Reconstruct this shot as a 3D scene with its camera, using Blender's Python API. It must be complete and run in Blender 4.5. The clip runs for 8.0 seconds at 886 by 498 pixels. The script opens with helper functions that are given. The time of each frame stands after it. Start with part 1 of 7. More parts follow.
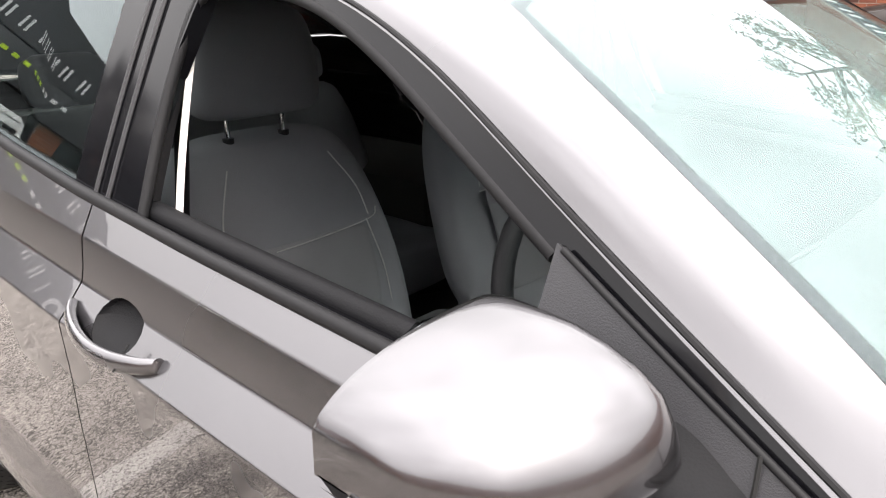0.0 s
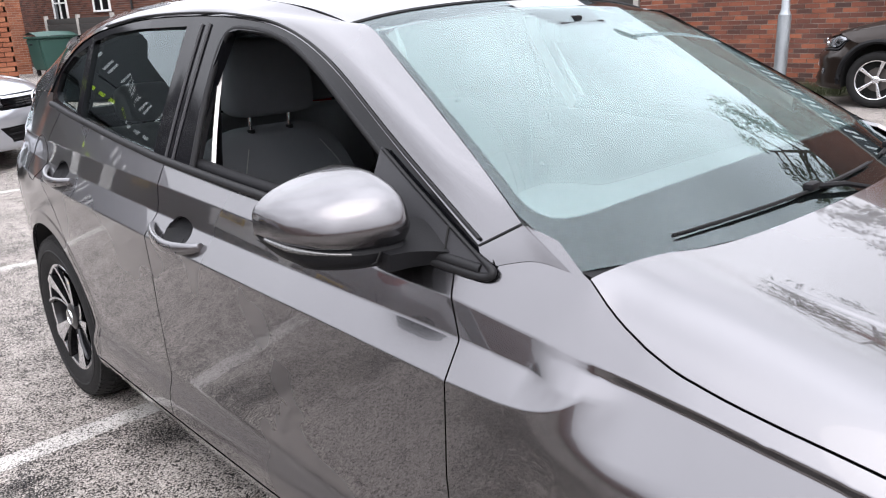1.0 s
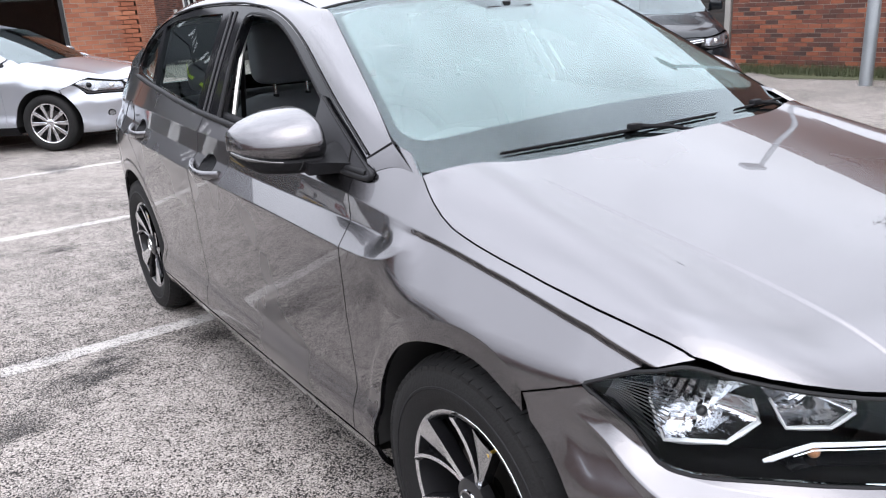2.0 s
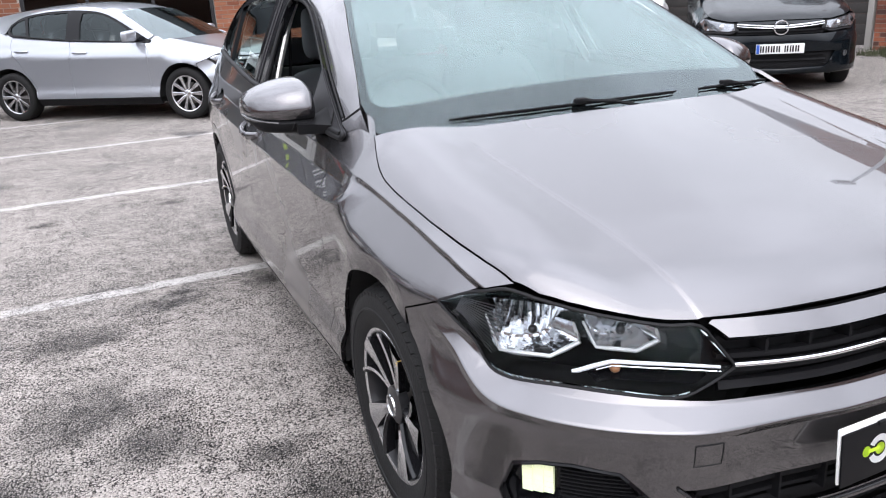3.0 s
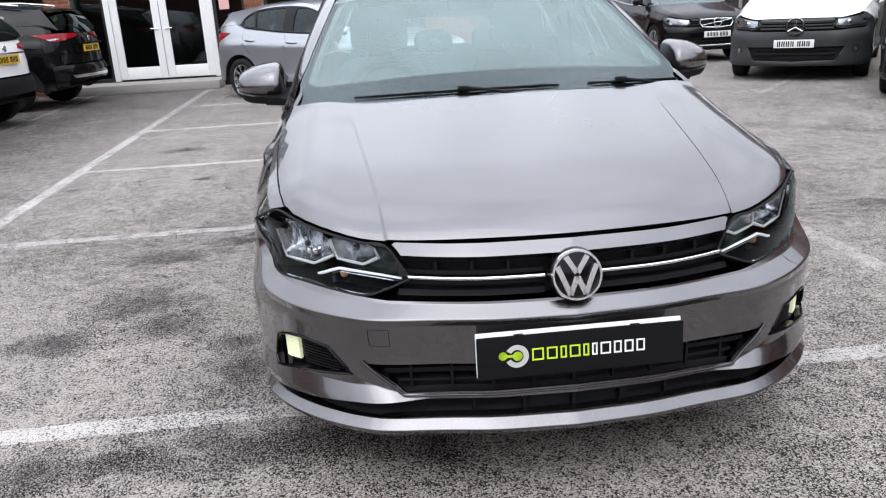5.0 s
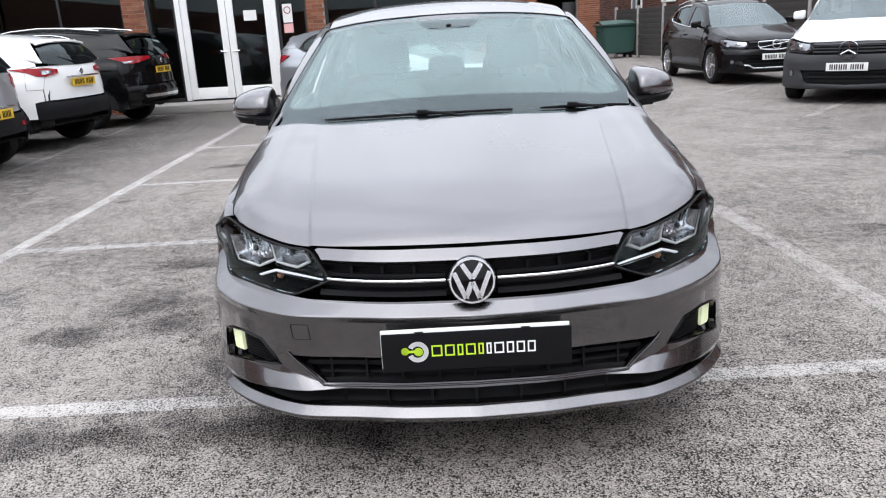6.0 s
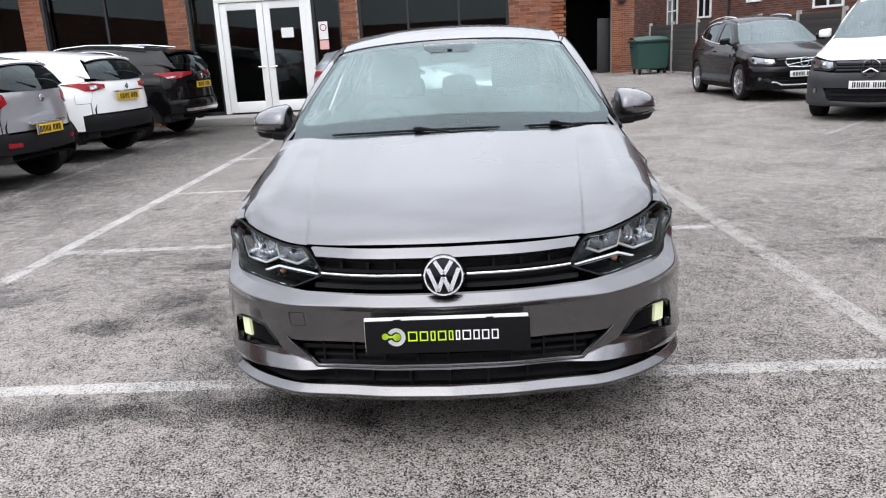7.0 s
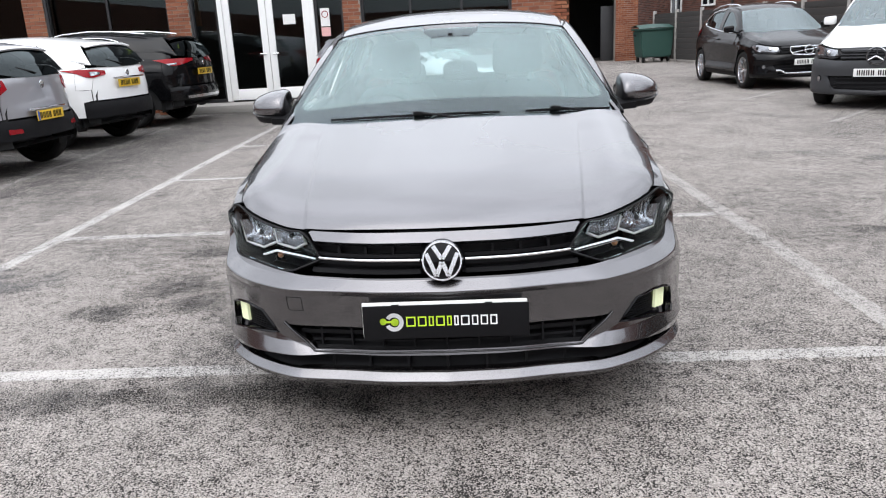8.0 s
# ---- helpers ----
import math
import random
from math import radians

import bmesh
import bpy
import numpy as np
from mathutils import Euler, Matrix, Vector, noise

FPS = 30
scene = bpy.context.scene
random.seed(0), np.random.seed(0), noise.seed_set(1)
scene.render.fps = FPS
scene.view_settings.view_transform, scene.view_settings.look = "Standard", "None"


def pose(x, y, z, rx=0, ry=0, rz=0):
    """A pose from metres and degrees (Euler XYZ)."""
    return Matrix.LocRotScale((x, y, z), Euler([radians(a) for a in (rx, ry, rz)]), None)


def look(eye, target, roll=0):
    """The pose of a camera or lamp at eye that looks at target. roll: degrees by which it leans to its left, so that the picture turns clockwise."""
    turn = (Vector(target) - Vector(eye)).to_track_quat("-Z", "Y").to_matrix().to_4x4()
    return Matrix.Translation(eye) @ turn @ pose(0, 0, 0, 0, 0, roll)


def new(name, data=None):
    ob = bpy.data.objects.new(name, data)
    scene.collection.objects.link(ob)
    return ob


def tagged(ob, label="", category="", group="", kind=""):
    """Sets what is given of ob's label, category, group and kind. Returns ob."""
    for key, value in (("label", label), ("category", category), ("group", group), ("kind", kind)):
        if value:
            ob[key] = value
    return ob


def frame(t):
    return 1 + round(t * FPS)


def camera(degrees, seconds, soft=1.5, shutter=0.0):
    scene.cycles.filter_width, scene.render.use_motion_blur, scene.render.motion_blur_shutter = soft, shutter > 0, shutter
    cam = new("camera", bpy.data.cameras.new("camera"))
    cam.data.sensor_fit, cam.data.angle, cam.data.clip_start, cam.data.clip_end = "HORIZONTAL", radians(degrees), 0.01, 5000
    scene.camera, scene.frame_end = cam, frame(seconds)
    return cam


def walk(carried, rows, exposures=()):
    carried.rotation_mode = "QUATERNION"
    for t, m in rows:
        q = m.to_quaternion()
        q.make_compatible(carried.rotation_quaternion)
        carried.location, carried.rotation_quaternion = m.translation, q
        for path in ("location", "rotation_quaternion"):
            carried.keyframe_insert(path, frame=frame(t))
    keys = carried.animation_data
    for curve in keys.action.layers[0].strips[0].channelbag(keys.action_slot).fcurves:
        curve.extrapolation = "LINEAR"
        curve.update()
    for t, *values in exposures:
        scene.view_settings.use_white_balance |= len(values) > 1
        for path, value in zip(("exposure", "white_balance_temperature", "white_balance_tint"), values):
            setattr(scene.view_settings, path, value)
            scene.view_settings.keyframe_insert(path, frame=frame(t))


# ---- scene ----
cam = camera(60.8, 8.0, soft=1.1)
PATH = [
    (0, (-1.276, 1.214, 1.337), (0.126, 2.47, 0.662), 0.4),
    (0.2, (-1.375, 1.084, 1.339), (0.003, 2.379, 0.687), -0.9),
    (0.3, (-1.449, 0.996, 1.344), (-0.074, 2.301, 0.705), -0.7),
    (0.5, (-1.515, 0.87, 1.35), (-0.153, 2.197, 0.729), -1.6),
    (1, (-1.603, 0.474, 1.342), (-0.298, 1.869, 0.748), -2.4),
    (1.5, (-1.644, 0.108, 1.342), (-0.431, 1.581, 0.745), -2.9),
    (1.7, (-1.659, -0.055, 1.322), (-0.494, 1.457, 0.724), -3.0),
    (2.8, (-1.44, -0.735, 1.306), (-0.622, 0.976, 0.671), -3.5),
    (3, (-1.391, -0.819, 1.309), (-0.631, 0.918, 0.673), -3.3),
    (3.5, (-1.199, -1.139, 1.29), (-0.624, 0.666, 0.648), -3.1),
    (4, (-0.971, -1.323, 1.283), (-0.542, 0.523, 0.646), -2.9),
    (4.5, (-0.693, -1.482, 1.286), (-0.4, 0.392, 0.653), -3.0),
    (5, (-0.486, -1.69, 1.284), (-0.309, 0.205, 0.67), -3.0),
    (5.2, (-0.404, -1.771, 1.288), (-0.268, 0.131, 0.687), -2.9),
    (6.3, (0.027, -2.023, 1.312), (-0.024, -0.099, 0.77), -3.2),
    (6.5, (0.067, -2.095, 1.326), (-0.005, -0.169, 0.792), -3.1),
    (7, (0.128, -2.265, 1.335), (0.022, -0.336, 0.819), -3.1),
    (7.5, (0.147, -2.323, 1.337), (0.03, -0.395, 0.821), -3.0),
    (8, (0.138, -2.248, 1.316), (0.025, -0.327, 0.772), -3.0),
]
EXPOSE = [(0.0, 0.78, 7300, 14), (0.5, 0.42, 7250, 14), (1.0, 0.2, 6650, 14), (1.5, 0.16, 6450, 14), (2.8, 0.0, 6450, 14), (3.5, -0.14, 6500, 14), (4.5, -0.34, 6450, 13), (5.2, -0.38, 6450, 12), (8.0, -0.36, 6550, 11)]
walk(cam, [(t, look(eye, target, roll)) for t, eye, target, roll in PATH], EXPOSE)

# ---- sky and sun: a bright overcast day ----
world = bpy.data.worlds.new("overcast")
scene.world = world
world.use_nodes = True
wn, wl = world.node_tree.nodes, world.node_tree.links
sky = wn.new("ShaderNodeTexSky")
sky.sky_type, sky.sun_disc = "NISHITA", False
sky.sun_elevation, sky.sun_rotation = radians(52), radians(200)
sky.dust_density, sky.air_density = 4.0, 1.5
grey = wn.new("ShaderNodeHueSaturation")
grey.inputs["Saturation"].default_value = 0.16
wl.new(sky.outputs[0], grey.inputs["Color"])
wc = wn.new("ShaderNodeTexCoord")
cloud = wn.new("ShaderNodeTexNoise")
cloud.inputs["Scale"].default_value, cloud.inputs["Detail"].default_value = 2.6, 5.0
wl.new(wc.outputs["Generated"], cloud.inputs["Vector"])
cramp = wn.new("ShaderNodeMapRange")
cramp.inputs["From Min"].default_value, cramp.inputs["From Max"].default_value = 0.35, 0.7
cramp.inputs["To Min"].default_value, cramp.inputs["To Max"].default_value = 0.80, 1.25
wl.new(cloud.outputs[0], cramp.inputs["Value"])
veil = wn.new("ShaderNodeMix")
veil.data_type, veil.blend_type = "RGBA", "MIX"
veil.inputs["Factor"].default_value = 0.65
veil.inputs[7].default_value = (20.0, 21.2, 23.2, 1)
wl.new(grey.outputs[0], veil.inputs[6])
cmul = wn.new("ShaderNodeVectorMath")
cmul.operation = "SCALE"
wl.new(veil.outputs[2], cmul.inputs[0])
# an overcast sky is three times as bright overhead as at the horizon
up = wn.new("ShaderNodeSeparateXYZ")
wl.new(wc.outputs["Generated"], up.inputs[0])
dome = wn.new("ShaderNodeMapRange")
dome.inputs["To Min"].default_value, dome.inputs["To Max"].default_value = 0.40, 1.72
wl.new(up.outputs["Z"], dome.inputs["Value"])
both = wn.new("ShaderNodeMath")
both.operation = "MULTIPLY"
wl.new(cramp.outputs[0], both.inputs[0])
wl.new(dome.outputs[0], both.inputs[1])
wl.new(both.outputs[0], cmul.inputs["Scale"])
bg = wn["Background"]
wl.new(cmul.outputs[0], bg.inputs["Color"])
bg.inputs["Strength"].default_value = 0.15
sun = new("sun", bpy.data.lights.new("sun", "SUN"))
sun.data.energy, sun.data.angle, sun.data.color = 0.8, radians(50), (1.0, 0.97, 0.93)
sun.matrix_world = look((0, 0, 30), (6, 15.5, 0))

# ---- materials ----
def material(name, color, rough=0.5, metal=0.0, var=0.12, scale=14.0, fine=90.0, bump=0.0, coat=0.0, spec=0.5, second=None):
    """A surface with variation at two scales: broad stains and fine grain, with a little relief."""
    m = bpy.data.materials.new(name)
    m.use_nodes = True
    n, l = m.node_tree.nodes, m.node_tree.links
    p = n["Principled BSDF"]
    tc = n.new("ShaderNodeTexCoord")
    broad, grain = n.new("ShaderNodeTexNoise"), n.new("ShaderNodeTexNoise")
    broad.inputs["Scale"].default_value, broad.inputs["Detail"].default_value = scale * 0.12, 5
    grain.inputs["Scale"].default_value, grain.inputs["Detail"].default_value = fine, 3
    for t in (broad, grain):
        l.new(tc.outputs["Object"], t.inputs["Vector"])
    mix = n.new("ShaderNodeMix")
    mix.data_type = "RGBA"
    r1 = n.new("ShaderNodeMapRange")
    r1.inputs["From Min"].default_value, r1.inputs["From Max"].default_value = 0.3, 0.7
    add = n.new("ShaderNodeMath")
    add.operation = "MULTIPLY_ADD"
    add.inputs[1].default_value = 0.5
    half = n.new("ShaderNodeMath")
    half.operation = "MULTIPLY"
    half.inputs[1].default_value = 0.5
    l.new(grain.outputs[0], half.inputs[0])
    l.new(broad.outputs[0], add.inputs[0])
    l.new(half.outputs[0], add.inputs[2])
    l.new(add.outputs[0], r1.inputs["Value"])
    l.new(r1.outputs[0], mix.inputs["Factor"])
    low = [c * (1 - var) for c in color]
    high = second or [min(1, c * (1 + var)) for c in color]
    mix.inputs[6].default_value, mix.inputs[7].default_value = (*low, 1), (*high, 1)
    l.new(mix.outputs[2], p.inputs["Base Color"])
    p.inputs["Metallic"].default_value = metal
    rr = n.new("ShaderNodeMapRange")
    rr.inputs["To Min"].default_value, rr.inputs["To Max"].default_value = max(0, rough * 0.85), min(1, rough * 1.15)
    l.new(broad.outputs[0], rr.inputs["Value"])
    l.new(rr.outputs[0], p.inputs["Roughness"])
    p.inputs["Coat Weight"].default_value = coat
    p.inputs["Coat Roughness"].default_value = 0.02
    p.inputs["Specular IOR Level"].default_value = spec
    if bump:
        b = n.new("ShaderNodeBump")
        b.inputs["Strength"].default_value, b.inputs["Distance"].default_value = bump, 0.01
        l.new(grain.outputs[0], b.inputs["Height"])
        l.new(b.outputs[0], p.inputs["Normal"])
    return m


def glass(name, tint, rough=0.0, ior=1.5):
    m = bpy.data.materials.new(name)
    m.use_nodes = True
    n, l = m.node_tree.nodes, m.node_tree.links
    n.remove(n["Principled BSDF"])
    tr, gl, fr, mx = n.new("ShaderNodeBsdfTransparent"), n.new("ShaderNodeBsdfGlossy"), n.new("ShaderNodeFresnel"), n.new("ShaderNodeMixShader")
    tr.inputs[0].default_value = (*tint, 1)
    gl.inputs["Roughness"].default_value = rough
    gl.inputs["Color"].default_value = (0.86, 0.98, 1.0, 1)
    fr.inputs["IOR"].default_value = ior
    l.new(fr.outputs[0], mx.inputs[0])
    l.new(tr.outputs[0], mx.inputs[1])
    l.new(gl.outputs[0], mx.inputs[2])
    l.new(mx.outputs[0], n["Material Output"].inputs[0])
    return m


def mist(name, thin, thick):
    """A breath of condensation on glass: mostly clear, uneven."""
    m = bpy.data.materials.new(name)
    m.use_nodes = True
    n, l = m.node_tree.nodes, m.node_tree.links
    n.remove(n["Principled BSDF"])
    tr, df, mx = n.new("ShaderNodeBsdfTransparent"), n.new("ShaderNodeBsdfDiffuse"), n.new("ShaderNodeMixShader")
    df.inputs[0].default_value = (0.70, 0.80, 0.81, 1)
    tc, ns, mr = n.new("ShaderNodeTexCoord"), n.new("ShaderNodeTexNoise"), n.new("ShaderNodeMapRange")
    ns.inputs["Scale"].default_value, ns.inputs["Detail"].default_value = 3.2, 4
    l.new(tc.outputs["Object"], ns.inputs["Vector"])
    mr.inputs["From Min"].default_value, mr.inputs["From Max"].default_value = 0.3, 0.7
    mr.inputs["To Min"].default_value, mr.inputs["To Max"].default_value = thin, thick
    l.new(ns.outputs[0], mr.inputs["Value"])
    l.new(mr.outputs[0], mx.inputs[0])
    l.new(tr.outputs[0], mx.inputs[1])
    l.new(df.outputs[0], mx.inputs[2])
    l.new(mx.outputs[0], n["Material Output"].inputs[0])
    return m


def glow(name, color, strength):
    m = bpy.data.materials.new(name)
    m.use_nodes = True
    p = m.node_tree.nodes["Principled BSDF"]
    p.inputs["Base Color"].default_value = (*color, 1)
    p.inputs["Emission Color"].default_value = (*color, 1)
    p.inputs["Emission Strength"].default_value = strength
    return m


def paint(name, color, metal=0.5, rough=0.32, coat=1.0):
    """Lacquered car paint with a fine metal flake."""
    m = material(name, color, rough, metal, 0.06, 6, 900, 0.0, coat, 0.5 if metal > 0.5 else 0.08)
    return m


def ground_material(name, worn_paint, stain=0.0):
    """Old asphalt: pale stones in a dark binder, broad bleached and damp areas; with worn_paint, white road paint over it, rubbed through."""
    m = bpy.data.materials.new(name)
    m.use_nodes = True
    n, l = m.node_tree.nodes, m.node_tree.links
    p = n["Principled BSDF"]
    tc = n.new("ShaderNodeTexCoord")

    def tex(kind, scale, detail=4.0):
        t = n.new(kind)
        t.inputs["Scale"].default_value = scale
        if kind == "ShaderNodeTexNoise":
            t.inputs["Detail"].default_value = detail
        l.new(tc.outputs["Object"], t.inputs["Vector"])
        return t

    def ramp(src, lo, hi, a, b):
        r = n.new("ShaderNodeMapRange")
        r.inputs["From Min"].default_value, r.inputs["From Max"].default_value = lo, hi
        r.inputs["To Min"].default_value, r.inputs["To Max"].default_value = a, b
        l.new(src, r.inputs["Value"])
        return r.outputs[0]

    def blend(f, a, b):
        x = n.new("ShaderNodeMix")
        x.data_type = "RGBA"
        l.new(f, x.inputs["Factor"])
        for i, v in ((6, a), (7, b)):
            if isinstance(v, tuple):
                x.inputs[i].default_value = (*v, 1)
            else:
                l.new(v, x.inputs[i])
        return x.outputs[2]

    stones = tex("ShaderNodeTexVoronoi", 185)
    speck = tex("ShaderNodeTexNoise", 320, 3)
    broad = tex("ShaderNodeTexNoise", 0.5, 6)
    mid = tex("ShaderNodeTexNoise", 2.3, 5)
    damp = tex("ShaderNodeTexNoise", 0.85, 8)
    mottle = tex("ShaderNodeTexNoise", 13, 5)
    tone = n.new("ShaderNodeSeparateColor")
    l.new(stones.outputs["Color"], tone.inputs[0])
    stone = blend(ramp(tone.outputs[0], 0.05, 0.95, 0, 1), (0.175, 0.157, 0.142), (0.48, 0.436, 0.402))
    base = blend(ramp(broad.outputs[0], 0.40, 0.64, 0, 0.30), stone, (0.31, 0.281, 0.259))
    wet = n.new("ShaderNodeMath")
    wet.operation = "MULTIPLY"
    l.new(ramp(damp.outputs[0], 0.58, 0.67, 0, 1), wet.inputs[0])
    l.new(ramp(mid.outputs[0], 0.45, 0.6, 0, 1), wet.inputs[1])
    soft = ramp(wet.outputs[0], 0.0, 1.0, 0.0, 0.62)

    def plus(a, b):
        x = n.new("ShaderNodeMath")
        x.operation = "ADD"
        l.new(a, x.inputs[0])
        l.new(b, x.inputs[1])
        return x.outputs[0]

    # dark binder round each stone, whole stones lost here and there, thick in worn and oily places
    pits = plus(plus(stones.outputs["Distance"], ramp(tone.outputs[1], 0.0, 1.0, -0.10, 0.20)), ramp(speck.outputs[0], 0.3, 0.7, -0.10, 0.10))
    pits = plus(pits, ramp(mottle.outputs[0], 0.3, 0.7, -0.11, 0.11))
    pits = plus(pits, ramp(mid.outputs[0], 0.3, 0.7, -0.07, 0.07))
    pits = plus(pits, ramp(broad.outputs[0], 0.35, 0.65, 0.05, -0.06))
    pits = plus(pits, ramp(soft, 0, 0.62, stain, stain + 0.20))
    # the lane between the rows is grimier than the bays by the entrance; shade by the parked cars is put into this
    # colour too
    place = n.new("ShaderNodeSeparateXYZ")
    l.new(tc.outputs["Object"], place.inputs[0])
    grime_shade = n.new("ShaderNodeMath")
    grime_shade.operation = "MULTIPLY"
    l.new(ramp(plus(place.outputs[0], ramp(mid.outputs[0], 0.2, 0.8, -0.5, 0.5)), -2.6, -4.6, 0, 1), grime_shade.inputs[0])
    l.new(ramp(plus(place.outputs[1], ramp(mid.outputs[0], 0.2, 0.8, -1.5, 1.5)), 2.5, 6.5, 0, 1), grime_shade.inputs[1])
    pits = plus(pits, ramp(grime_shade.outputs[0], 0, 1, 0, 0.26))
    base = blend(ramp(pits, 0.608, 0.725, 0, 0.98), base, (0.011, 0.0100, 0.0094))
    p.inputs["Specular IOR Level"].default_value = 0.25
    if worn_paint:
        chips = tex("ShaderNodeTexNoise", 60, 5)
        wear = tex("ShaderNodeTexNoise", 3.0, 5)
        rubbed = plus(plus(ramp(chips.outputs[0], 0.3, 0.7, -0.16, 0.16), ramp(wear.outputs[0], 0.3, 0.7, -0.12, 0.14)), pits)
        base = blend(ramp(rubbed, 0.56, 0.80, worn_paint, 0.05), base, (0.52, 0.495, 0.47))
    l.new(base, p.inputs["Base Color"])
    l.new(ramp(soft, 0, 0.62, 0.85, 0.45), p.inputs["Roughness"])
    b = n.new("ShaderNodeBump")
    b.inputs["Strength"].default_value, b.inputs["Distance"].default_value = 0.55, 0.006
    l.new(ramp(pits, 0.35, 0.72, 1.0, 0), b.inputs["Height"])
    l.new(b.outputs[0], p.inputs["Normal"])
    return m


M_ASPHALT = ground_material("asphalt", 0)
M_LINE = ground_material("worn_line_paint", 0.88)
M_LINE_FAINT = ground_material("faint_line_paint", 0.45)
M_POLO = paint("grey_metallic_paint", (0.138, 0.134, 0.140), 1.0, 0.27)
M_BLACK_GLOSS = material("gloss_black", (0.004, 0.004, 0.005), 0.10, 0, 0.1, spec=0.25)
M_TRIM = material("black_plastic", (0.008, 0.008, 0.009), 0.6, 0, 0.15, 20, 400, 0.15, spec=0.15)
M_TRIM_GREY = material("grained_grey_plastic", (0.032, 0.032, 0.035), 0.5, 0, 0.1, 20, 600, 0.15, spec=0.35)
M_SHELL = material("dark_underbody", (0.006, 0.006, 0.006), 0.9, 0, 0.2)
M_RUBBER = material("rubber_seal", (0.010, 0.010, 0.011), 0.6, 0, 0.2, 30, 200, spec=0.25)
M_TYRE = material("tyre_rubber", (0.010, 0.0098, 0.0098), 0.75, 0, 0.25, 30, 160, 0.2, spec=0.25)
M_BADGE = material("bright_satin_chrome", (0.88, 0.89, 0.91), 0.24, 1.0, 0.03)
M_CHROME = material("chrome", (0.75, 0.76, 0.78), 0.07, 1.0, 0.04)
M_ALLOY = material("cut_alloy", (0.74, 0.75, 0.77), 0.24, 1.0, 0.08, 20, 300)
M_ALLOY_DARK = material("black_alloy", (0.02, 0.02, 0.022), 0.3, 0.3, 0.1, coat=0.4)
M_RIM_BLACK = material("gloss_black_rim", (0.008, 0.008, 0.009), 0.16, 0.0, 0.08, 20, 200)
M_DISC = material("brake_steel", (0.12, 0.11, 0.105), 0.4, 1.0, 0.2, 30, 300)
M_GLASS = glass("clear_windscreen_glass", (0.82, 0.93, 0.91), 0.0, 2.15)
M_SCREEN = glass("windscreen_glass", (0.86, 0.95, 0.93), 0.0, 1.62)
M_MIST = mist("misted_glass", 0.21, 0.33)
M_GLASS_SIDE = glass("green_tinted_glass", (0.76, 0.85, 0.81), 0.0, 1.75)
M_GLASS_DARK = glass("privacy_glass", (0.10, 0.11, 0.11), 0.0, 1.5)
M_LENS = glass("lamp_lens", (0.95, 0.97, 0.98), 0.0, 1.25)
M_REFLECT = material("faceted_reflector", (0.66, 0.67, 0.69), 0.12, 1.0, 0.06, 60, 60, 0.2)
M_FRIT = material("black_glass_border", (0.012, 0.012, 0.013), 0.06, 0, 0.1, coat=1.0)
M_MIRROR = material("mirror_glass", (0.85, 0.87, 0.88), 0.02, 1.0, 0.02)
M_FABRIC = material("dark_seat_fabric", (0.120, 0.123, 0.134), 0.9, 0, 0.25, 30, 700, 0.4)
M_FABRIC_MID = material("woven_seat_insert", (0.125, 0.126, 0.134), 0.9, 0, 0.3, 30, 900, 0.5)
M_STITCH = material("grey_stitching", (0.22, 0.22, 0.22), 0.8, 0, 0.2)
M_DASH = material("dashboard_plastic", (0.055, 0.056, 0.060), 0.55, 0, 0.15, 20, 500, 0.2)
M_CREAM = material("pale_pillar_trim", (0.62, 0.60, 0.57), 0.7, 0, 0.06, 20, 500, 0.1)
M_DRL = glow("fog_lamp_led", (0.80, 0.86, 0.56), 0.30)
# faint glow added so the low light guide stays bright in its dark housing
M_GUIDE = glow("glowing_guide", (0.85, 0.87, 0.90), 0.28)
M_AMBER = material("amber_bulb", (0.42, 0.20, 0.10), 0.3, 0, 0.1)
M_RED = material("red_lamp_plastic", (0.26, 0.005, 0.010), 0.15, 0, 0.30, coat=0.1, spec=0.3)
M_WHITE_PAINT = material("white_gloss_paint", (0.78, 0.78, 0.77), 0.3, 0, 0.04, coat=0.6)
M_PLATE_BLACK = material("black_plate", (0.006, 0.006, 0.007), 0.35, 0, 0.1, spec=0.15)
M_PLATE_WHITE = material("white_plate", (0.78, 0.78, 0.76), 0.3, 0, 0.04)
M_PLATE_YELLOW = material("yellow_plate", (0.75, 0.48, 0.03), 0.3, 0, 0.05)
M_GREEN = material("lime_print", (0.50, 0.72, 0.03), 0.4, 0, 0.03)
M_WHITE_PRINT = material("white_print", (0.82, 0.82, 0.82), 0.4, 0, 0.03)
M_BLUE = material("blue_print", (0.02, 0.09, 0.42), 0.4, 0, 0.05)


# ---- mesh helpers ----
def crom(pts, n):
    """A smooth curve through control points, n points along it."""
    p = [np.array(q, float) for q in pts]
    p = [2 * p[0] - p[1]] + p + [2 * p[-1] - p[-2]]
    out = []
    for i in range(n):
        t = i / (n - 1) * (len(p) - 3)
        k = min(int(t), len(p) - 4)
        t -= k
        a, b, c, d = p[k:k + 4]
        out.append(0.5 * (2 * b + (c - a) * t + (2 * a - 5 * b + 4 * c - d) * t * t + (3 * b - a - 3 * c + d) * t ** 3))
    return np.array(out)


def dense(pts, step):
    """A closed outline with straight sides cut into steps."""
    out = []
    for a, b in zip(pts, list(pts[1:]) + [pts[0]]):
        a, b = np.array(a, float), np.array(b, float)
        k = max(1, int(np.ceil(np.linalg.norm(b - a) / step)))
        out += [a + (b - a) * i / k for i in range(k)]
    return np.array(out)


def smooth(a, b, v):
    t = min(1.0, max(0.0, (v - a) / (b - a)))
    return t * t * (3 - 2 * t)


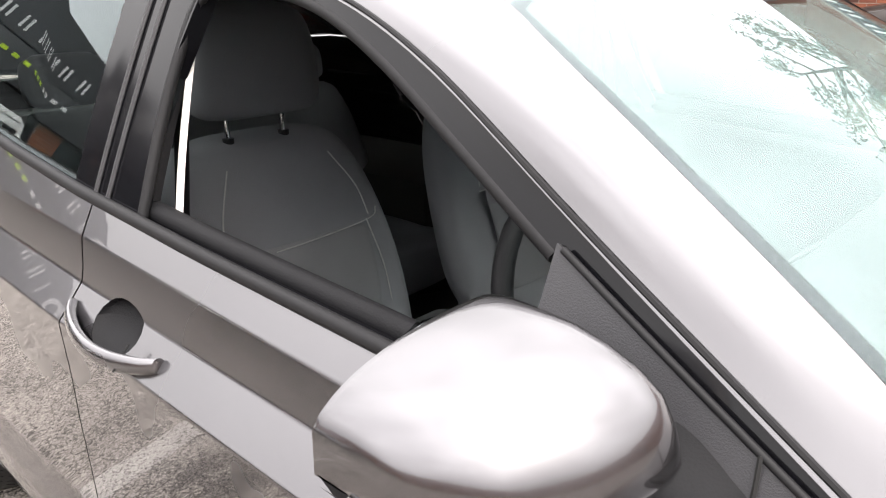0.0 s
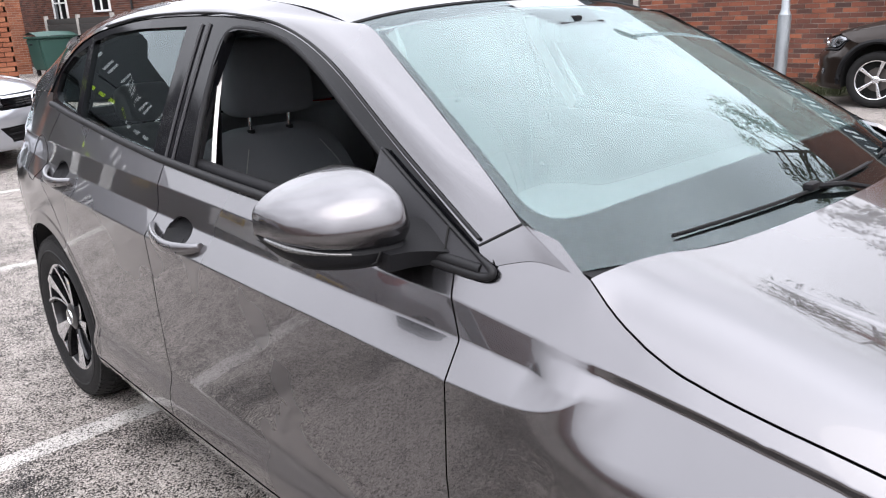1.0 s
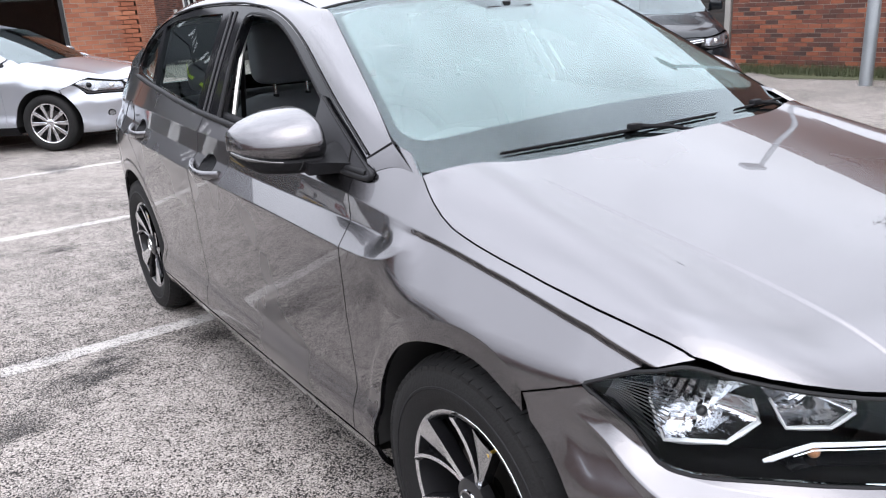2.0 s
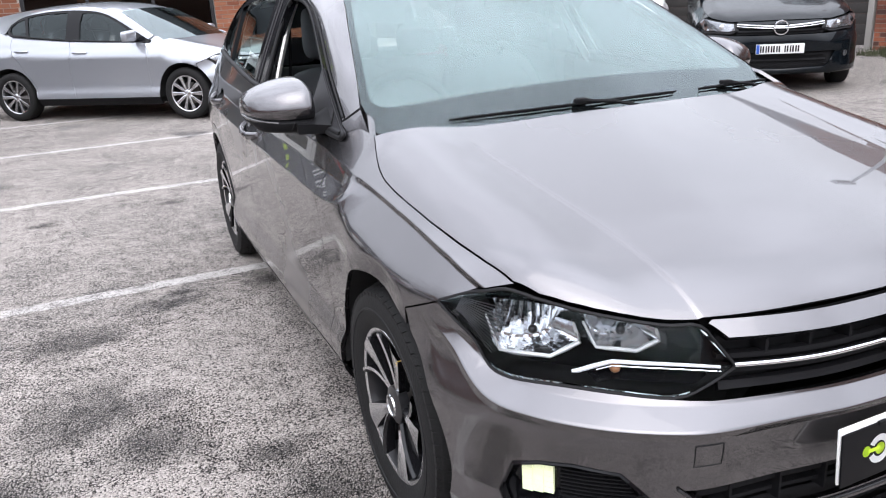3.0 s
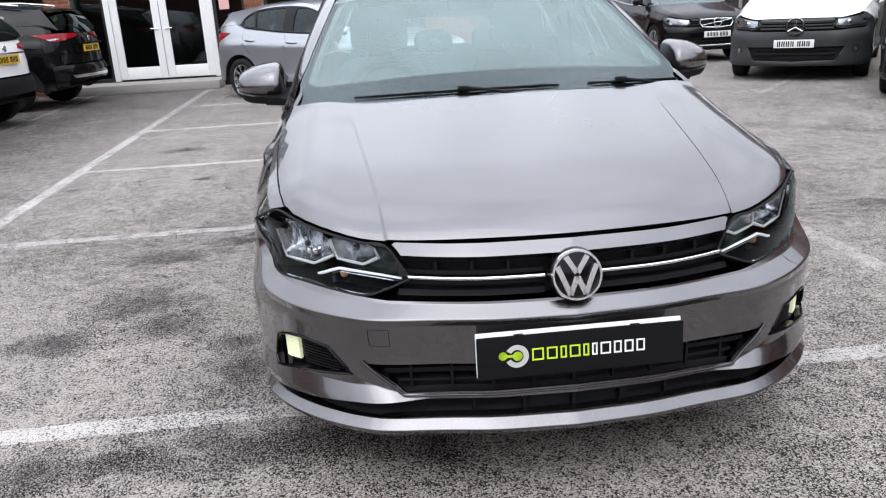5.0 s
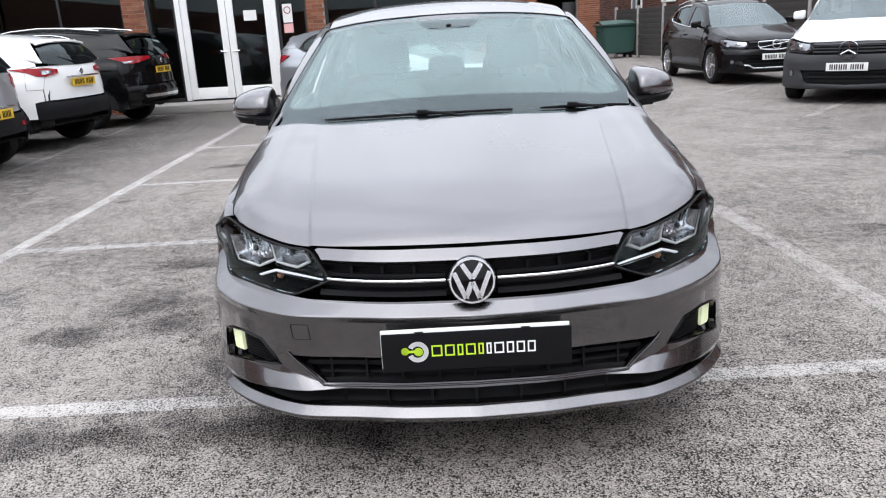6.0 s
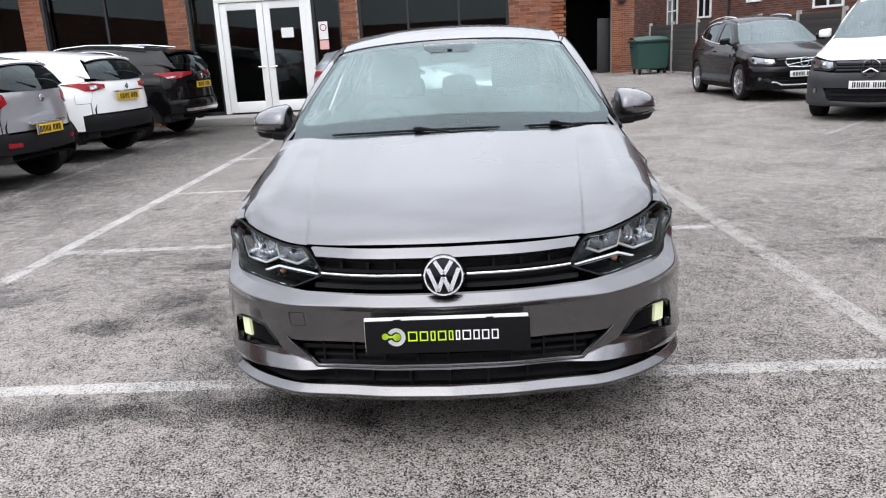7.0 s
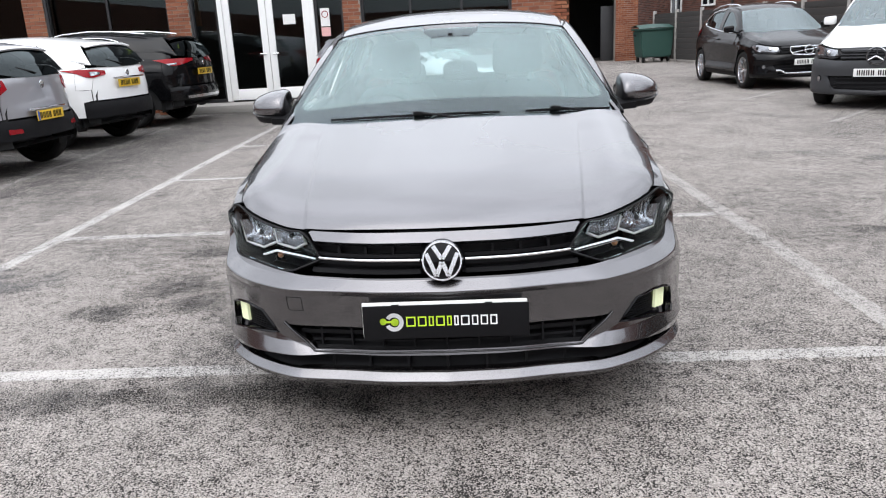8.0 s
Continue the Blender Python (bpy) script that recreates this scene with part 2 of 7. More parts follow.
def lerp(v, xs, ys):
    return float(np.interp(v, xs, ys))


def inside(p, poly):
    """Which points p (n, 2) lie in the outline."""
    x, y = p[:, 0], p[:, 1]
    r = np.zeros(len(p), bool)
    q = np.roll(poly, 1, axis=0)
    for (x1, y1), (x2, y2) in zip(poly, q):
        if y1 != y2:
            r ^= ((y1 > y) != (y2 > y)) & (x < (x2 - x1) * (y - y1) / (y2 - y1) + x1)
    return r


def shrink(poly, d):
    """Move a closed outline inwards by d."""
    a, b = np.roll(poly, 1, axis=0), np.roll(poly, -1, axis=0)
    t = b - a
    t /= np.maximum(np.linalg.norm(t, axis=1), 1e-9)[:, None]
    n = np.stack([-t[:, 1], t[:, 0]], 1)
    area = np.sum(poly[:, 0] * b[:, 1] - b[:, 0] * poly[:, 1])
    return poly + n * d * (1 if area > 0 else -1)


def brick_material(name, reds):
    """Fired clay with each piece its own tone, sooty in places."""
    m = bpy.data.materials.new(name)
    m.use_nodes = True
    n, l = m.node_tree.nodes, m.node_tree.links
    p = n["Principled BSDF"]
    g = n.new("ShaderNodeNewGeometry")
    r = n.new("ShaderNodeValToRGB")
    r.color_ramp.elements[0].color, r.color_ramp.elements[1].color = (*reds[0], 1), (*reds[2], 1)
    e = r.color_ramp.elements.new(0.5)
    e.color = (*reds[1], 1)
    l.new(g.outputs["Random Per Island"], r.inputs[0])
    tc, ns, mx = n.new("ShaderNodeTexCoord"), n.new("ShaderNodeTexNoise"), n.new("ShaderNodeMix")
    ns.inputs["Scale"].default_value, ns.inputs["Detail"].default_value = 1.7, 9
    l.new(tc.outputs["Object"], ns.inputs["Vector"])
    mx.data_type, mx.blend_type = "RGBA", "MULTIPLY"
    mr = n.new("ShaderNodeMapRange")
    mr.inputs["From Min"].default_value, mr.inputs["From Max"].default_value = 0.3, 0.7
    mr.inputs["To Min"].default_value, mr.inputs["To Max"].default_value = 0.0, 0.6
    l.new(ns.outputs[0], mr.inputs["Value"])
    l.new(mr.outputs[0], mx.inputs["Factor"])
    l.new(r.outputs[0], mx.inputs[6])
    mx.inputs[7].default_value = (0.42, 0.36, 0.33, 1)
    l.new(mx.outputs[2], p.inputs["Base Color"])
    p.inputs["Roughness"].default_value = 0.88
    fine, b = n.new("ShaderNodeTexNoise"), n.new("ShaderNodeBump")
    fine.inputs["Scale"].default_value = 120
    l.new(tc.outputs["Object"], fine.inputs["Vector"])
    b.inputs["Strength"].default_value, b.inputs["Distance"].default_value = 0.4, 0.004
    l.new(fine.outputs[0], b.inputs["Height"])
    l.new(b.outputs[0], p.inputs["Normal"])
    return m


def part(name, mesh, mat, parent, label=""):
    """Links a bmesh or a mesh as one object under a thing or a part."""
    if isinstance(mesh, bmesh.types.BMesh):
        bm, mesh = mesh, bpy.data.meshes.new(name)
        bm.normal_update()
        bm.to_mesh(mesh)
        bm.free()
    if mat:
        mesh.materials.append(mat)
    ob = new(name, mesh)
    if parent:
        ob.parent = parent
        ob.matrix_parent_inverse = Matrix.Identity(4)
    if label:
        tagged(ob, label)
    return ob


def thing(name, label, category, at=(0, 0, 0), turn=0.0, group=""):
    ob = new(name)
    ob.matrix_world = pose(*at, 0, 0, turn)
    ob.empty_display_size = 0.1
    return tagged(ob, label, category, group)


def shade(bm, angle=35):
    """Smooth faces, sharp edges past the angle."""
    bm.normal_update()
    for f in bm.faces:
        f.smooth = True
    for e in bm.edges:
        e.smooth = not (len(e.link_faces) == 2 and e.calc_face_angle(0) > radians(angle))
    return bm


def patch(name, surf, outline, mat, parent, holes=(), step=0.03, lines=(), gap=0.0, thick=0.012, flip=1, label="", warp=None, along=0.0012):
    """A panel cut from a smooth surface: an outline with holes in the surface's own two coordinates, with folded edges."""
    out = dense(outline, step)
    if gap:
        out = shrink(out, gap)
    cuts = [dense(h, step) for h in holes]
    lo, hi = out.min(0), out.max(0)
    gx, gy = np.meshgrid(np.arange(lo[0] + step / 2, hi[0], step), np.arange(lo[1] + step / 2, hi[1], step))
    pts = np.stack([gx.ravel(), gy.ravel()], 1)
    keep = inside(pts, shrink(out, step * 0.4))
    extra = [np.array(q, float) for q in lines]
    for q in extra:
        if len(q):
            for i in range(0, len(pts), 500):
                c = pts[i:i + 500]
                keep[i:i + 500] &= np.min(np.hypot(c[:, None, 0] - q[None, :, 0], c[:, None, 1] - q[None, :, 1]), 1) > step * 0.45
    for c in cuts:
        keep &= ~inside(pts, shrink(c, -step * 0.4))
    pts = pts[keep]
    verts, edges = [], []
    for loop in [out] + cuts:
        k = len(verts)
        verts += [Vector(v) for v in loop]
        edges += [(k + i, k + (i + 1) % len(loop)) for i in range(len(loop))]
    for q in extra:
        if len(q):
            near = inside(q, shrink(out, -step * 1.6))
            k = len(verts)
            verts += [Vector(v) for v in q]
            edges += [(k + i, k + i + 1) for i in range(len(q) - 1) if near[i] and near[i + 1]]
    verts += [Vector(v) for v in pts]
    from mathutils import geometry
    v2, _, tris, *_ = geometry.delaunay_2d_cdt(verts, edges, [], 0, 1e-6)
    v2 = np.array([tuple(v) for v in v2])
    tris = np.array([t for t in tris if len(t) == 3])
    mid = v2[tris].mean(1)
    ok = inside(mid, out)
    for c in cuts:
        ok &= ~inside(mid, c)
    tris = tris[ok]
    used = np.unique(tris)
    remap = np.full(len(v2), -1)
    remap[used] = np.arange(len(used))
    v2, tris = v2[used], remap[tris]
    e = 0.0012
    pos, nor = [], []
    for u, v in v2:
        p = np.array(surf(u, v))
        du = np.array(surf(u + along, v)) - np.array(surf(u - along, v))
        dv = np.array(surf(u, v + e)) - np.array(surf(u, v - e))
        n = np.cross(du, dv) * flip
        nor.append(n / max(np.linalg.norm(n), 1e-12))
        pos.append(p)
    pos, nor = np.array(pos), np.array(nor)
    a, b, c = pos[tris[:, 0]], pos[tris[:, 1]], pos[tris[:, 2]]
    bad = np.einsum("ij,ij->i", np.cross(b - a, c - a), nor[tris].mean(1)) < 0
    tris[bad] = tris[bad][:, [0, 2, 1]]
    seen = {}
    for t in tris:
        for i in range(3):
            seen[(t[i], t[(i + 1) % 3])] = 1
    rim = [k for k in seen if (k[1], k[0]) not in seen]
    fv, faces, ln = [tuple(p) for p in pos], [tuple(t) for t in tris], [nor[i] for t in tris for i in t]
    if thick:
        index = {}
        for i in {i for k in rim for i in k}:
            index[i] = (len(fv), len(fv) + 1)
            fv += [tuple(pos[i]), tuple(pos[i] - nor[i] * thick)]
        for i, j in rim:
            q = (index[j][0], index[i][0], index[i][1], index[j][1])
            w = np.cross(np.array(fv[q[1]]) - fv[q[0]], np.array(fv[q[2]]) - fv[q[0]])
            w = w / max(np.linalg.norm(w), 1e-12)
            faces.append(q)
            ln += [w] * 4
    if warp:
        fv = [warp(*p) for p in fv]
    me = bpy.data.meshes.new(name)
    me.from_pydata(fv, [], faces)
    me.polygons.foreach_set("use_smooth", [True] * len(faces))
    if not warp:
        me.normals_split_custom_set([tuple(n) for n in ln])
    return part(name, me, mat, parent, label)


def loft(curves, n, m, closed=False):
    """A smooth skin over a row of curves: n points along each, m across. Returns a bmesh."""
    rows = [crom(c, n) for c in curves]
    grid = np.array([crom([r[i] for r in rows], m) for i in range(n)])
    bm = bmesh.new()
    vs = [[bm.verts.new(p) for p in row] for row in grid]
    for i in range(n if closed else n - 1):
        for j in range(m - 1):
            bm.faces.new((vs[i][j], vs[(i + 1) % n][j], vs[(i + 1) % n][j + 1], vs[i][j + 1]))
    bmesh.ops.recalc_face_normals(bm, faces=bm.faces)
    return shade(bm, 60)


def solid(bm, t):
    """Give a skin thickness."""
    bmesh.ops.solidify(bm, geom=bm.faces[:], thickness=t)
    return shade(bm, 50)


def box(x0, y0, z0, x1, y1, z1, bevel=0.0, bm=None, seg=2):
    bm = bm or bmesh.new()
    m = Matrix.LocRotScale(((x0 + x1) / 2, (y0 + y1) / 2, (z0 + z1) / 2), None, (abs(x1 - x0), abs(y1 - y0), abs(z1 - z0)))
    r = bmesh.ops.create_cube(bm, size=1, matrix=m)
    if bevel:
        es = {e for v in r["verts"] for e in v.link_edges}
        bmesh.ops.bevel(bm, geom=list(es), offset=bevel, segments=seg, affect="EDGES", profile=0.6)
    return shade(bm, 40) if bevel else bm


def tube(pts, r, n=8, bm=None, taper=None, closed=False):
    """A round bar along a line of points."""
    bm = bm or bmesh.new()
    P = [Vector(p) for p in pts]
    rings = []
    for i, p in enumerate(P):
        a, b = P[(i - 1) % len(P)] if closed or i else P[0], P[(i + 1) % len(P)] if closed or i < len(P) - 1 else P[-1]
        d = (b - a).normalized()
        s = d.cross(Vector((0, 0, 1)))
        s = s.normalized() if s.length > 1e-3 else Vector((1, 0, 0))
        u = s.cross(d)
        q = r * (taper[i] if taper else 1)
        rings.append([bm.verts.new(p + (s * math.cos(2 * math.pi * k / n) + u * math.sin(2 * math.pi * k / n)) * q) for k in range(n)])
    last = len(rings) if closed else len(rings) - 1
    for i in range(last):
        A, B_ = rings[i], rings[(i + 1) % len(rings)]
        for k in range(n):
            bm.faces.new((A[k], A[(k + 1) % n], B_[(k + 1) % n], B_[k]))
    if not closed:
        bm.faces.new(rings[0][::-1])
        bm.faces.new(rings[-1])
    bmesh.ops.recalc_face_normals(bm, faces=bm.faces)
    return shade(bm, 50)


def lathe(profile, n=48, axis="x", bm=None):
    """A body of revolution: profile of (along, radius)."""
    bm = bm or bmesh.new()
    rows = []
    for a, r in profile:
        row = []
        for k in range(n):
            c, s = math.cos(2 * math.pi * k / n) * r, math.sin(2 * math.pi * k / n) * r
            row.append(bm.verts.new({"x": (a, c, s), "y": (c, a, s), "z": (c, s, a)}[axis]))
        rows.append(row)
    for A, B_ in zip(rows, rows[1:]):
        for k in range(n):
            bm.faces.new((A[k], A[(k + 1) % n], B_[(k + 1) % n], B_[k]))
    bmesh.ops.recalc_face_normals(bm, faces=bm.faces)
    return shade(bm, 40)


def slab(outline, lift, depth):
    """A flat plate from an outline, extruded: lift maps (u, v, h) to space."""
    bm = bmesh.new()
    top = [bm.verts.new(lift(u, v, depth)) for u, v in outline]
    low = [bm.verts.new(lift(u, v, 0)) for u, v in outline]
    bm.faces.new(top)
    bm.faces.new(low[::-1])
    for i in range(len(top)):
        j = (i + 1) % len(top)
        bm.faces.new((low[i], low[j], top[j], top[i]))
    bmesh.ops.recalc_face_normals(bm, faces=bm.faces)
    return bm


# ---- shape of a hatchback body: plan, shoulder lines, bonnet, glass and roof ----
PLAN = crom([(0, 0), (0.25, 0.02), (0.45, 0.085), (0.62, 0.18), (0.738, 0.30), (0.806, 0.44), (0.848, 0.62), (0.866, 0.90), (0.873, 1.3),
             (0.876, 2.0), (0.873, 2.7), (0.862, 3.2), (0.835, 3.6), (0.77, 3.86), (0.60, 3.98), (0.30, 4.04), (0, 4.053)], 500)
ARC = np.concatenate([[0], np.cumsum(np.linalg.norm(np.diff(PLAN, axis=0), axis=1))])
TAN = np.gradient(PLAN, ARC, axis=0)
TAN /= np.linalg.norm(TAN, axis=1)[:, None]
REAR_S = ARC[-1]


def s_of_x(x):
    """Arc length from the nose centre at half-width x, on the front."""
    k = int(np.argmax(PLAN[:, 0] > 0.80))
    return math.copysign(lerp(abs(x), PLAN[:k, 0], ARC[:k]), x)


def s_of_y(y):
    return lerp(y, PLAN[:, 1], ARC)


AXLE_F, AXLE_R, HUB = 0.82, 3.375, 0.315


def belt(y):
    return lerp(y, (1.2, 2.1, 2.45, 3.1, 3.4, 3.9), (0.94, 0.986, 1.006, 1.072, 1.10, 1.12))


def crease_top(y):
    return lerp(y, (0.30, 0.36, 0.52, 0.875, 1.05, 1.317, 2.1, 3.0, 3.6), (0.735, 0.752, 0.797, 0.850, 0.872, 0.903, 0.935, 0.968, 0.985))


def crease_low(y):
    return lerp(y, (1.03, 1.045, 1.06, 1.08, 1.11, 1.16, 1.25, 1.62, 2.115, 3.0, 3.7), (0.827, 0.815, 0.807, 0.800, 0.794, 0.789, 0.788, 0.80, 0.812, 0.845, 0.87))


def crease_mid(y):
    return lerp(y, (1.03, 1.25, 1.7, 2.115, 3.0, 3.7), (0.829, 0.843, 0.856, 0.868, 0.90, 0.92))


def nose_y(x):
    return 0.07 + 0.36 * x * x + 1.2 * x ** 8


RISE = crom([(-0.10, -0.15), (-0.04, -0.055), (-0.01, -0.012), (0.0, 0.0), (0.015, 0.015), (0.04, 0.034), (0.08, 0.057), (0.15, 0.085), (0.30, 0.127), (0.50, 0.172), (0.70, 0.216), (0.90, 0.259), (1.1, 0.30)], 400)
NOSE_Z = crom([(-0.2, 0.722), (0, 0.722), (0.2, 0.721), (0.464, 0.718), (0.60, 0.735), (0.725, 0.766), (0.80, 0.79)], 200)


DIP = crom([(0.36, 0.0), (0.45, 0.030), (0.55, 0.052), (0.77, 0.063), (0.89, 0.063), (0.97, 0.062), (1.04, 0.058), (1.10, 0.034)], 200)
BLADE = crom([(0, 0.541), (0.3, 0.542), (0.52, 0.543), (0.68, 0.547), (0.80, 0.552), (0.89, 0.560), (0.96, 0.590), (1.04, 0.645), (1.12, 0.675), (1.4, 0.70)], 300)


def bonnet(x, y):
    """Height of the bonnet, with its two raised edges."""
    x = abs(x)
    q = y - nose_y(x)
    z = lerp(x, NOSE_Z[:, 0], NOSE_Z[:, 1]) + lerp(q, RISE[:, 0], RISE[:, 1])
    if x > 0.58:
        z -= lerp(y, DIP[:, 0], DIP[:, 1]) * ((x - 0.58) / 0.195) ** 2
    edge = 0.45 + 0.10 * (y - 0.1)
    return z - 0.0036 * (smooth(edge - 0.003, edge + 0.008, x) - smooth(edge + 0.05, edge + 0.16, x)) * (1 - smooth(0.80, 0.94, y))


def bonnet_edge(y):
    return lerp(y, (0.30, 0.355, 0.45, 0.55, 0.66, 0.77, 0.86, 0.92, 0.97, 1.01, 1.04, 1.07, 1.094), (0.70, 0.725, 0.745, 0.757, 0.768, 0.775, 0.779, 0.779, 0.772, 0.762, 0.753, 0.743, 0.735))


def blade(s):
    """Height of the bumper's upper crease."""
    return lerp(abs(s), BLADE[:, 0], BLADE[:, 1])


def profile(y, z):
    """How far the flank stands out from the plan line at a height."""
    c1, c2, cm = crease_top(y), crease_low(y), crease_mid(y)
    out1 = -0.062 * smooth(0.2, 0.75, y)
    ledge = 0.046 * smooth(1.01, 1.14, y)
    # doors
    if z < c2:
        t = max(0.0, (z - 0.41) / (c2 - 0.41))
        dd = -0.028 * (1 - t ** 1.25) if z > 0.41 else -0.028 + 0.020 * smooth(0.41, 0.335, z)
    elif z < cm:
        dd = -ledge * (z - c2) / (cm - c2)
    elif z < c1:
        t = (z - cm) / (c1 - cm)
        dd = -ledge + (out1 + ledge) * t
    else:
        dd = out1
    # wings: a fine undercut below the shoulder line, then a swelling that faces up, down to the arch
    low = c1 - 0.013
    if z > low:
        dw = out1 - 0.007 * (c1 - min(z, c1)) / 0.013
    else:
        dw = out1 - 0.007 + 0.74 * (low - z) * (1 - smooth(3.0, 3.4, y) * 0.45)
        h = max(0.0, min(1.0, 0.5 - (dw - 0.006) / 0.036))
        dw = 0.006 + (dw - 0.006) * h - 0.018 * h * (1 - h)
    k = smooth(0.95, 1.13, y) * (1 - 0.55 * smooth(3.2, 3.7, y))
    d = dd * k + dw * (1 - k)
    return d


def ledge_crest(x):
    return lerp(x, (0.30, 0.434, 0.491, 0.559, 0.637, 0.758, 0.80), (0.330, 0.330, 0.348, 0.375, 0.364, 0.334, 0.325))


def ledge_foot(x):
    return lerp(x, (0.30, 0.443, 0.562, 0.622, 0.687, 0.768), (0.317, 0.317, 0.311, 0.303, 0.289, 0.272))


def body(s, z, off=0.0):
    """The flank, swept along the plan from the nose (s = 0) to the tail; s > 0 on the car's left."""
    a = min(abs(s), REAR_S)
    px, py = np.interp(a, ARC, PLAN[:, 0]), np.interp(a, ARC, PLAN[:, 1])
    tx, ty = np.interp(a, ARC, TAN[:, 0]), np.interp(a, ARC, TAN[:, 1])
    y = py
    c1, c2, cm = crease_top(y), crease_low(y), crease_mid(y)
    out1 = -0.062 * smooth(0.2, 0.75, y)
    if z > c1 and 0.30 < y < 1.09:
        # the wing's upper strip runs from the crease to the bonnet's edge
        cx, cy = px + ty * out1, py - tx * out1
        hx = bonnet_edge(cy)
        f = (z - c1) / max(0.004, bonnet(hx, cy) - c1)
        d = off
        return (math.copysign(cx + (hx - cx) * f + ty * d, s), cy - tx * d, z)
    d = profile(y, z)
    for cy in (AXLE_F, AXLE_R):
        # the flat lip round each arch
        r = math.hypot(y - cy, z - HUB)
        if 0.1 < r < 0.42 and z > HUB - 0.1:
            g = 0.418 / r
            f = 1 - smooth(0.404, 0.418, r)
            d += (profile(cy + (y - cy) * g, HUB + (z - HUB) * g) + 0.002 - d) * f
    if z > c1:
        slope = lerp(y, (1.09, 1.3, 2.0, 3.0, 3.8), (-0.78, -0.8, -0.72, -0.6, -0.5))
        d += slope * (z - c1)
    if z < 0.30:
        d -= 0.07 * ((0.30 - z) / 0.12) ** 2
    wf = (1 - smooth(0.33, 0.62, y)) * (1 - smooth(0.26, 0.40, y) * smooth(0.64, 0.71, z))
    if wf > 0:
        zb = blade(a)
        f = float(np.interp(z, (0.15, 0.20, 0.212, 0.226, 0.232, 0.255, 0.30, 0.352, 0.45, zb - 0.02, zb - 0.002, zb + 0.003, zb + 0.030, zb + 0.045, 0.69, 0.72, 0.78),
                            (-0.12, -0.03, -0.008, 0.004, 0.005, -0.018, -0.002, -0.018, -0.016, -0.003, 0.010, 0.009, -0.021, -0.026, -0.036, -0.066, -0.11)))
        # a ledge below the fog lamps that faces up, above the lower slot
        zc, zs = ledge_crest(px), ledge_foot(px)
        t = max(0.0, min(1.0, (zc - z) / (zc - zs))) if z > zs else max(0.0, 1 - (zs - z) / 0.035)
        f += 0.018 * t * smooth(0.37, 0.47, px) * (1 - 0.75 * smooth(0.56, 0.70, px))
        d = d * (1 - wf) + f * wf
    # squarer lower corner
    d += 0.046 * smooth(0.02, 0.12, y) * (1 - smooth(0.40, 0.74, y)) * (1 - smooth(0.50, 0.63, z))
    wr = smooth(3.75, 3.98, y)
    if wr > 0:
        f = float(np.interp(z, (0.2, 0.3, 0.45, 0.56, 0.60, 0.75, 0.98, 1.12), (-0.10, -0.01, 0.0, 0.005, -0.03, -0.035, -0.06, -0.12)))
        d = d * (1 - wr) + f * wr
    d += off
    x, y = px + ty * d, py - tx * d
    return (math.copysign(x, s) if s else 0.0, y, z)


def wing_top(y):
    """The wing's edge along the bonnet: its y on the plan, and its height."""
    a = s_of_y(y)
    cy = y + np.interp(a, ARC, TAN[:, 0]) * 0.062 * smooth(0.2, 0.75, y)
    return (y, bonnet(bonnet_edge(cy), cy))


def flank(side):
    return lambda y, z: body(side * s_of_y(y), z)


def green(side, sink=0.0):
    """The glasshouse's side: leans in towards the roof."""
    def f(y, z):
        b = belt(y)
        xb = lerp(y, (1.2, 1.5, 2.1, 2.7, 3.1, 3.4, 3.7), (0.772, 0.784, 0.79, 0.786, 0.772, 0.748, 0.71))
        h = z - b
        return (side * (xb - 0.40 * h - 0.14 * h * h - sink), y, z)
    return f


def screen(x, y):
    q = (y - 0.97 - 0.30 * x * x)
    t = q / 0.8
    return 0.965 + 0.49 * q + 0.035 * t * (1 - t) + 0.012 * t


def roof(x, y):
    z = float(np.interp(y, ROOF_Y, ROOF_Z))
    return z - 0.12 * x * x - 0.3 * x ** 6


_r = crom([(1.70, 1.338), (1.80, 1.368), (2.0, 1.418), (2.3, 1.450), (2.6, 1.456), (3.0, 1.442), (3.4, 1.402), (3.76, 1.345)], 120)
ROOF_Y, ROOF_Z = _r[:, 0], _r[:, 1]


def arch(cy, r, a0, a1, n=22):
    return [(cy + r * math.cos(radians(a0 + (a1 - a0) * i / (n - 1))), HUB + r * math.sin(radians(a0 + (a1 - a0) * i / (n - 1)))) for i in range(n)]


FRONT_GAP = [(1.288, 0.285), (1.286, 0.60), (1.264, 0.79), (1.272, 0.84), (1.304, 0.900), (1.322, 0.936)]
MID_GAP = [(2.405, 0.285), (2.428, 0.45), (2.415, 0.62), (2.396, 0.72), (2.386, 0.82), (2.388, 0.90), (2.402, 0.95), (2.418, 1.003)]
REAR_GAP = [(2.985, 0.285)] + arch(AXLE_R, 0.392, 184, 128, 9) + [(3.19, 0.76), (3.275, 0.86), (3.325, 0.95), (3.318, 1.03), (3.300, 1.089)]
DLO_TOP = [(1.245, 0.952), (1.29, 0.985), (1.55, 1.122), (1.80, 1.252), (2.00, 1.322), (2.20, 1.352), (2.45, 1.365), (2.75, 1.362), (3.0, 1.340), (3.18, 1.300), (3.33, 1.225), (3.375, 1.15), (3.36, 1.108)]
ARCH_R = 0.362


def crease_lines(fn, y0, y1, step=0.02):
    ys = np.arange(y0, y1, step)
    return [[(y, fn(y) + e) for y in ys] for e in (-0.003, 0.003)]


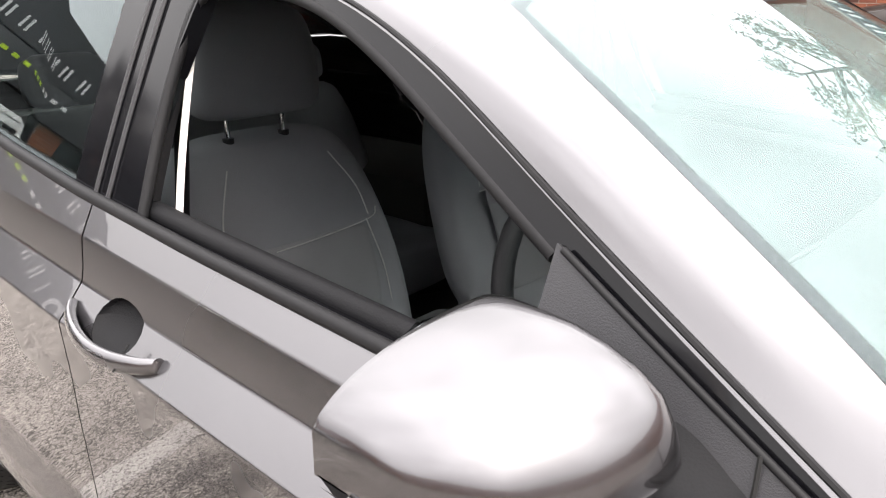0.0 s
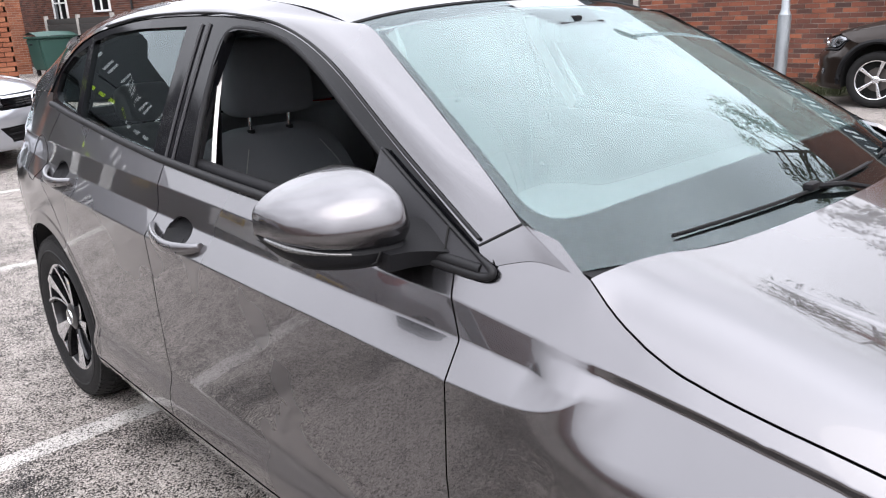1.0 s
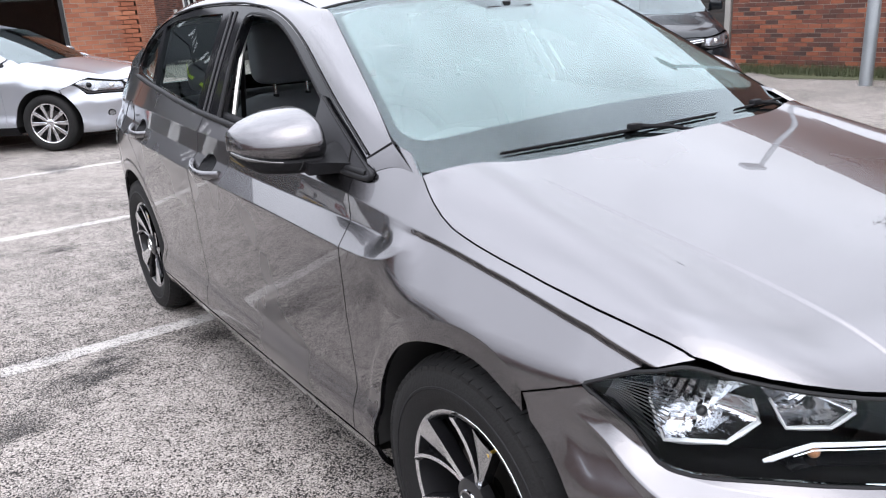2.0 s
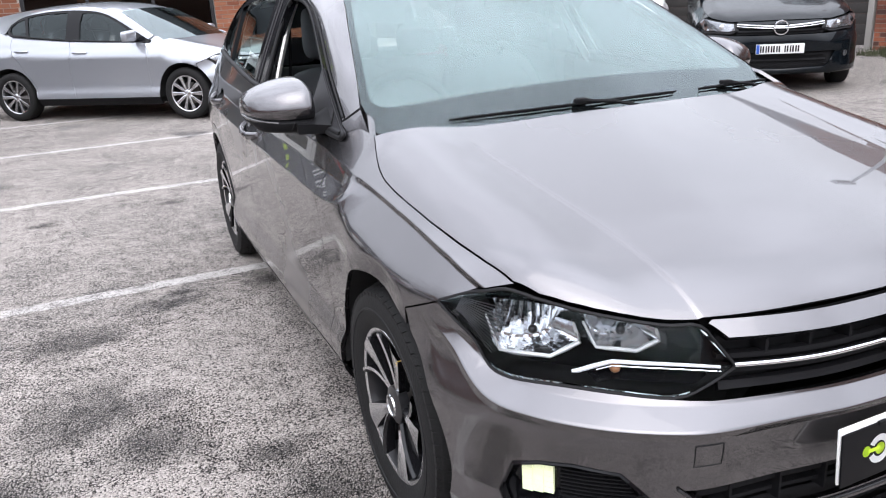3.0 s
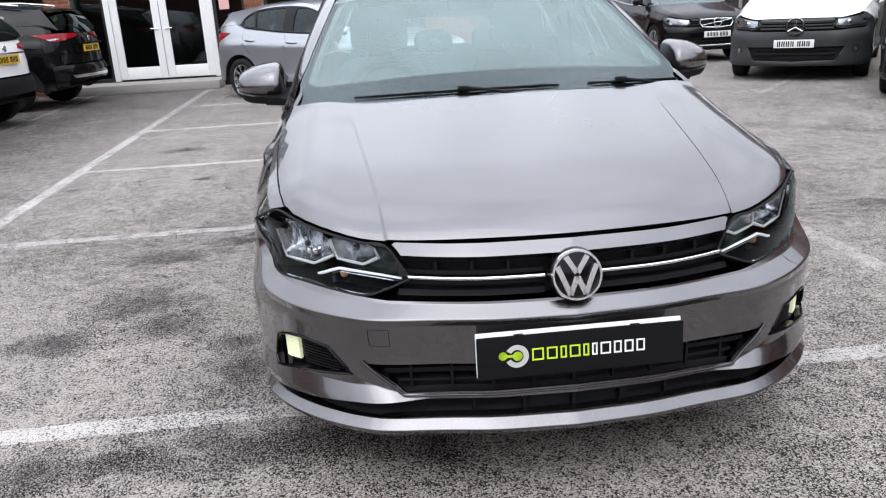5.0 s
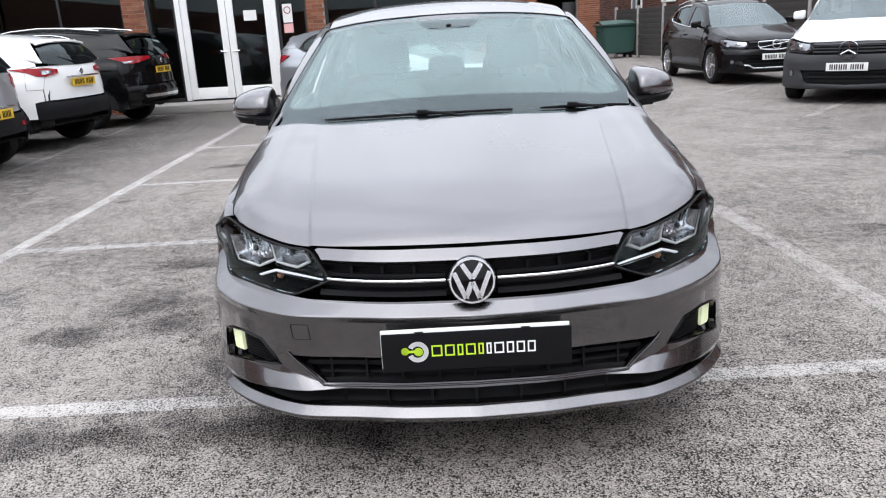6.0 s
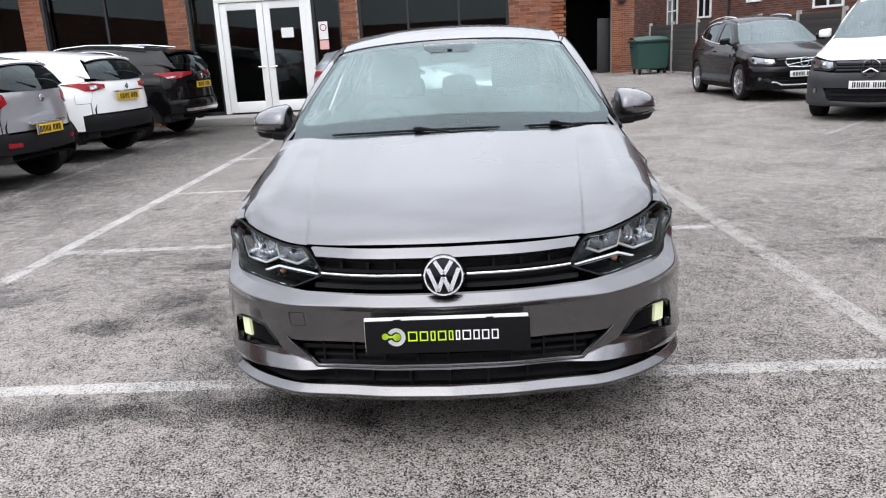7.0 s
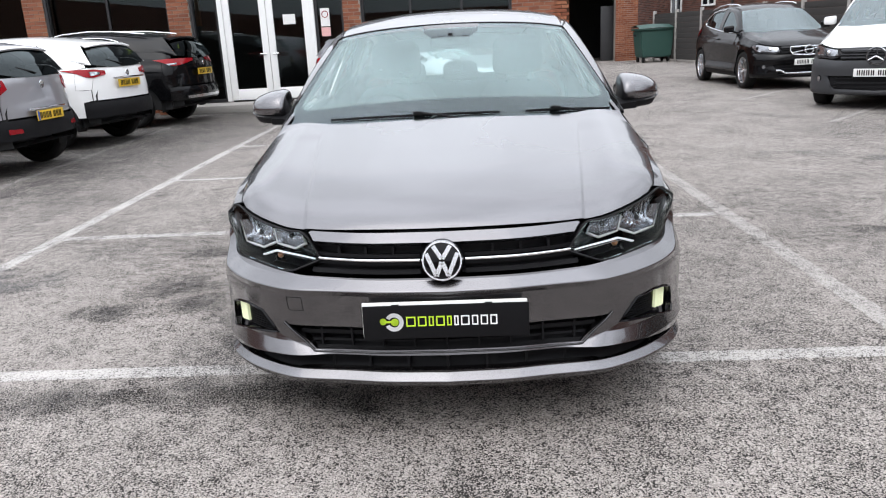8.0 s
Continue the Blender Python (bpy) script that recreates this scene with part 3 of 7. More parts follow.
def door_handle(door, side, cy, cz, paint_mat):
    """A pull handle over a scooped bowl."""
    rings = []
    for k in range(6):
        a = k / 5 * math.pi / 2
        rings.append([body(side * s_of_y(cy + 0.062 * math.cos(a) * math.cos(b)), cz + 0.036 * math.cos(a) * math.sin(b), -0.001 - 0.03 * math.sin(a)) for b in np.linspace(0, 2 * math.pi, 21)])
    bm = bmesh.new()
    vs = [[bm.verts.new(p) for p in r] for r in rings]
    for a, b in zip(vs, vs[1:]):
        for i in range(20):
            bm.faces.new((a[i], a[i + 1], b[i + 1], b[i]))
    part("handle_bowl", shade(bm, 70), M_TRIM, door)
    bar = []
    for t in np.linspace(0, 1, 14):
        y = cy - 0.135 + 0.265 * t
        lift = 0.010 + 0.024 * math.sin(math.pi * min(1, max(0, t))) ** 0.6
        z = cz - 0.012 - 0.014 * math.sin(math.pi * t) + 0.010 * t
        c = Vector(body(side * s_of_y(y), z, lift - 0.006))
        hw, hh = 0.010, 0.0165 * (0.75 + 0.25 * math.sin(math.pi * t))
        bar.append([c + Vector((side * hw * math.cos(a), 0, hh * math.sin(a))) for a in np.linspace(0, 2 * math.pi, 13)[:-1]])
    bm = bmesh.new()
    vs = [[bm.verts.new(p) for p in r] for r in bar]
    for a, b in zip(vs, vs[1:]):
        for i in range(12):
            bm.faces.new((a[i], a[(i + 1) % 12], b[(i + 1) % 12], b[i]))
    bm.faces.new(vs[0])
    bm.faces.new(vs[-1][::-1])
    bmesh.ops.recalc_face_normals(bm, faces=bm.faces)
    part("door_handle", shade(bm, 60), paint_mat, door)
    part("handle_cap_joint", tube([Vector(body(side * s_of_y(cy - 0.075), cz - 0.012 + d, 0.026)) for d in (-0.016, 0, 0.016)], 0.0016, 5), M_RUBBER, door)


def hatchback_body(car, paint_mat, step, warp=None, cladding=None, glass_mat=None, open_window=True, rear=True, lift=0.0, lamp_mat=None, sill_mat=None):
    """All outer panels of the car, each with its own edges, under the car."""
    glass_mat = glass_mat or M_GLASS_SIDE
    kw = dict(step=step, warp=warp)
    fine = step < 0.03
    for side, word in ((-1, "driver"), (1, "passenger")):
        fl, gr = flank(side), green(side)
        ln = []
        if fine:
            ln = crease_lines(crease_top, 0.36, 3.7) + crease_lines(lambda y: crease_top(y) - 0.013, 0.38, 1.2) + crease_lines(crease_mid, 1.16, 3.6) + crease_lines(crease_low, 1.16, 3.6) + crease_lines(crease_mid, 1.035, 1.165, 0.01) + crease_lines(crease_low, 1.035, 1.165, 0.01)
            for cy in (AXLE_F, AXLE_R):
                ln = ln + [arch(cy, r, -2, 182, 60) for r in (0.403, 0.4065, 0.411, 0.4155, 0.419)]
        # front wing
        top = [wing_top(y) for y in np.linspace(0.36, 1.085, 38)]
        wing = FRONT_GAP + [(1.27, 0.934), (1.244, 0.943), (1.246, 0.962), (1.285, 0.990), (1.225, 1.016), (1.16, 1.004)] + top[::-1]
        wing += [(0.43, 0.752), (0.51, 0.713), (0.63, 0.662)] + arch(AXLE_F, ARCH_R, 122, 5, 22)[0:] + [(1.184, 0.285)]
        patch("front_wing", fl, wing, paint_mat, car, gap=0.0012, flip=side, lines=ln, step=0.014 if fine else step, warp=warp, along=0.004)
        door = FRONT_GAP[:] + [(y, belt(y)) for y in np.linspace(1.40, 2.33, 16)] + MID_GAP[::-1]
        bowl = lambda cy, cz: [(cy + 0.062 * math.cos(a), cz + 0.036 * math.sin(a)) for a in np.linspace(0, 2 * math.pi, 20)[:-1]] if fine else None
        hf, hr = ([bowl(2.240, 0.852)], [bowl(3.130, 0.895)]) if fine else ((), ())
        d1 = patch("front_door", fl, door, paint_mat, car, gap=0.0022, flip=side, lines=ln, holes=hf, along=0.005, **kw)
        door = MID_GAP + [(y, belt(y)) for y in np.linspace(2.46, 3.26, 12)] + REAR_GAP[::-1]
        d2 = patch("rear_door", fl, door, paint_mat, car, gap=0.0022, flip=side, lines=ln, holes=hr, along=0.005, **kw)
        if fine:
            for dd, cy, cz in ((d1, 2.240, 0.852), (d2, 3.130, 0.895)):
                door_handle(dd, side, cy, cz, paint_mat)
        quarter = REAR_GAP[1:] + [(y, belt(y)) for y in (3.33, 3.36)] + [(3.42, 1.13), (3.60, 1.13), (3.74, 1.12), (3.86, 1.095), (3.945, 1.06), (3.945, 1.024), (3.80, 1.002), (3.80, 0.74), (3.945, 0.738), (3.945, 0.60), (3.86, 0.585), (3.86, 0.28 + lift)]
        quarter += [(3.745 - 0.1 * lift, 0.28 + lift)] + arch(AXLE_R, ARCH_R, 0 + 125 * lift, 180, 28)[:] + [(3.0, 0.285)]
        patch("rear_quarter", fl, quarter, paint_mat, car, gap=0.0022, flip=side, lines=ln, **kw)
        sill = [(1.18, 0.28), (3.0, 0.28), (3.0, 0.19), (1.18, 0.19)]
        patch("sill", fl, sill, sill_mat or cladding or paint_mat, car, gap=0.001, flip=side, **kw)
        # pillar and roof rail between screen, roof and side glass
        e1 = [(0.726, 1.226), (0.690, 1.345), (0.648, 1.50), (0.607, 1.65), (0.577, 1.765)]
        e1 = [(x, y, screen(x, y) + 0.002) for x, y in e1]
        e1 += [(x, y, roof(x, y)) for x, y in ((0.572, 1.86), (0.570, 2.1), (0.565, 2.4), (0.56, 2.7), (0.545, 3.0), (0.525, 3.3), (0.50, 3.6), (0.48, 3.76))]
        e2 = [(1.288, 0.981)] + DLO_TOP[2:9] + [(3.10, 1.322), (3.22, 1.285), (3.33, 1.22), (3.39, 1.14), (3.43, 1.115)]
        low = [np.array(gr(y, z)) for y, z in crom(e2, 60)]
        high = [np.array((side * x, y, z)) for x, y, z in crom(e1, 60)]
        bulge = []
        for a, b in zip(low, high):
            m = (a + b) / 2
            g_ = smooth(0, 0.12, len(bulge) / 60)
            m[0] += side * 0.012 * g_
            m[2] += 0.010 * g_
            bulge.append(m)
        bm = loft([low, bulge, high], 70 if fine else 34, 9)
        if fine:
            bm2 = tube([np.array(gr(y, z + 0.007)) + np.array((side * 0.003, 0, 0)) for y, z in crom(DLO_TOP[1:9], 50)], 0.0032, 6)
            part("door_seal", bm2, M_RUBBER, car)
        if warp:
            for v in bm.verts:
                v.co = Vector(warp(*v.co))
        bmesh.ops.recalc_face_normals(bm, faces=bm.faces)
        if sum(f.normal.x * side + f.normal.z for f in bm.faces) < 0:
            bmesh.ops.reverse_faces(bm, faces=bm.faces[:])
        part("roof_rail", bm, paint_mat, car)
        if fine:
            foot_low = [body(side * s_of_y(y), z, 0.0015) for y, z in ((1.268, 0.948), (1.228, 0.962), (1.180, 0.972), (1.118, 0.968))]
            foot_top = [tuple(low[0] + np.array((side * 0.001, 0.001, -0.001))), tuple(bulge[0] * 0.5 + low[0] * 0.5 - np.array((0, 0.001, 0.001))), tuple(bulge[0] * 0.4 + high[0] * 0.6 - np.array((0, 0.001, 0.001))), tuple(high[0] - np.array((0, 0.002, 0.001)))]
            bm = loft([foot_low, [tuple((np.array(p) + np.array(q)) / 2) for p, q in zip(foot_low, foot_top)], foot_top], 14, 7)
            if sum(f.normal.x * side + f.normal.z for f in bm.faces) < 0:
                bmesh.ops.reverse_faces(bm, faces=bm.faces[:])
            part("pillar_foot", bm, paint_mat, car)
            part("pillar_joint", tube([np.array(p) + np.array((side * 0.0005, 0, 0.0008)) for p in (low[0], bulge[0], high[0])], 0.0022, 6), M_RUBBER, car)
        # tail pillar
        pl = [gr(3.39, 1.14)] + [body(side * s_of_y(y), z) for y, z in ((3.50, 1.13), (3.62, 1.13), (3.76, 1.118), (3.88, 1.09), (3.945, 1.06))]
        ph = [(side * x, y, z) for x, y, z in ((0.487, 3.74, 1.338), (0.52, 3.785, 1.28), (0.553, 3.83, 1.215), (0.585, 3.875, 1.15), (0.61, 3.915, 1.095), (0.625, 3.942, 1.058))]
        pm_ = [tuple((np.array(p) + np.array(q)) / 2 + np.array((side * g, 0, g * 0.4))) for p, q, g in zip(pl, ph, (0.012, 0.02, 0.024, 0.022, 0.012, 0.0))]
        bm = loft([pl, pm_, ph], 12, 10)
        if warp:
            for v in bm.verts:
                v.co = Vector(warp(*v.co))
        part("rear_pillar", bm, paint_mat, car)
        # side glass frame in gloss black, with openings
        frame_out = [(y, belt(y) + 0.002) for y in np.linspace(3.34, 1.27, 20)] + [tuple(p) for p in crom(DLO_TOP, 50)]
        win_f = [(1.56, 0.970), (2.262, 1.003), (2.282, 1.20), (2.262, 1.318)] + [tuple(p) for p in crom([(2.20, 1.326), (2.03, 1.308), (1.86, 1.248), (1.70, 1.165), (1.56, 1.092)], 16)]
        win_r = [(2.475, 1.020), (3.030, 1.076), (3.075, 1.302), (2.95, 1.324), (2.75, 1.336), (2.475, 1.338)]
        win_q = [(3.075, 1.086), (3.29, 1.112), (3.335, 1.14), (3.33, 1.20), (3.24, 1.255), (3.115, 1.29)]
        patch("window_frame", green(side, 0.004), frame_out, M_BLACK_GLOSS, car, holes=(win_f, win_r, win_q), step=max(step, 0.025), flip=side, warp=warp, thick=0.03)
        panes = [("rear_side_window", win_r), ("quarter_window", win_q)]
        if not (open_window and side < 0):
            panes.append(("front_side_window", win_f))
        for nm, w in panes:
            patch(nm, green(side, 0.014), shrink(dense(w, 0.06), -0.006), glass_mat, car, step=0.08, flip=side, warp=warp, thick=0)
        if fine:
            part("waist_seal", tube([np.array(gr(y, belt(y) + 0.004)) + np.array((side * 0.002, 0, 0)) for y in np.linspace(1.27, 3.34, 40)], 0.0105, 8), M_RUBBER, car)
            part("window_rail", tube([np.array(green(side, 0.036)(y, belt(y) + 0.006)) for y in np.linspace(1.50, 2.30, 20)], 0.017, 10), M_TRIM, car)
    # bonnet
    edge = [(-bonnet_edge(y), y) for y in np.linspace(1.088, 0.37, 37)]
    nose = [(x, nose_y(x) + 0.004) for x in np.linspace(-0.70, 0.70, 40)]
    rear_edge = [(x, 0.962 + 0.235 * x * x) for x in np.linspace(0.715, -0.715, 30)]
    outline = edge + nose + [(-x, y) for x, y in edge[::-1]] + rear_edge
    fold = []
    if fine:
        for sd in (-1, 1):
            for q in (0.010, 0.024, 0.045, 0.075):
                if sd > 0:
                    fold.append([(x, nose_y(x) + q) for x in np.linspace(-0.69, 0.69, 70)])
            for e in (-0.003, 0.0, 0.0025, 0.005, 0.008, 0.012):
                fold.append([(sd * (0.45 + 0.10 * (y - 0.1) + e), y) for y in np.arange(0.12, 0.95, 0.02)])
    patch("bonnet", lambda x, y: (x, y, bonnet(x, y)), outline, paint_mat, car, gap=0.0015, lines=fold, **kw)
    # roof
    over = lambda y0, w_, k_: [(x, y0 - 0.027 * k_ * (1 - (x / 0.57) ** 2)) for x in np.linspace(-w_, w_, 20)]
    if fine:
        head = over(1.756, 0.573, 1) + over(1.834, 0.571, 1)[::-1]
        patch("windscreen_header", lambda x, y: (x, y, roof(x, y) + 0.001), head, M_SCREEN, car, step=0.05, warp=warp, thick=0)
        part("header_seal", tube([(x, y, roof(x, y) + 0.001) for x, y in over(1.836, 0.571, 1)], 0.0045, 6), M_RUBBER, car)
        spot = [(-0.145, 1.775), (-0.132, 1.70), (-0.100, 1.652), (0, 1.640), (0.100, 1.652), (0.132, 1.70), (0.145, 1.775)]
        patch("mirror_mask", lambda x, y: (x, y, screen(x, y) - 0.003), spot, M_FRIT, car, step=0.05, thick=0)
    ro = over(1.838 if fine else 1.756, 0.5715, 1)
    rim = [(0.570, 1.90 if fine else 1.86)] + [(0.568, 2.1), (0.563, 2.4), (0.558, 2.7), (0.543, 3.0), (0.523, 3.3), (0.498, 3.6), (0.48, 3.75)]
    ro += rim + [(-x, y) for x, y in rim[::-1]]
    patch("roof", lambda x, y: (x, y, roof(x, y)), ro, paint_mat, car, gap=0.001, step=max(step, 0.04), warp=warp)
    # windscreen with its black border
    ws = [(x, 0.965 + 0.30 * x * x) for x in np.linspace(-0.716, 0.716, 30)] + [(0.716, 1.245), (0.687, 1.345), (0.645, 1.50), (0.604, 1.65), (0.574, 1.758)]
    ws += [(x, 1.756 - 0.028 * (1 - (x / 0.57) ** 2)) for x in np.linspace(0.56, -0.56, 24)] + [(-x, y) for x, y in ((0.574, 1.758), (0.604, 1.65), (0.645, 1.50), (0.687, 1.345), (0.716, 1.245))]
    patch("windscreen", lambda x, y: (x, y, screen(x, y)), ws, M_SCREEN if fine else M_GLASS, car, step=0.06, warp=warp, thick=0)
    side_edge = ((0.640, 1.196), (0.664, 1.208), (0.680, 1.228), (0.685, 1.254), (0.680, 1.285), (0.668, 1.325), (0.624, 1.50), (0.584, 1.65), (0.560, 1.735)) if fine else ((0.635, 1.215), (0.648, 1.30), (0.634, 1.37), (0.600, 1.50), (0.562, 1.65), (0.545, 1.72))
    y_low, y_top = (1.130, 1.752) if fine else (1.09, 1.735)
    clear = [(x, y_low + (0.15 if fine else 0.26) * x * x) for x in np.linspace(-0.60, 0.60, 24)] + list(side_edge)
    clear += [(x, y_top - 0.028 * (1 - (x / 0.54) ** 2)) for x in np.linspace(0.52, -0.52, 20)] + [(-x, y) for x, y in side_edge[::-1]]
    if fine:
        patch("mist_film", lambda x, y: (x, y, screen(x, y) - 0.005), clear, M_MIST, car, step=0.06, thick=0, label="thin mist on the inside of the windscreen")
    patch("windscreen_border", lambda x, y: (x, y, screen(x, y) - 0.003), ws, M_FRIT, car, holes=(clear,), step=0.06, warp=warp, thick=0)
    # tail
    if rear:
        S0 = s_of_y(3.86)
        full = 2 * REAR_S
        wrap = lambda s, z: body(s if s <= REAR_S else -(full - s), z)
        patch("rear_bumper", wrap, [(S0, 0.27 + lift), (full - S0, 0.27 + lift), (full - S0, 0.585), (S0, 0.585)], cladding or paint_mat, car, gap=0.002, **kw)
        T0 = s_of_y(3.95)
        S1 = s_of_y(3.80)
        patch("tailgate", wrap, [(T0, 0.60), (full - T0, 0.60), (full - T0, 0.74), (full - T0 - 0.1, 1.0), (full - T0, 1.02), (T0, 1.02), (T0 + 0.1, 1.0), (T0, 0.74)], paint_mat, car, gap=0.002, **kw)
        for k in (0, 1):
            o = [(S1, 0.74), (T0 - 0.003, 0.74), (T0 + 0.097, 0.995), (T0, 1.02), (S1, 1.0)]
            if k:
                o = [(full - a, b) for a, b in o]
            patch("corner_panel" if lamp_mat else "tail_lamp", wrap, o, lamp_mat or M_RED, car, gap=0.002, step=max(step, 0.03), warp=warp)
        top = [(-0.48, 3.755, roof(0.48, 3.755)), (-0.25, 3.79, roof(0.25, 3.76) - 0.01), (0, 3.80, roof(0, 3.76) - 0.01), (0.25, 3.79, roof(0.25, 3.76) - 0.01), (0.48, 3.755, roof(0.48, 3.755))]
        low = [(-0.618, 3.935, 1.062), (-0.3, 3.975, 1.022), (0, 3.985, 1.015), (0.3, 3.975, 1.022), (0.618, 3.935, 1.062)]
        bm = loft([top, [((a[0] + b[0]) / 2, (a[1] + b[1]) / 2 + 0.02, (a[2] + b[2]) / 2 + 0.01) for a, b in zip(top, low)], low], 16, 8)
        if warp:
            for v in bm.verts:
                v.co = Vector(warp(*v.co))
        part("rear_window", bm, M_GLASS_SIDE if fine else M_GLASS_DARK, car)
        sp = [[(x, 3.70, roof(x, 3.70) + 0.002) for x in np.linspace(-0.48, 0.48, 7)], [(x, 3.80, roof(x, 3.76) - 0.004) for x in np.linspace(-0.50, 0.50, 7)], [(x, 3.855 - 0.06 * x * x, roof(x, 3.76) - 0.03) for x in np.linspace(-0.51, 0.51, 7)]]
        bm = solid(loft(sp, 14, 6), 0.018)
        if warp:
            for v in bm.verts:
                v.co = Vector(warp(*v.co))
        part("roof_spoiler", bm, paint_mat, car)
    # dark inner shell and wheel wells, seen through gaps and under the arches
    low = bmesh.new()
    loop = []
    for z, inn in ((0.20 + lift, 0.06), (0.45, 0.045), (0.66, 0.06), (0.74, 0.09)):
        row = []
        for y in np.linspace(0.10, 3.95, 40):
            hw = np.interp(y, PLAN[:, 1], PLAN[:, 0]) - inn
            for cy in (AXLE_F, AXLE_R):
                if abs(y - cy) < 0.46 and z < 0.70:
                    hw -= 0.24
            if fine and y < 0.64 and z > 0.5:
                hw = min(hw, 0.40) - 0.22
            row.append((max(0.05, hw), y, z))
        loop.append(row)
    n = len(loop[0])
    for sd in (-1, 1):
        vs = [[low.verts.new((sd * x, y + (0.05 if y < 0.3 else 0), z)) for x, y, z in r] for r in loop]
        for a, b in zip(vs, vs[1:]):
            for i in range(n - 1):
                low.faces.new((a[i], a[i + 1], b[i + 1], b[i]))
    lowv = [[(sd * x, y, 0.20 + lift) for x, y, z in loop[0]] for sd in (-1, 1)]
    for i in range(n - 1):
        low.faces.new([low.verts.new(p) for p in (lowv[0][i], lowv[0][i + 1], lowv[1][i + 1], lowv[1][i])])
    if warp:
        for v in low.verts:
            v.co = Vector(warp(*v.co))
    part("underbody", low, M_SHELL, car)
    for cy in (AXLE_F, AXLE_R):
        for sd in (-1, 1):
            bm = bmesh.new()
            rows = []
            for k_, r in ((0, 0.366), (1, 0.366), (1, 0.10)):
                ring = []
                for a in np.linspace(radians(-5 if cy == AXLE_F else -14), radians(194), 30):
                    y, z = cy + r * math.cos(a), HUB + r * math.sin(a)
                    ring.append(bm.verts.new((sd * 0.60, y, z) if k_ else body(sd * s_of_y(y), z, -0.014)))
                rows.append(ring)
            for a, b in zip(rows, rows[1:]):
                for i in range(29):
                    bm.faces.new((a[i], a[i + 1], b[i + 1], b[i]))
            if warp:
                for v in bm.verts:
                    v.co = Vector(warp(*v.co))
            part("wheel_well", shade(bm), M_SHELL, car)


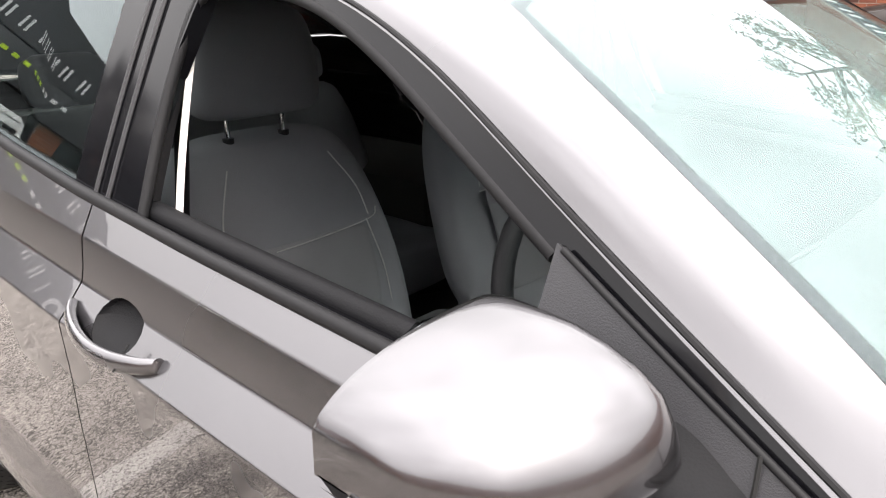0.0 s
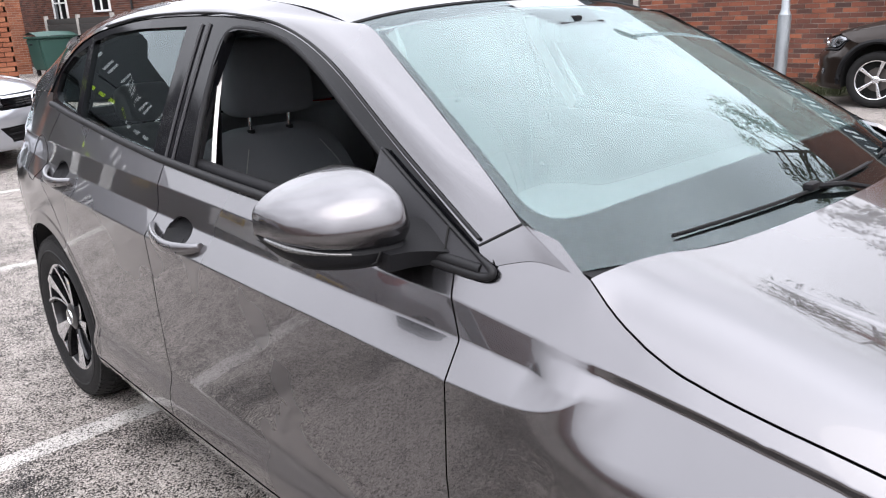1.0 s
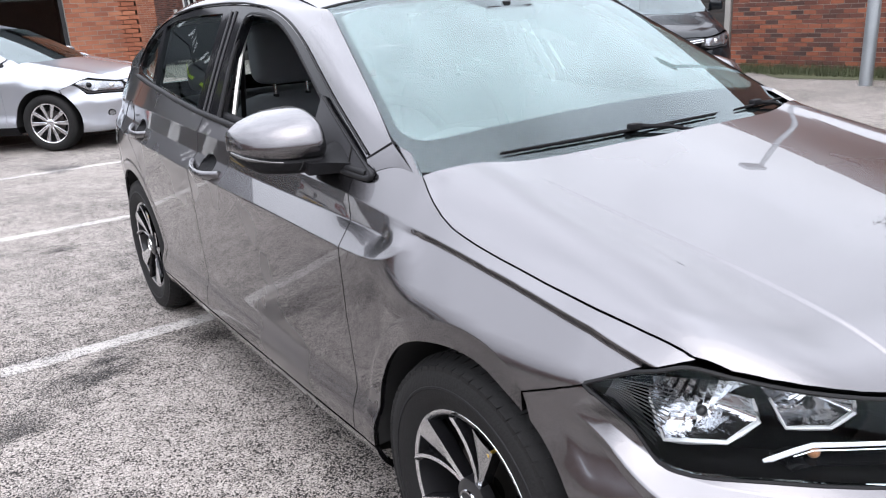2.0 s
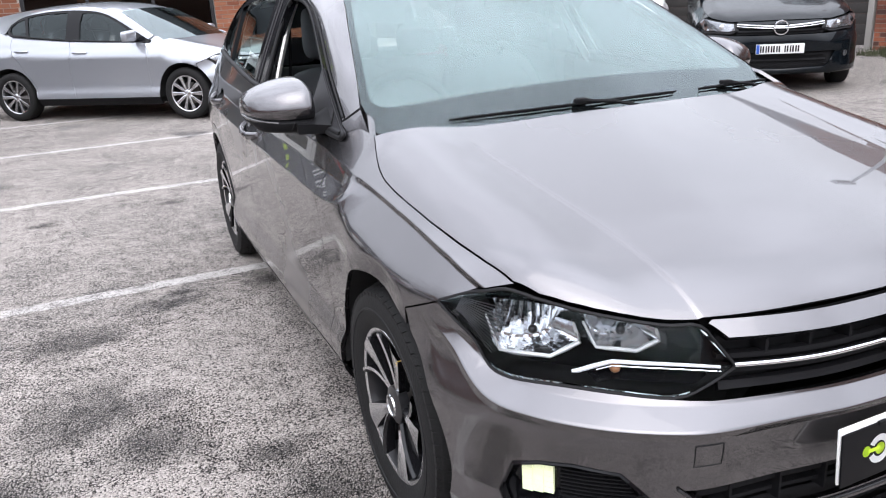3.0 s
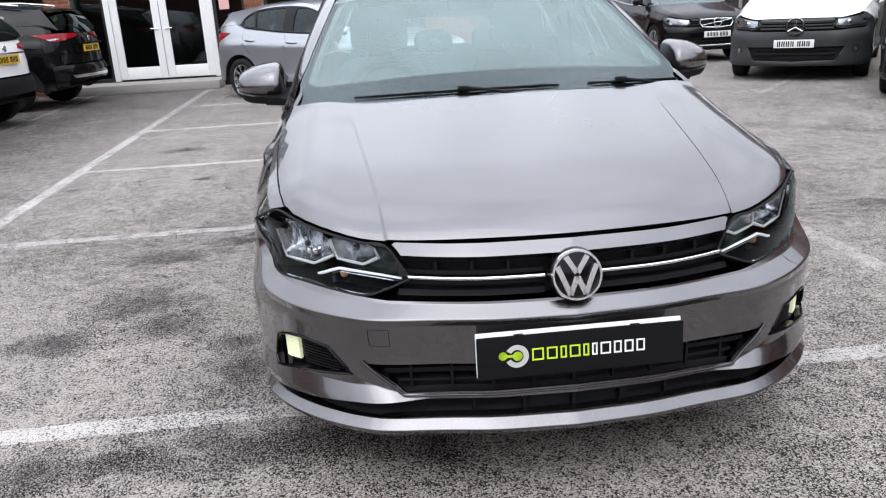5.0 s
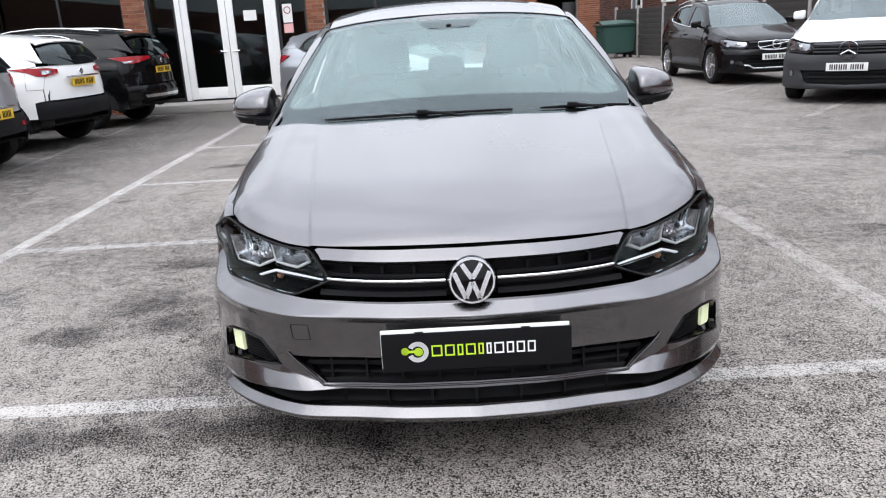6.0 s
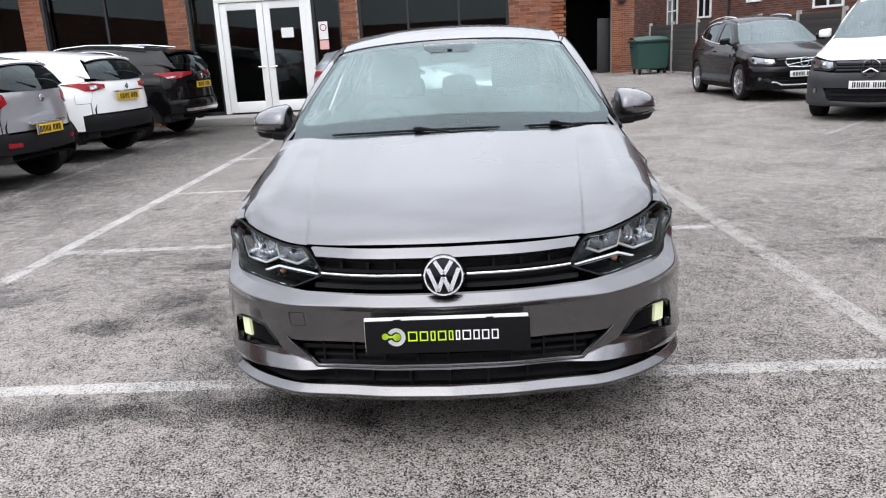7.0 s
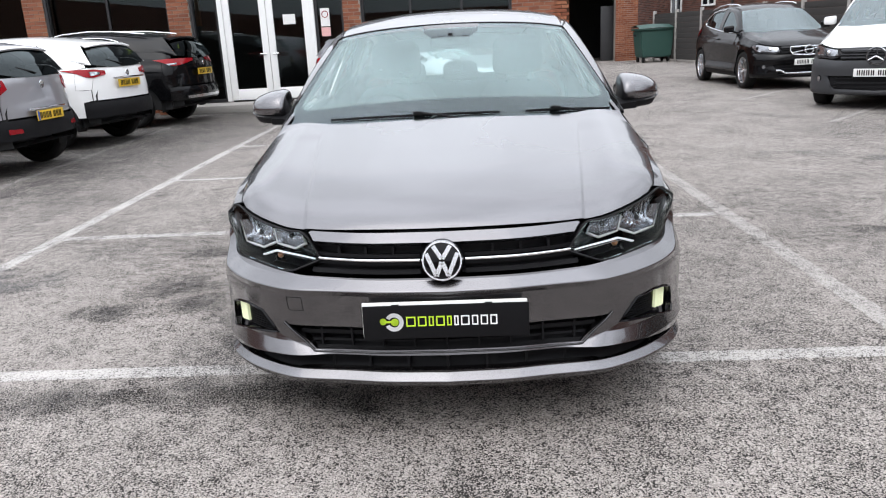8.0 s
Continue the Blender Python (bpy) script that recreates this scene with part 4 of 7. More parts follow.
def wheel(parent, at, side, radius=0.315, width=0.19, rim_r=0.2, dark=True, spokes=5, style="twin", detail=True):
    """Tyre with tread blocks, rim barrel, blades, hub cap and brake disc. Outer face towards side."""
    w = width / 2
    hub = new("wheel")
    hub.parent = parent
    hub.matrix_parent_inverse = Matrix.Identity(4)
    hub.location = at
    hub.rotation_euler = (0, 0, 0 if side > 0 else math.pi)
    R = radius
    prof = [(-w * 0.75, rim_r), (-w, R - 0.075), (-w * 1.02, R - 0.05), (-w * 0.93, R - 0.015), (-w * 0.78, R - 0.003), (-w * 0.5, R), (0, R + 0.001), (w * 0.5, R), (w * 0.78, R - 0.003), (w * 0.93, R - 0.015),
            (w * 1.02, R - 0.05), (w, R - 0.075), (w * 0.9, rim_r + 0.012), (w * 0.82, rim_r)]
    tyre = part("tyre", lathe(prof, 56), M_TYRE, hub)
    if detail:
        bm = bmesh.new()
        for k in range(64):
            a = 2 * math.pi * k / 64
            m = Matrix.Rotation(a, 4, "X")
            for x0, x1, sk in ((-w * 0.92, -w * 0.50, 0.012), (-w * 0.44, -w * 0.04, -0.006), (w * 0.04, w * 0.44, 0.006), (w * 0.50, w * 0.95, -0.012)):
                q = []
                for x, y in ((x0, -0.0125), (x1, -0.0125 + sk), (x1, 0.0125 + sk), (x0, 0.0125)):
                    dz = R + 0.006 - (0.018 if abs(x) > w * 0.9 else 0)
                    q.append(bm.verts.new(m @ Vector((x, y, dz))))
                lowq = [bm.verts.new(v.co * 1.0) for v in q]
                for v in lowq:
                    v.co = Vector((v.co.x, v.co.y * 0.965, v.co.z * 0.965))
                bm.faces.new(q)
                for i in range(4):
                    bm.faces.new((lowq[i], lowq[(i + 1) % 4], q[(i + 1) % 4], q[i]))
        bmesh.ops.recalc_face_normals(bm, faces=bm.faces)
        part("tread", bm, M_TYRE, tyre)
        part("sidewall_band", lathe([(w * 1.0, R - 0.06), (w * 1.035, R - 0.058), (w * 1.035, R - 0.054), (w * 1.0, R - 0.052)], 56), M_RUBBER, tyre)
    rim = part("rim", lathe([(w * 0.80, rim_r + 0.010), (w * 0.86, rim_r + 0.007), (w * 0.84, rim_r - 0.006), (w * 0.55, rim_r - 0.012), (-w * 0.6, rim_r - 0.02), (-w * 0.7, rim_r)], 56), M_ALLOY if not dark else M_ALLOY_DARK, hub)
    part("rim_edge", lathe([(w * 0.83, rim_r + 0.009), (w * 0.875, rim_r + 0.006), (w * 0.865, rim_r - 0.001), (w * 0.82, rim_r - 0.006)], 56), M_ALLOY, rim)
    part("brake_disc", lathe([(-0.01, 0.03), (-0.01, rim_r * 0.62), (0.008, rim_r * 0.62), (0.008, 0.03)], 40), M_DISC, hub)
    part("backing", lathe([(-w * 0.3, 0.02), (-w * 0.3, rim_r - 0.015)], 40), M_SHELL, hub)
    face = w * 0.74 + (0.007 if style == "twin" else 0)
    if style == "twin":
        for k in range(spokes):
            for off, bend, broad in ((-11, 10, 1.0), (15, 16, 0.0)):
                a0 = 2 * math.pi * k / spokes + radians(off * 0.4)
                a1 = 2 * math.pi * k / spokes + radians(off + bend)
                bm = bmesh.new()
                rows = []
                for t in np.linspace(0, 1, 7):
                    r = 0.045 + (rim_r - 0.050) * t
                    a = a0 + (a1 - a0) * t ** 1.4
                    hw = (0.006 + (0.030 * t ** 1.3 if broad else 0.004 * t)) / r
                    x = face + 0.012 * t - 0.010 * (1 - t)
                    rows.append([bm.verts.new((xx, r * math.cos(b), r * math.sin(b))) for xx, b in ((x - 0.03, a - hw), (x, a - hw), (x + 0.003, a), (x - 0.004, a + hw), (x - 0.03, a + hw))])
                for A, B_ in zip(rows, rows[1:]):
                    for i in range(4):
                        bm.faces.new((A[i], B_[i], B_[i + 1], A[i + 1]))
                bmesh.ops.recalc_face_normals(bm, faces=bm.faces)
                bm.faces.ensure_lookup_table()
                for f in bm.faces:
                    f.material_index = 0 if abs(f.normal.x) > 0.75 else 1
                blade = part("spoke", shade(bm, 30), M_ALLOY, rim)
                blade.data.materials.append(M_RIM_BLACK)
            # dark web between the pair
            bm = bmesh.new()
            a = 2 * math.pi * k / spokes + radians(8)
            q = [(face - 0.022, r * math.cos(a + d), r * math.sin(a + d)) for r, d in ((0.05, -0.22), (rim_r - 0.01, -0.22), (rim_r - 0.01, 0.30), (0.05, 0.22))]
            q2 = [(x - 0.02, y, z) for x, y, z in q]
            A, B_ = [bm.verts.new(p) for p in q], [bm.verts.new(p) for p in q2]
            bm.faces.new(A)
            for i in range(4):
                bm.faces.new((B_[i], B_[(i + 1) % 4], A[(i + 1) % 4], A[i]))
            bmesh.ops.recalc_face_normals(bm, faces=bm.faces)
            part("spoke_web", bm, M_RIM_BLACK, rim)
    else:
        for k in range(spokes):
            a = 2 * math.pi * k / spokes
            bm = bmesh.new()
            rows = []
            for t in np.linspace(0, 1, 5):
                r = 0.04 + (rim_r - 0.046) * t
                hw = (0.012 + 0.011 * t) / r
                x = face + 0.010 * t
                rows.append([bm.verts.new((xx, r * math.cos(b), r * math.sin(b))) for xx, b in ((x - 0.03, a - hw), (x - 0.004, a - hw), (x, a), (x - 0.004, a + hw), (x - 0.03, a + hw))])
            for A, B_ in zip(rows, rows[1:]):
                for i in range(4):
                    bm.faces.new((A[i], B_[i], B_[i + 1], A[i + 1]))
            bmesh.ops.recalc_face_normals(bm, faces=bm.faces)
            part("spoke", shade(bm, 30), M_ALLOY, rim)
    part("hub_cap", lathe([(face - 0.03, 0.052), (face - 0.004, 0.05), (face + 0.004, 0.032), (face + 0.006, 0.012), (face + 0.006, 0.001)], 28), M_ALLOY_DARK if dark else M_ALLOY, rim)
    part("cap_emblem", lathe([(face + 0.004, 0.030), (face + 0.008, 0.029), (face + 0.008, 0.025), (face + 0.005, 0.024)], 28), M_CHROME, rim)
    if detail:
        part("valve_cap", tube([(face - 0.012, rim_r * 0.40, rim_r * 0.80), (face + 0.010, rim_r * 0.39, rim_r * 0.78)], 0.005, 8), material("brass", (0.75, 0.5, 0.08), 0.3, 0.9, 0.1), hub)
    return hub


polo = thing("hatchback_car", "dark grey metallic five-door hatchback with the driver's window down", "car")
hatchback_body(polo, M_POLO, 0.024)
for y_ in (AXLE_F, AXLE_R):
    for sd in (-1, 1):
        wheel(polo, (sd * (0.760 if y_ < 2 else 0.740), y_ + (0.006 if y_ < 2 else 0), HUB - 0.004), sd)


# ---- nose of the hatchback ----
def arcs(pts):
    return [(s_of_x(x), z) for x, z in pts]


LAMP_LOW = [(0.786, 0.603), (0.755, 0.5925), (0.695, 0.595), (0.62, 0.591), (0.53, 0.584), (0.47, 0.580), (0.42, 0.580), (0.38, 0.580)]
bump_top = [(s_of_y(0.629), 0.6618), (s_of_y(0.51), 0.7128), (s_of_y(0.462), 0.688), (s_of_y(0.428), 0.650)] + arcs(LAMP_LOW)
bump_half = [(s_of_y(y), z) for y, z in arch(AXLE_F, ARCH_R, 199, 125, 14)] + bump_top
bumper = bump_half + [(-s, z) for s, z in bump_half[::-1]] + arcs([(x, 0.196) for x in np.linspace(-0.78, 0.78, 30)])
low_grille = arcs([(-0.520, 0.413), (-0.28, 0.411), (0, 0.413), (0.28, 0.411), (0.520, 0.413), (0.472, 0.372), (0.430, 0.333), (0.26, 0.334), (0, 0.337), (-0.26, 0.334), (-0.430, 0.333), (-0.472, 0.372)])
slot_top = [(0.768, 0.272), (0.687, 0.289), (0.622, 0.303), (0.562, 0.311), (0.443, 0.317)]
slot_low = [(0.75, 0.257), (0.633, 0.255), (0.569, 0.254), (0.508, 0.255), (0.423, 0.259)]
slot = arcs([(-x, z) for x, z in slot_top] + [(0, 0.319)] + slot_top[::-1] + slot_low + [(0, 0.263)] + [(-x, z) for x, z in slot_low[::-1]])
fog = arcs([(0.766, 0.355), (0.751, 0.430), (0.720, 0.447), (0.679, 0.454), (0.616, 0.445), (0.585, 0.408), (0.559, 0.376), (0.637, 0.364), (0.702, 0.352), (0.758, 0.333)])
fog_l = fog
fog_r = [(-s, z) for s, z in fog[::-1]]
blade_lines = []
for e in (-0.0215, -0.0185, -0.0035, -0.0005, 0.0045, 0.0285, 0.0315, 0.0435, 0.0465):
    blade_lines.append([(s, blade(s) + e) for s in np.arange(-1.05, 1.05, 0.02)])
for z_ in (0.2135, 0.2245, 0.2335, 0.2535, 0.2565, 0.2985, 0.3015, 0.3505, 0.3535):
    blade_lines.append([(s, z_) for s in np.arange(-1.0, 1.0, 0.02)])
for sd in (-1, 1):
    for fn_, e in ((ledge_crest, 0.002), (ledge_crest, -0.002), (ledge_foot, 0.001)):
        blade_lines.append([(sd * s_of_x(x), fn_(x) + e) for x in np.arange(0.36, 0.78, 0.012)])
front_bumper = patch("front_bumper", body, bumper, M_POLO, polo, holes=(low_grille, slot, fog_l, fog_r), step=0.022, lines=blade_lines, gap=0.0022, thick=0.02, along=0.007)
under = lambda off: (lambda s, z: body(s, z, off))
part("bumper_chin", loft([[body(s, 0.197) for s in np.linspace(-0.95, 0.95, 40)], [body(s, 0.18, -0.02) for s in np.linspace(-0.95, 0.95, 40)], [body(s, 0.175, -0.2) for s in np.linspace(-0.95, 0.95, 40)]], 60, 6), M_TRIM, polo)
patch("bonnet_lip", body, arcs([(x, 0.690) for x in np.linspace(-0.440, 0.440, 24)] + [(0.452, 0.700), (0.470, 0.712)] + [(x, 0.7195 - 0.009 * x * x) for x in np.linspace(0.462, -0.462, 24)] + [(-0.470, 0.712), (-0.452, 0.700)]), M_POLO, polo, step=0.02, gap=0.001, thick=0.02)
grille = patch("upper_grille", under(-0.06), arcs([(x, 0.575) for x in np.linspace(-0.47, 0.47, 20)] + [(x, 0.70) for x in np.linspace(0.47, -0.47, 20)]), M_TRIM, polo, step=0.05, thick=0)


def bar(name, x0, x1, z0, z1, off, mat, parent, depth=0.02):
    """A slat that follows the nose."""
    n_ = max(4, int(abs(x1 - x0) / 0.06))
    o = arcs([(x, z0) for x in np.linspace(x0, x1, n_)] + [(x, z1) for x in np.linspace(x1, x0, n_)])
    return patch(name, under(off), o, mat, parent, step=0.03, thick=depth)


for sd in (-1, 1):
    a, b = (0.075, 0.452) if sd > 0 else (-0.452, -0.075)
    bar("grille_slat", a, b, 0.668, 0.690, -0.034, M_TRIM, grille)
    part("chrome_strip", tube([body(s_of_x(x), 0.632, -0.012) for x in np.linspace(a * 0.94 if sd < 0 else a, b * 0.94 if sd > 0 else b, 24)], 0.0062, 10), M_CHROME, grille)
    bar("grille_slat", a, b, 0.6375, 0.648, -0.026, M_TRIM, grille)
    bar("grille_slat", a, b, 0.614, 0.6265, -0.020, M_TRIM, grille)
    bar("grille_slat", a, b, 0.585, 0.600, -0.020, M_TRIM, grille)
    for x_ in (0.16, 0.25, 0.34):
        part("grille_rib", box(sd * x_ - 0.004, 0.06 + 0.38 * x_ * x_, 0.645, sd * x_ + 0.004, 0.10 + 0.38 * x_ * x_, 0.672), M_TRIM, grille)
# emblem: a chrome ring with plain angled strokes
badge = part("emblem", lathe([(0.0, 0.0005), (0.002, 0.05), (0.006, 0.066), (0.03, 0.070)], 48, "y"), M_BLACK_GLOSS, polo, "round chrome emblem")
badge.location, badge.rotation_euler = (0, 0.012, 0.638), (radians(-12), 0, 0)
part("emblem_ring", lathe([(0.003, 0.0555), (-0.005, 0.0575), (-0.005, 0.0625), (0.004, 0.065)], 48, "y"), M_BADGE, badge)
for x0, z0, x1, z1 in ((-0.027, 0.047, -0.001, 0.006), (0.027, 0.047, 0.001, 0.006), (-0.049, 0.024, -0.019, -0.048), (0.049, 0.024, 0.019, -0.048), (-0.019, -0.048, -0.001, -0.004), (0.019, -0.048, 0.001, -0.004)):
    d = Vector((x1 - x0, z1 - z0)).normalized()
    nx, nz = -d.y * 0.0066, d.x * 0.0066
    o = [(x0 + nx, z0 + nz), (x0 - nx, z0 - nz), (x1 - nx, z1 - nz), (x1 + nx, z1 + nz)]
    part("emblem_stroke", slab(o, lambda u, v, h: (u, 0.003 - h, v), 0.007), M_BADGE, badge)
# lower grille and slot: recessed backs with slats and webs
lg = patch("lower_grille", under(-0.07), shrink(dense(low_grille, 0.05), -0.03), M_TRIM, polo, step=0.08, thick=0)
bar("grille_slat", -0.49, 0.49, 0.377, 0.390, -0.026, M_TRIM, lg, 0.03)
bar("grille_slat", -0.46, 0.46, 0.350, 0.358, -0.03, M_TRIM, lg, 0.03)
for x_ in np.linspace(-0.42, 0.42, 9):
    part("grille_web", box(x_ - 0.003, 0.035 + 0.3 * x_ * x_, 0.335, x_ + 0.003, 0.07 + 0.3 * x_ * x_, 0.415), M_TRIM, lg)
trim = [body(s, z, 0.003) for s, z in crom(arcs([(-0.530, 0.419), (-0.480, 0.371), (-0.443, 0.336), (-0.415, 0.327), (-0.26, 0.327), (0, 0.330), (0.26, 0.327), (0.415, 0.327), (0.443, 0.336), (0.480, 0.371), (0.530, 0.419)]), 120)]
part("grille_trim", tube(trim, 0.0034, 8), material("satin_dark_trim", (0.05, 0.05, 0.052), 0.25, 0.6, 0.05), lg)
ls = patch("lower_slot", under(-0.05), shrink(dense(slot, 0.05), -0.012), M_TRIM, polo, step=0.08, thick=0)
for x_ in np.linspace(-0.52, 0.52, 9):
    part("slot_web", box(x_ - 0.004, 0.035 + 0.42 * x_ * x_, 0.258, x_ + 0.004, 0.07 + 0.42 * x_ * x_, 0.303), M_TRIM, ls)
for sd in (-1, 1):
    fg = fog_l if sd > 0 else fog_r
    ins = patch("fog_lamp", under(-0.028), shrink(dense(fg, 0.04), -0.010), M_BLACK_GLOSS, polo, step=0.03, thick=0.0)
    for z_ in np.arange(0.366, 0.438, 0.0085):
        x1 = 0.698
        x0 = max(0.590, 0.590 + 1.1 * (0.376 - z_)) + max(0, z_ - 0.385) * 0.55
        bar("fog_rib", min(sd * x0, sd * x1), max(sd * x0, sd * x1), z_, z_ + 0.0032, -0.020, M_TRIM, ins, 0.01)
    for i in range(3):
        for j in range(5):
            x0, z0 = 0.706 + 0.0132 * i, 0.370 + 0.0132 * j - 0.003 * i
            bar("fog_led", min(sd * x0, sd * (x0 + 0.0124)), max(sd * x0, sd * (x0 + 0.0124)), z0, z0 + 0.0124, -0.014, M_DRL, ins, 0.01)
    rimf = [body(s, z, 0.0005) for s, z in dense(fg, 0.03)]
    part("fog_surround", tube(rimf, 0.004, 6, closed=True), M_BLACK_GLOSS, ins)
cap = arcs([(-0.507, 0.466), (-0.460, 0.466), (-0.460, 0.514), (-0.507, 0.514)])
part("tow_cap_joint", tube([body(s, z, 0.0002) for s, z in dense(cap, 0.012)], 0.0011, 5, closed=True), M_RUBBER, front_bumper)

# headlights: a clear lens ruled between the bumper's edge and the bonnet's edge, with cells behind it
LU, LV = 0.62, 0.12
HB = [body(s_of_x(0.424), 0.626, -0.014)] + [body(s_of_x(x), z) for x, z in ((0.475, 0.604), (0.53, 0.585), (0.62, 0.591), (0.695, 0.595), (0.755, 0.592), (0.784, 0.600))] + [body(s_of_y(0.427), 0.646), body(s_of_y(0.460), 0.684), body(s_of_y(0.506), 0.713)]
HT = [body(s_of_x(0.424), 0.632, -0.014), (0.434, 0.136, 0.674)] + [(x, nose_y(x) - 0.001, bonnet(x, nose_y(x) + 0.004) - 0.008) for x in (0.466, 0.52, 0.59, 0.65, 0.70)] + [body(s_of_y(0.362), 0.768), body(s_of_y(0.395), 0.759), body(s_of_y(0.44), 0.745), body(s_of_y(0.507), 0.716)]
HB, HT = crom(HB, 80), crom(HT, 80)


def lens(side, sink=0.0):
    def f(u, v):
        t, w = min(1, max(0, u / LU)) * 79, v / LV
        i = min(78, int(t))
        a = HB[i] + (HB[i + 1] - HB[i]) * (t - i)
        b = HT[i] + (HT[i + 1] - HT[i]) * (t - i)
        p = a + (b - a) * w
        n = np.array((0.35 + 0.45 * t / 79, -0.85 + 0.35 * t / 79, 0.25))
        p = p + n * (0.016 * math.sin(math.pi * min(1, max(0, w))) * min(1, 6 * t / 79, 6 * (1 - t / 79)) - sink)
        return (side * p[0], p[1], p[2])
    return f


def cell(pts):
    return [(u * LU, v * LV) for u, v in pts]


for sd in (-1, 1):
    full = cell([(0.004, 0.02), (0.25, 0.02), (0.5, 0.02), (0.75, 0.02), (0.99, 0.03), (0.99, 0.97), (0.75, 0.98), (0.5, 0.98), (0.25, 0.98), (0.004, 0.96)])
    lamp = patch("headlight", lens(sd, 0.19), full, M_BLACK_GLOSS, polo, step=0.04, thick=0, flip=sd, label="clear headlight with black bezel and bright cells")
    patch("headlight_lens", lens(sd), full, M_LENS, lamp, step=0.025, thick=0.006, flip=sd)
    rim = [lens(sd, -0.0005)(u, v) for u, v in dense(cell([(0.0, 0.0), (0.998, 0.0), (0.998, 1.0), (0.0, 1.0)]), 0.02)]
    part("lens_seal", tube(rim, 0.0035, 6, closed=True), M_RUBBER, lamp)
    walls = bmesh.new()
    oo = dense(full, 0.03)
    A = [walls.verts.new(lens(sd, 0.004)(u, v)) for u, v in oo]
    B_ = [walls.verts.new(lens(sd, 0.191)(u, v)) for u, v in oo]
    for i in range(len(A)):
        j = (i + 1) % len(A)
        walls.faces.new((A[i], A[j], B_[j], B_[i]))
    part("headlight_housing", walls, M_TRIM, lamp)
    # two bright bowls, fluted above and smooth below, each edged by an angular guide
    for rim3, top3 in ((((0.762, 0.425, 0.700), (0.741, 0.410, 0.622), (0.660, 0.348, 0.613), (0.602, 0.330, 0.638), (0.612, 0.338, 0.680)), ((0.752, 0.430, 0.734), (0.612, 0.330, 0.712))),
                       (((0.607, 0.312, 0.690), (0.592, 0.289, 0.641), (0.522, 0.253, 0.630), (0.480, 0.238, 0.650), (0.490, 0.236, 0.676)), ((0.602, 0.305, 0.706), (0.494, 0.234, 0.690)))):
        edge = [Vector((sd * x, y, z)) for x, y, z in rim3]
        mid = sum(edge, Vector()) / 5
        low_row = [edge[0]] + edge[1:4] + [edge[4]]
        back_row = [mid + (p - mid) * 0.62 + Vector((0, 0.050, 0.012)) for p in low_row]
        (ax, ay, az), (bx, by, bz) = top3
        top_row = [Vector((sd * (ax + (bx - ax) * t), ay + (by - ay) * t, az + (bz - az) * t)) for t in (0, 0.25, 0.5, 0.75, 1)]
        bowl = loft([low_row, [p.lerp(q, 0.55) for p, q in zip(low_row, back_row)], back_row, [p.lerp(q, 0.45) for p, q in zip(back_row, top_row)], top_row], 45, 17)
        bowl.verts.ensure_lookup_table()
        for i, v in enumerate(bowl.verts):
            col, row = divmod(i, 17)
            if row > 7 and col % 4 in (1, 2):
                v.co += Vector((0, -0.0075, 0.002)) * min(1.0, (row - 7) / 3)
        reflector = part("reflector", shade(bowl, 20), M_REFLECT, lamp)
        ball = bmesh.new()
        bmesh.ops.create_uvsphere(ball, u_segments=12, v_segments=8, radius=0.010, matrix=Matrix.Translation(mid + Vector((0, 0.018, 0.010))))
        part("bulb_shield", shade(ball), M_ALLOY_DARK, reflector)
        line_ = [p for a, b in zip(edge, edge[1:]) for p in (a, a.lerp(b, 0.5))] + [edge[4]]
        part("light_guide", tube(line_, 0.0042, 6, taper=[0.55, 0.55, 0.7, 1.0, 1.0, 1.25, 1.25, 0.9, 0.5]), M_WHITE_PAINT, lamp)
    foot = [Vector((sd * x, y, z)) for x, y, z in ((0.648, 0.290, 0.603), (0.637, 0.283, 0.605), (0.610, 0.264, 0.617), (0.586, 0.246, 0.627), (0.545, 0.215, 0.6265), (0.48, 0.168, 0.626), (0.426, 0.129, 0.625))]
    part("light_guide", tube(foot, 0.0042, 6, taper=(0.7, 1.1, 1.1, 1, 0.9, 0.8, 0.7)), M_GUIDE, lamp)
    part("guide_line", tube([p + Vector((0, -0.002, -0.0085)) for p in foot[2:]], 0.0014, 5), M_CHROME, lamp)
    part("indicator_bowl", loft([[p + Vector((0, 0.004, -0.012)) for p in foot[2:]], [p + Vector((0, 0.040, -0.022)) for p in foot[2:]], [p + Vector((0, -0.004, -0.036)) for p in foot[2:]]], 20, 8), M_BLACK_GLOSS, lamp)
    ball = bmesh.new()
    bmesh.ops.create_uvsphere(ball, u_segments=12, v_segments=8, radius=0.011, matrix=Matrix.Translation(Vector((sd * 0.575, 0.250, 0.610))))
    part("indicator_bulb", shade(ball), M_AMBER, lamp)
    for k in range(14):
        v = 0.08 + 0.05 * k
        part("bezel_rib", tube([lens(sd, 0.030)(0.70 * LU, v * LV), lens(sd, 0.022)(0.93 * LU, (v + 0.06) * LV)], 0.0013, 4), M_TRIM_GREY, lamp)

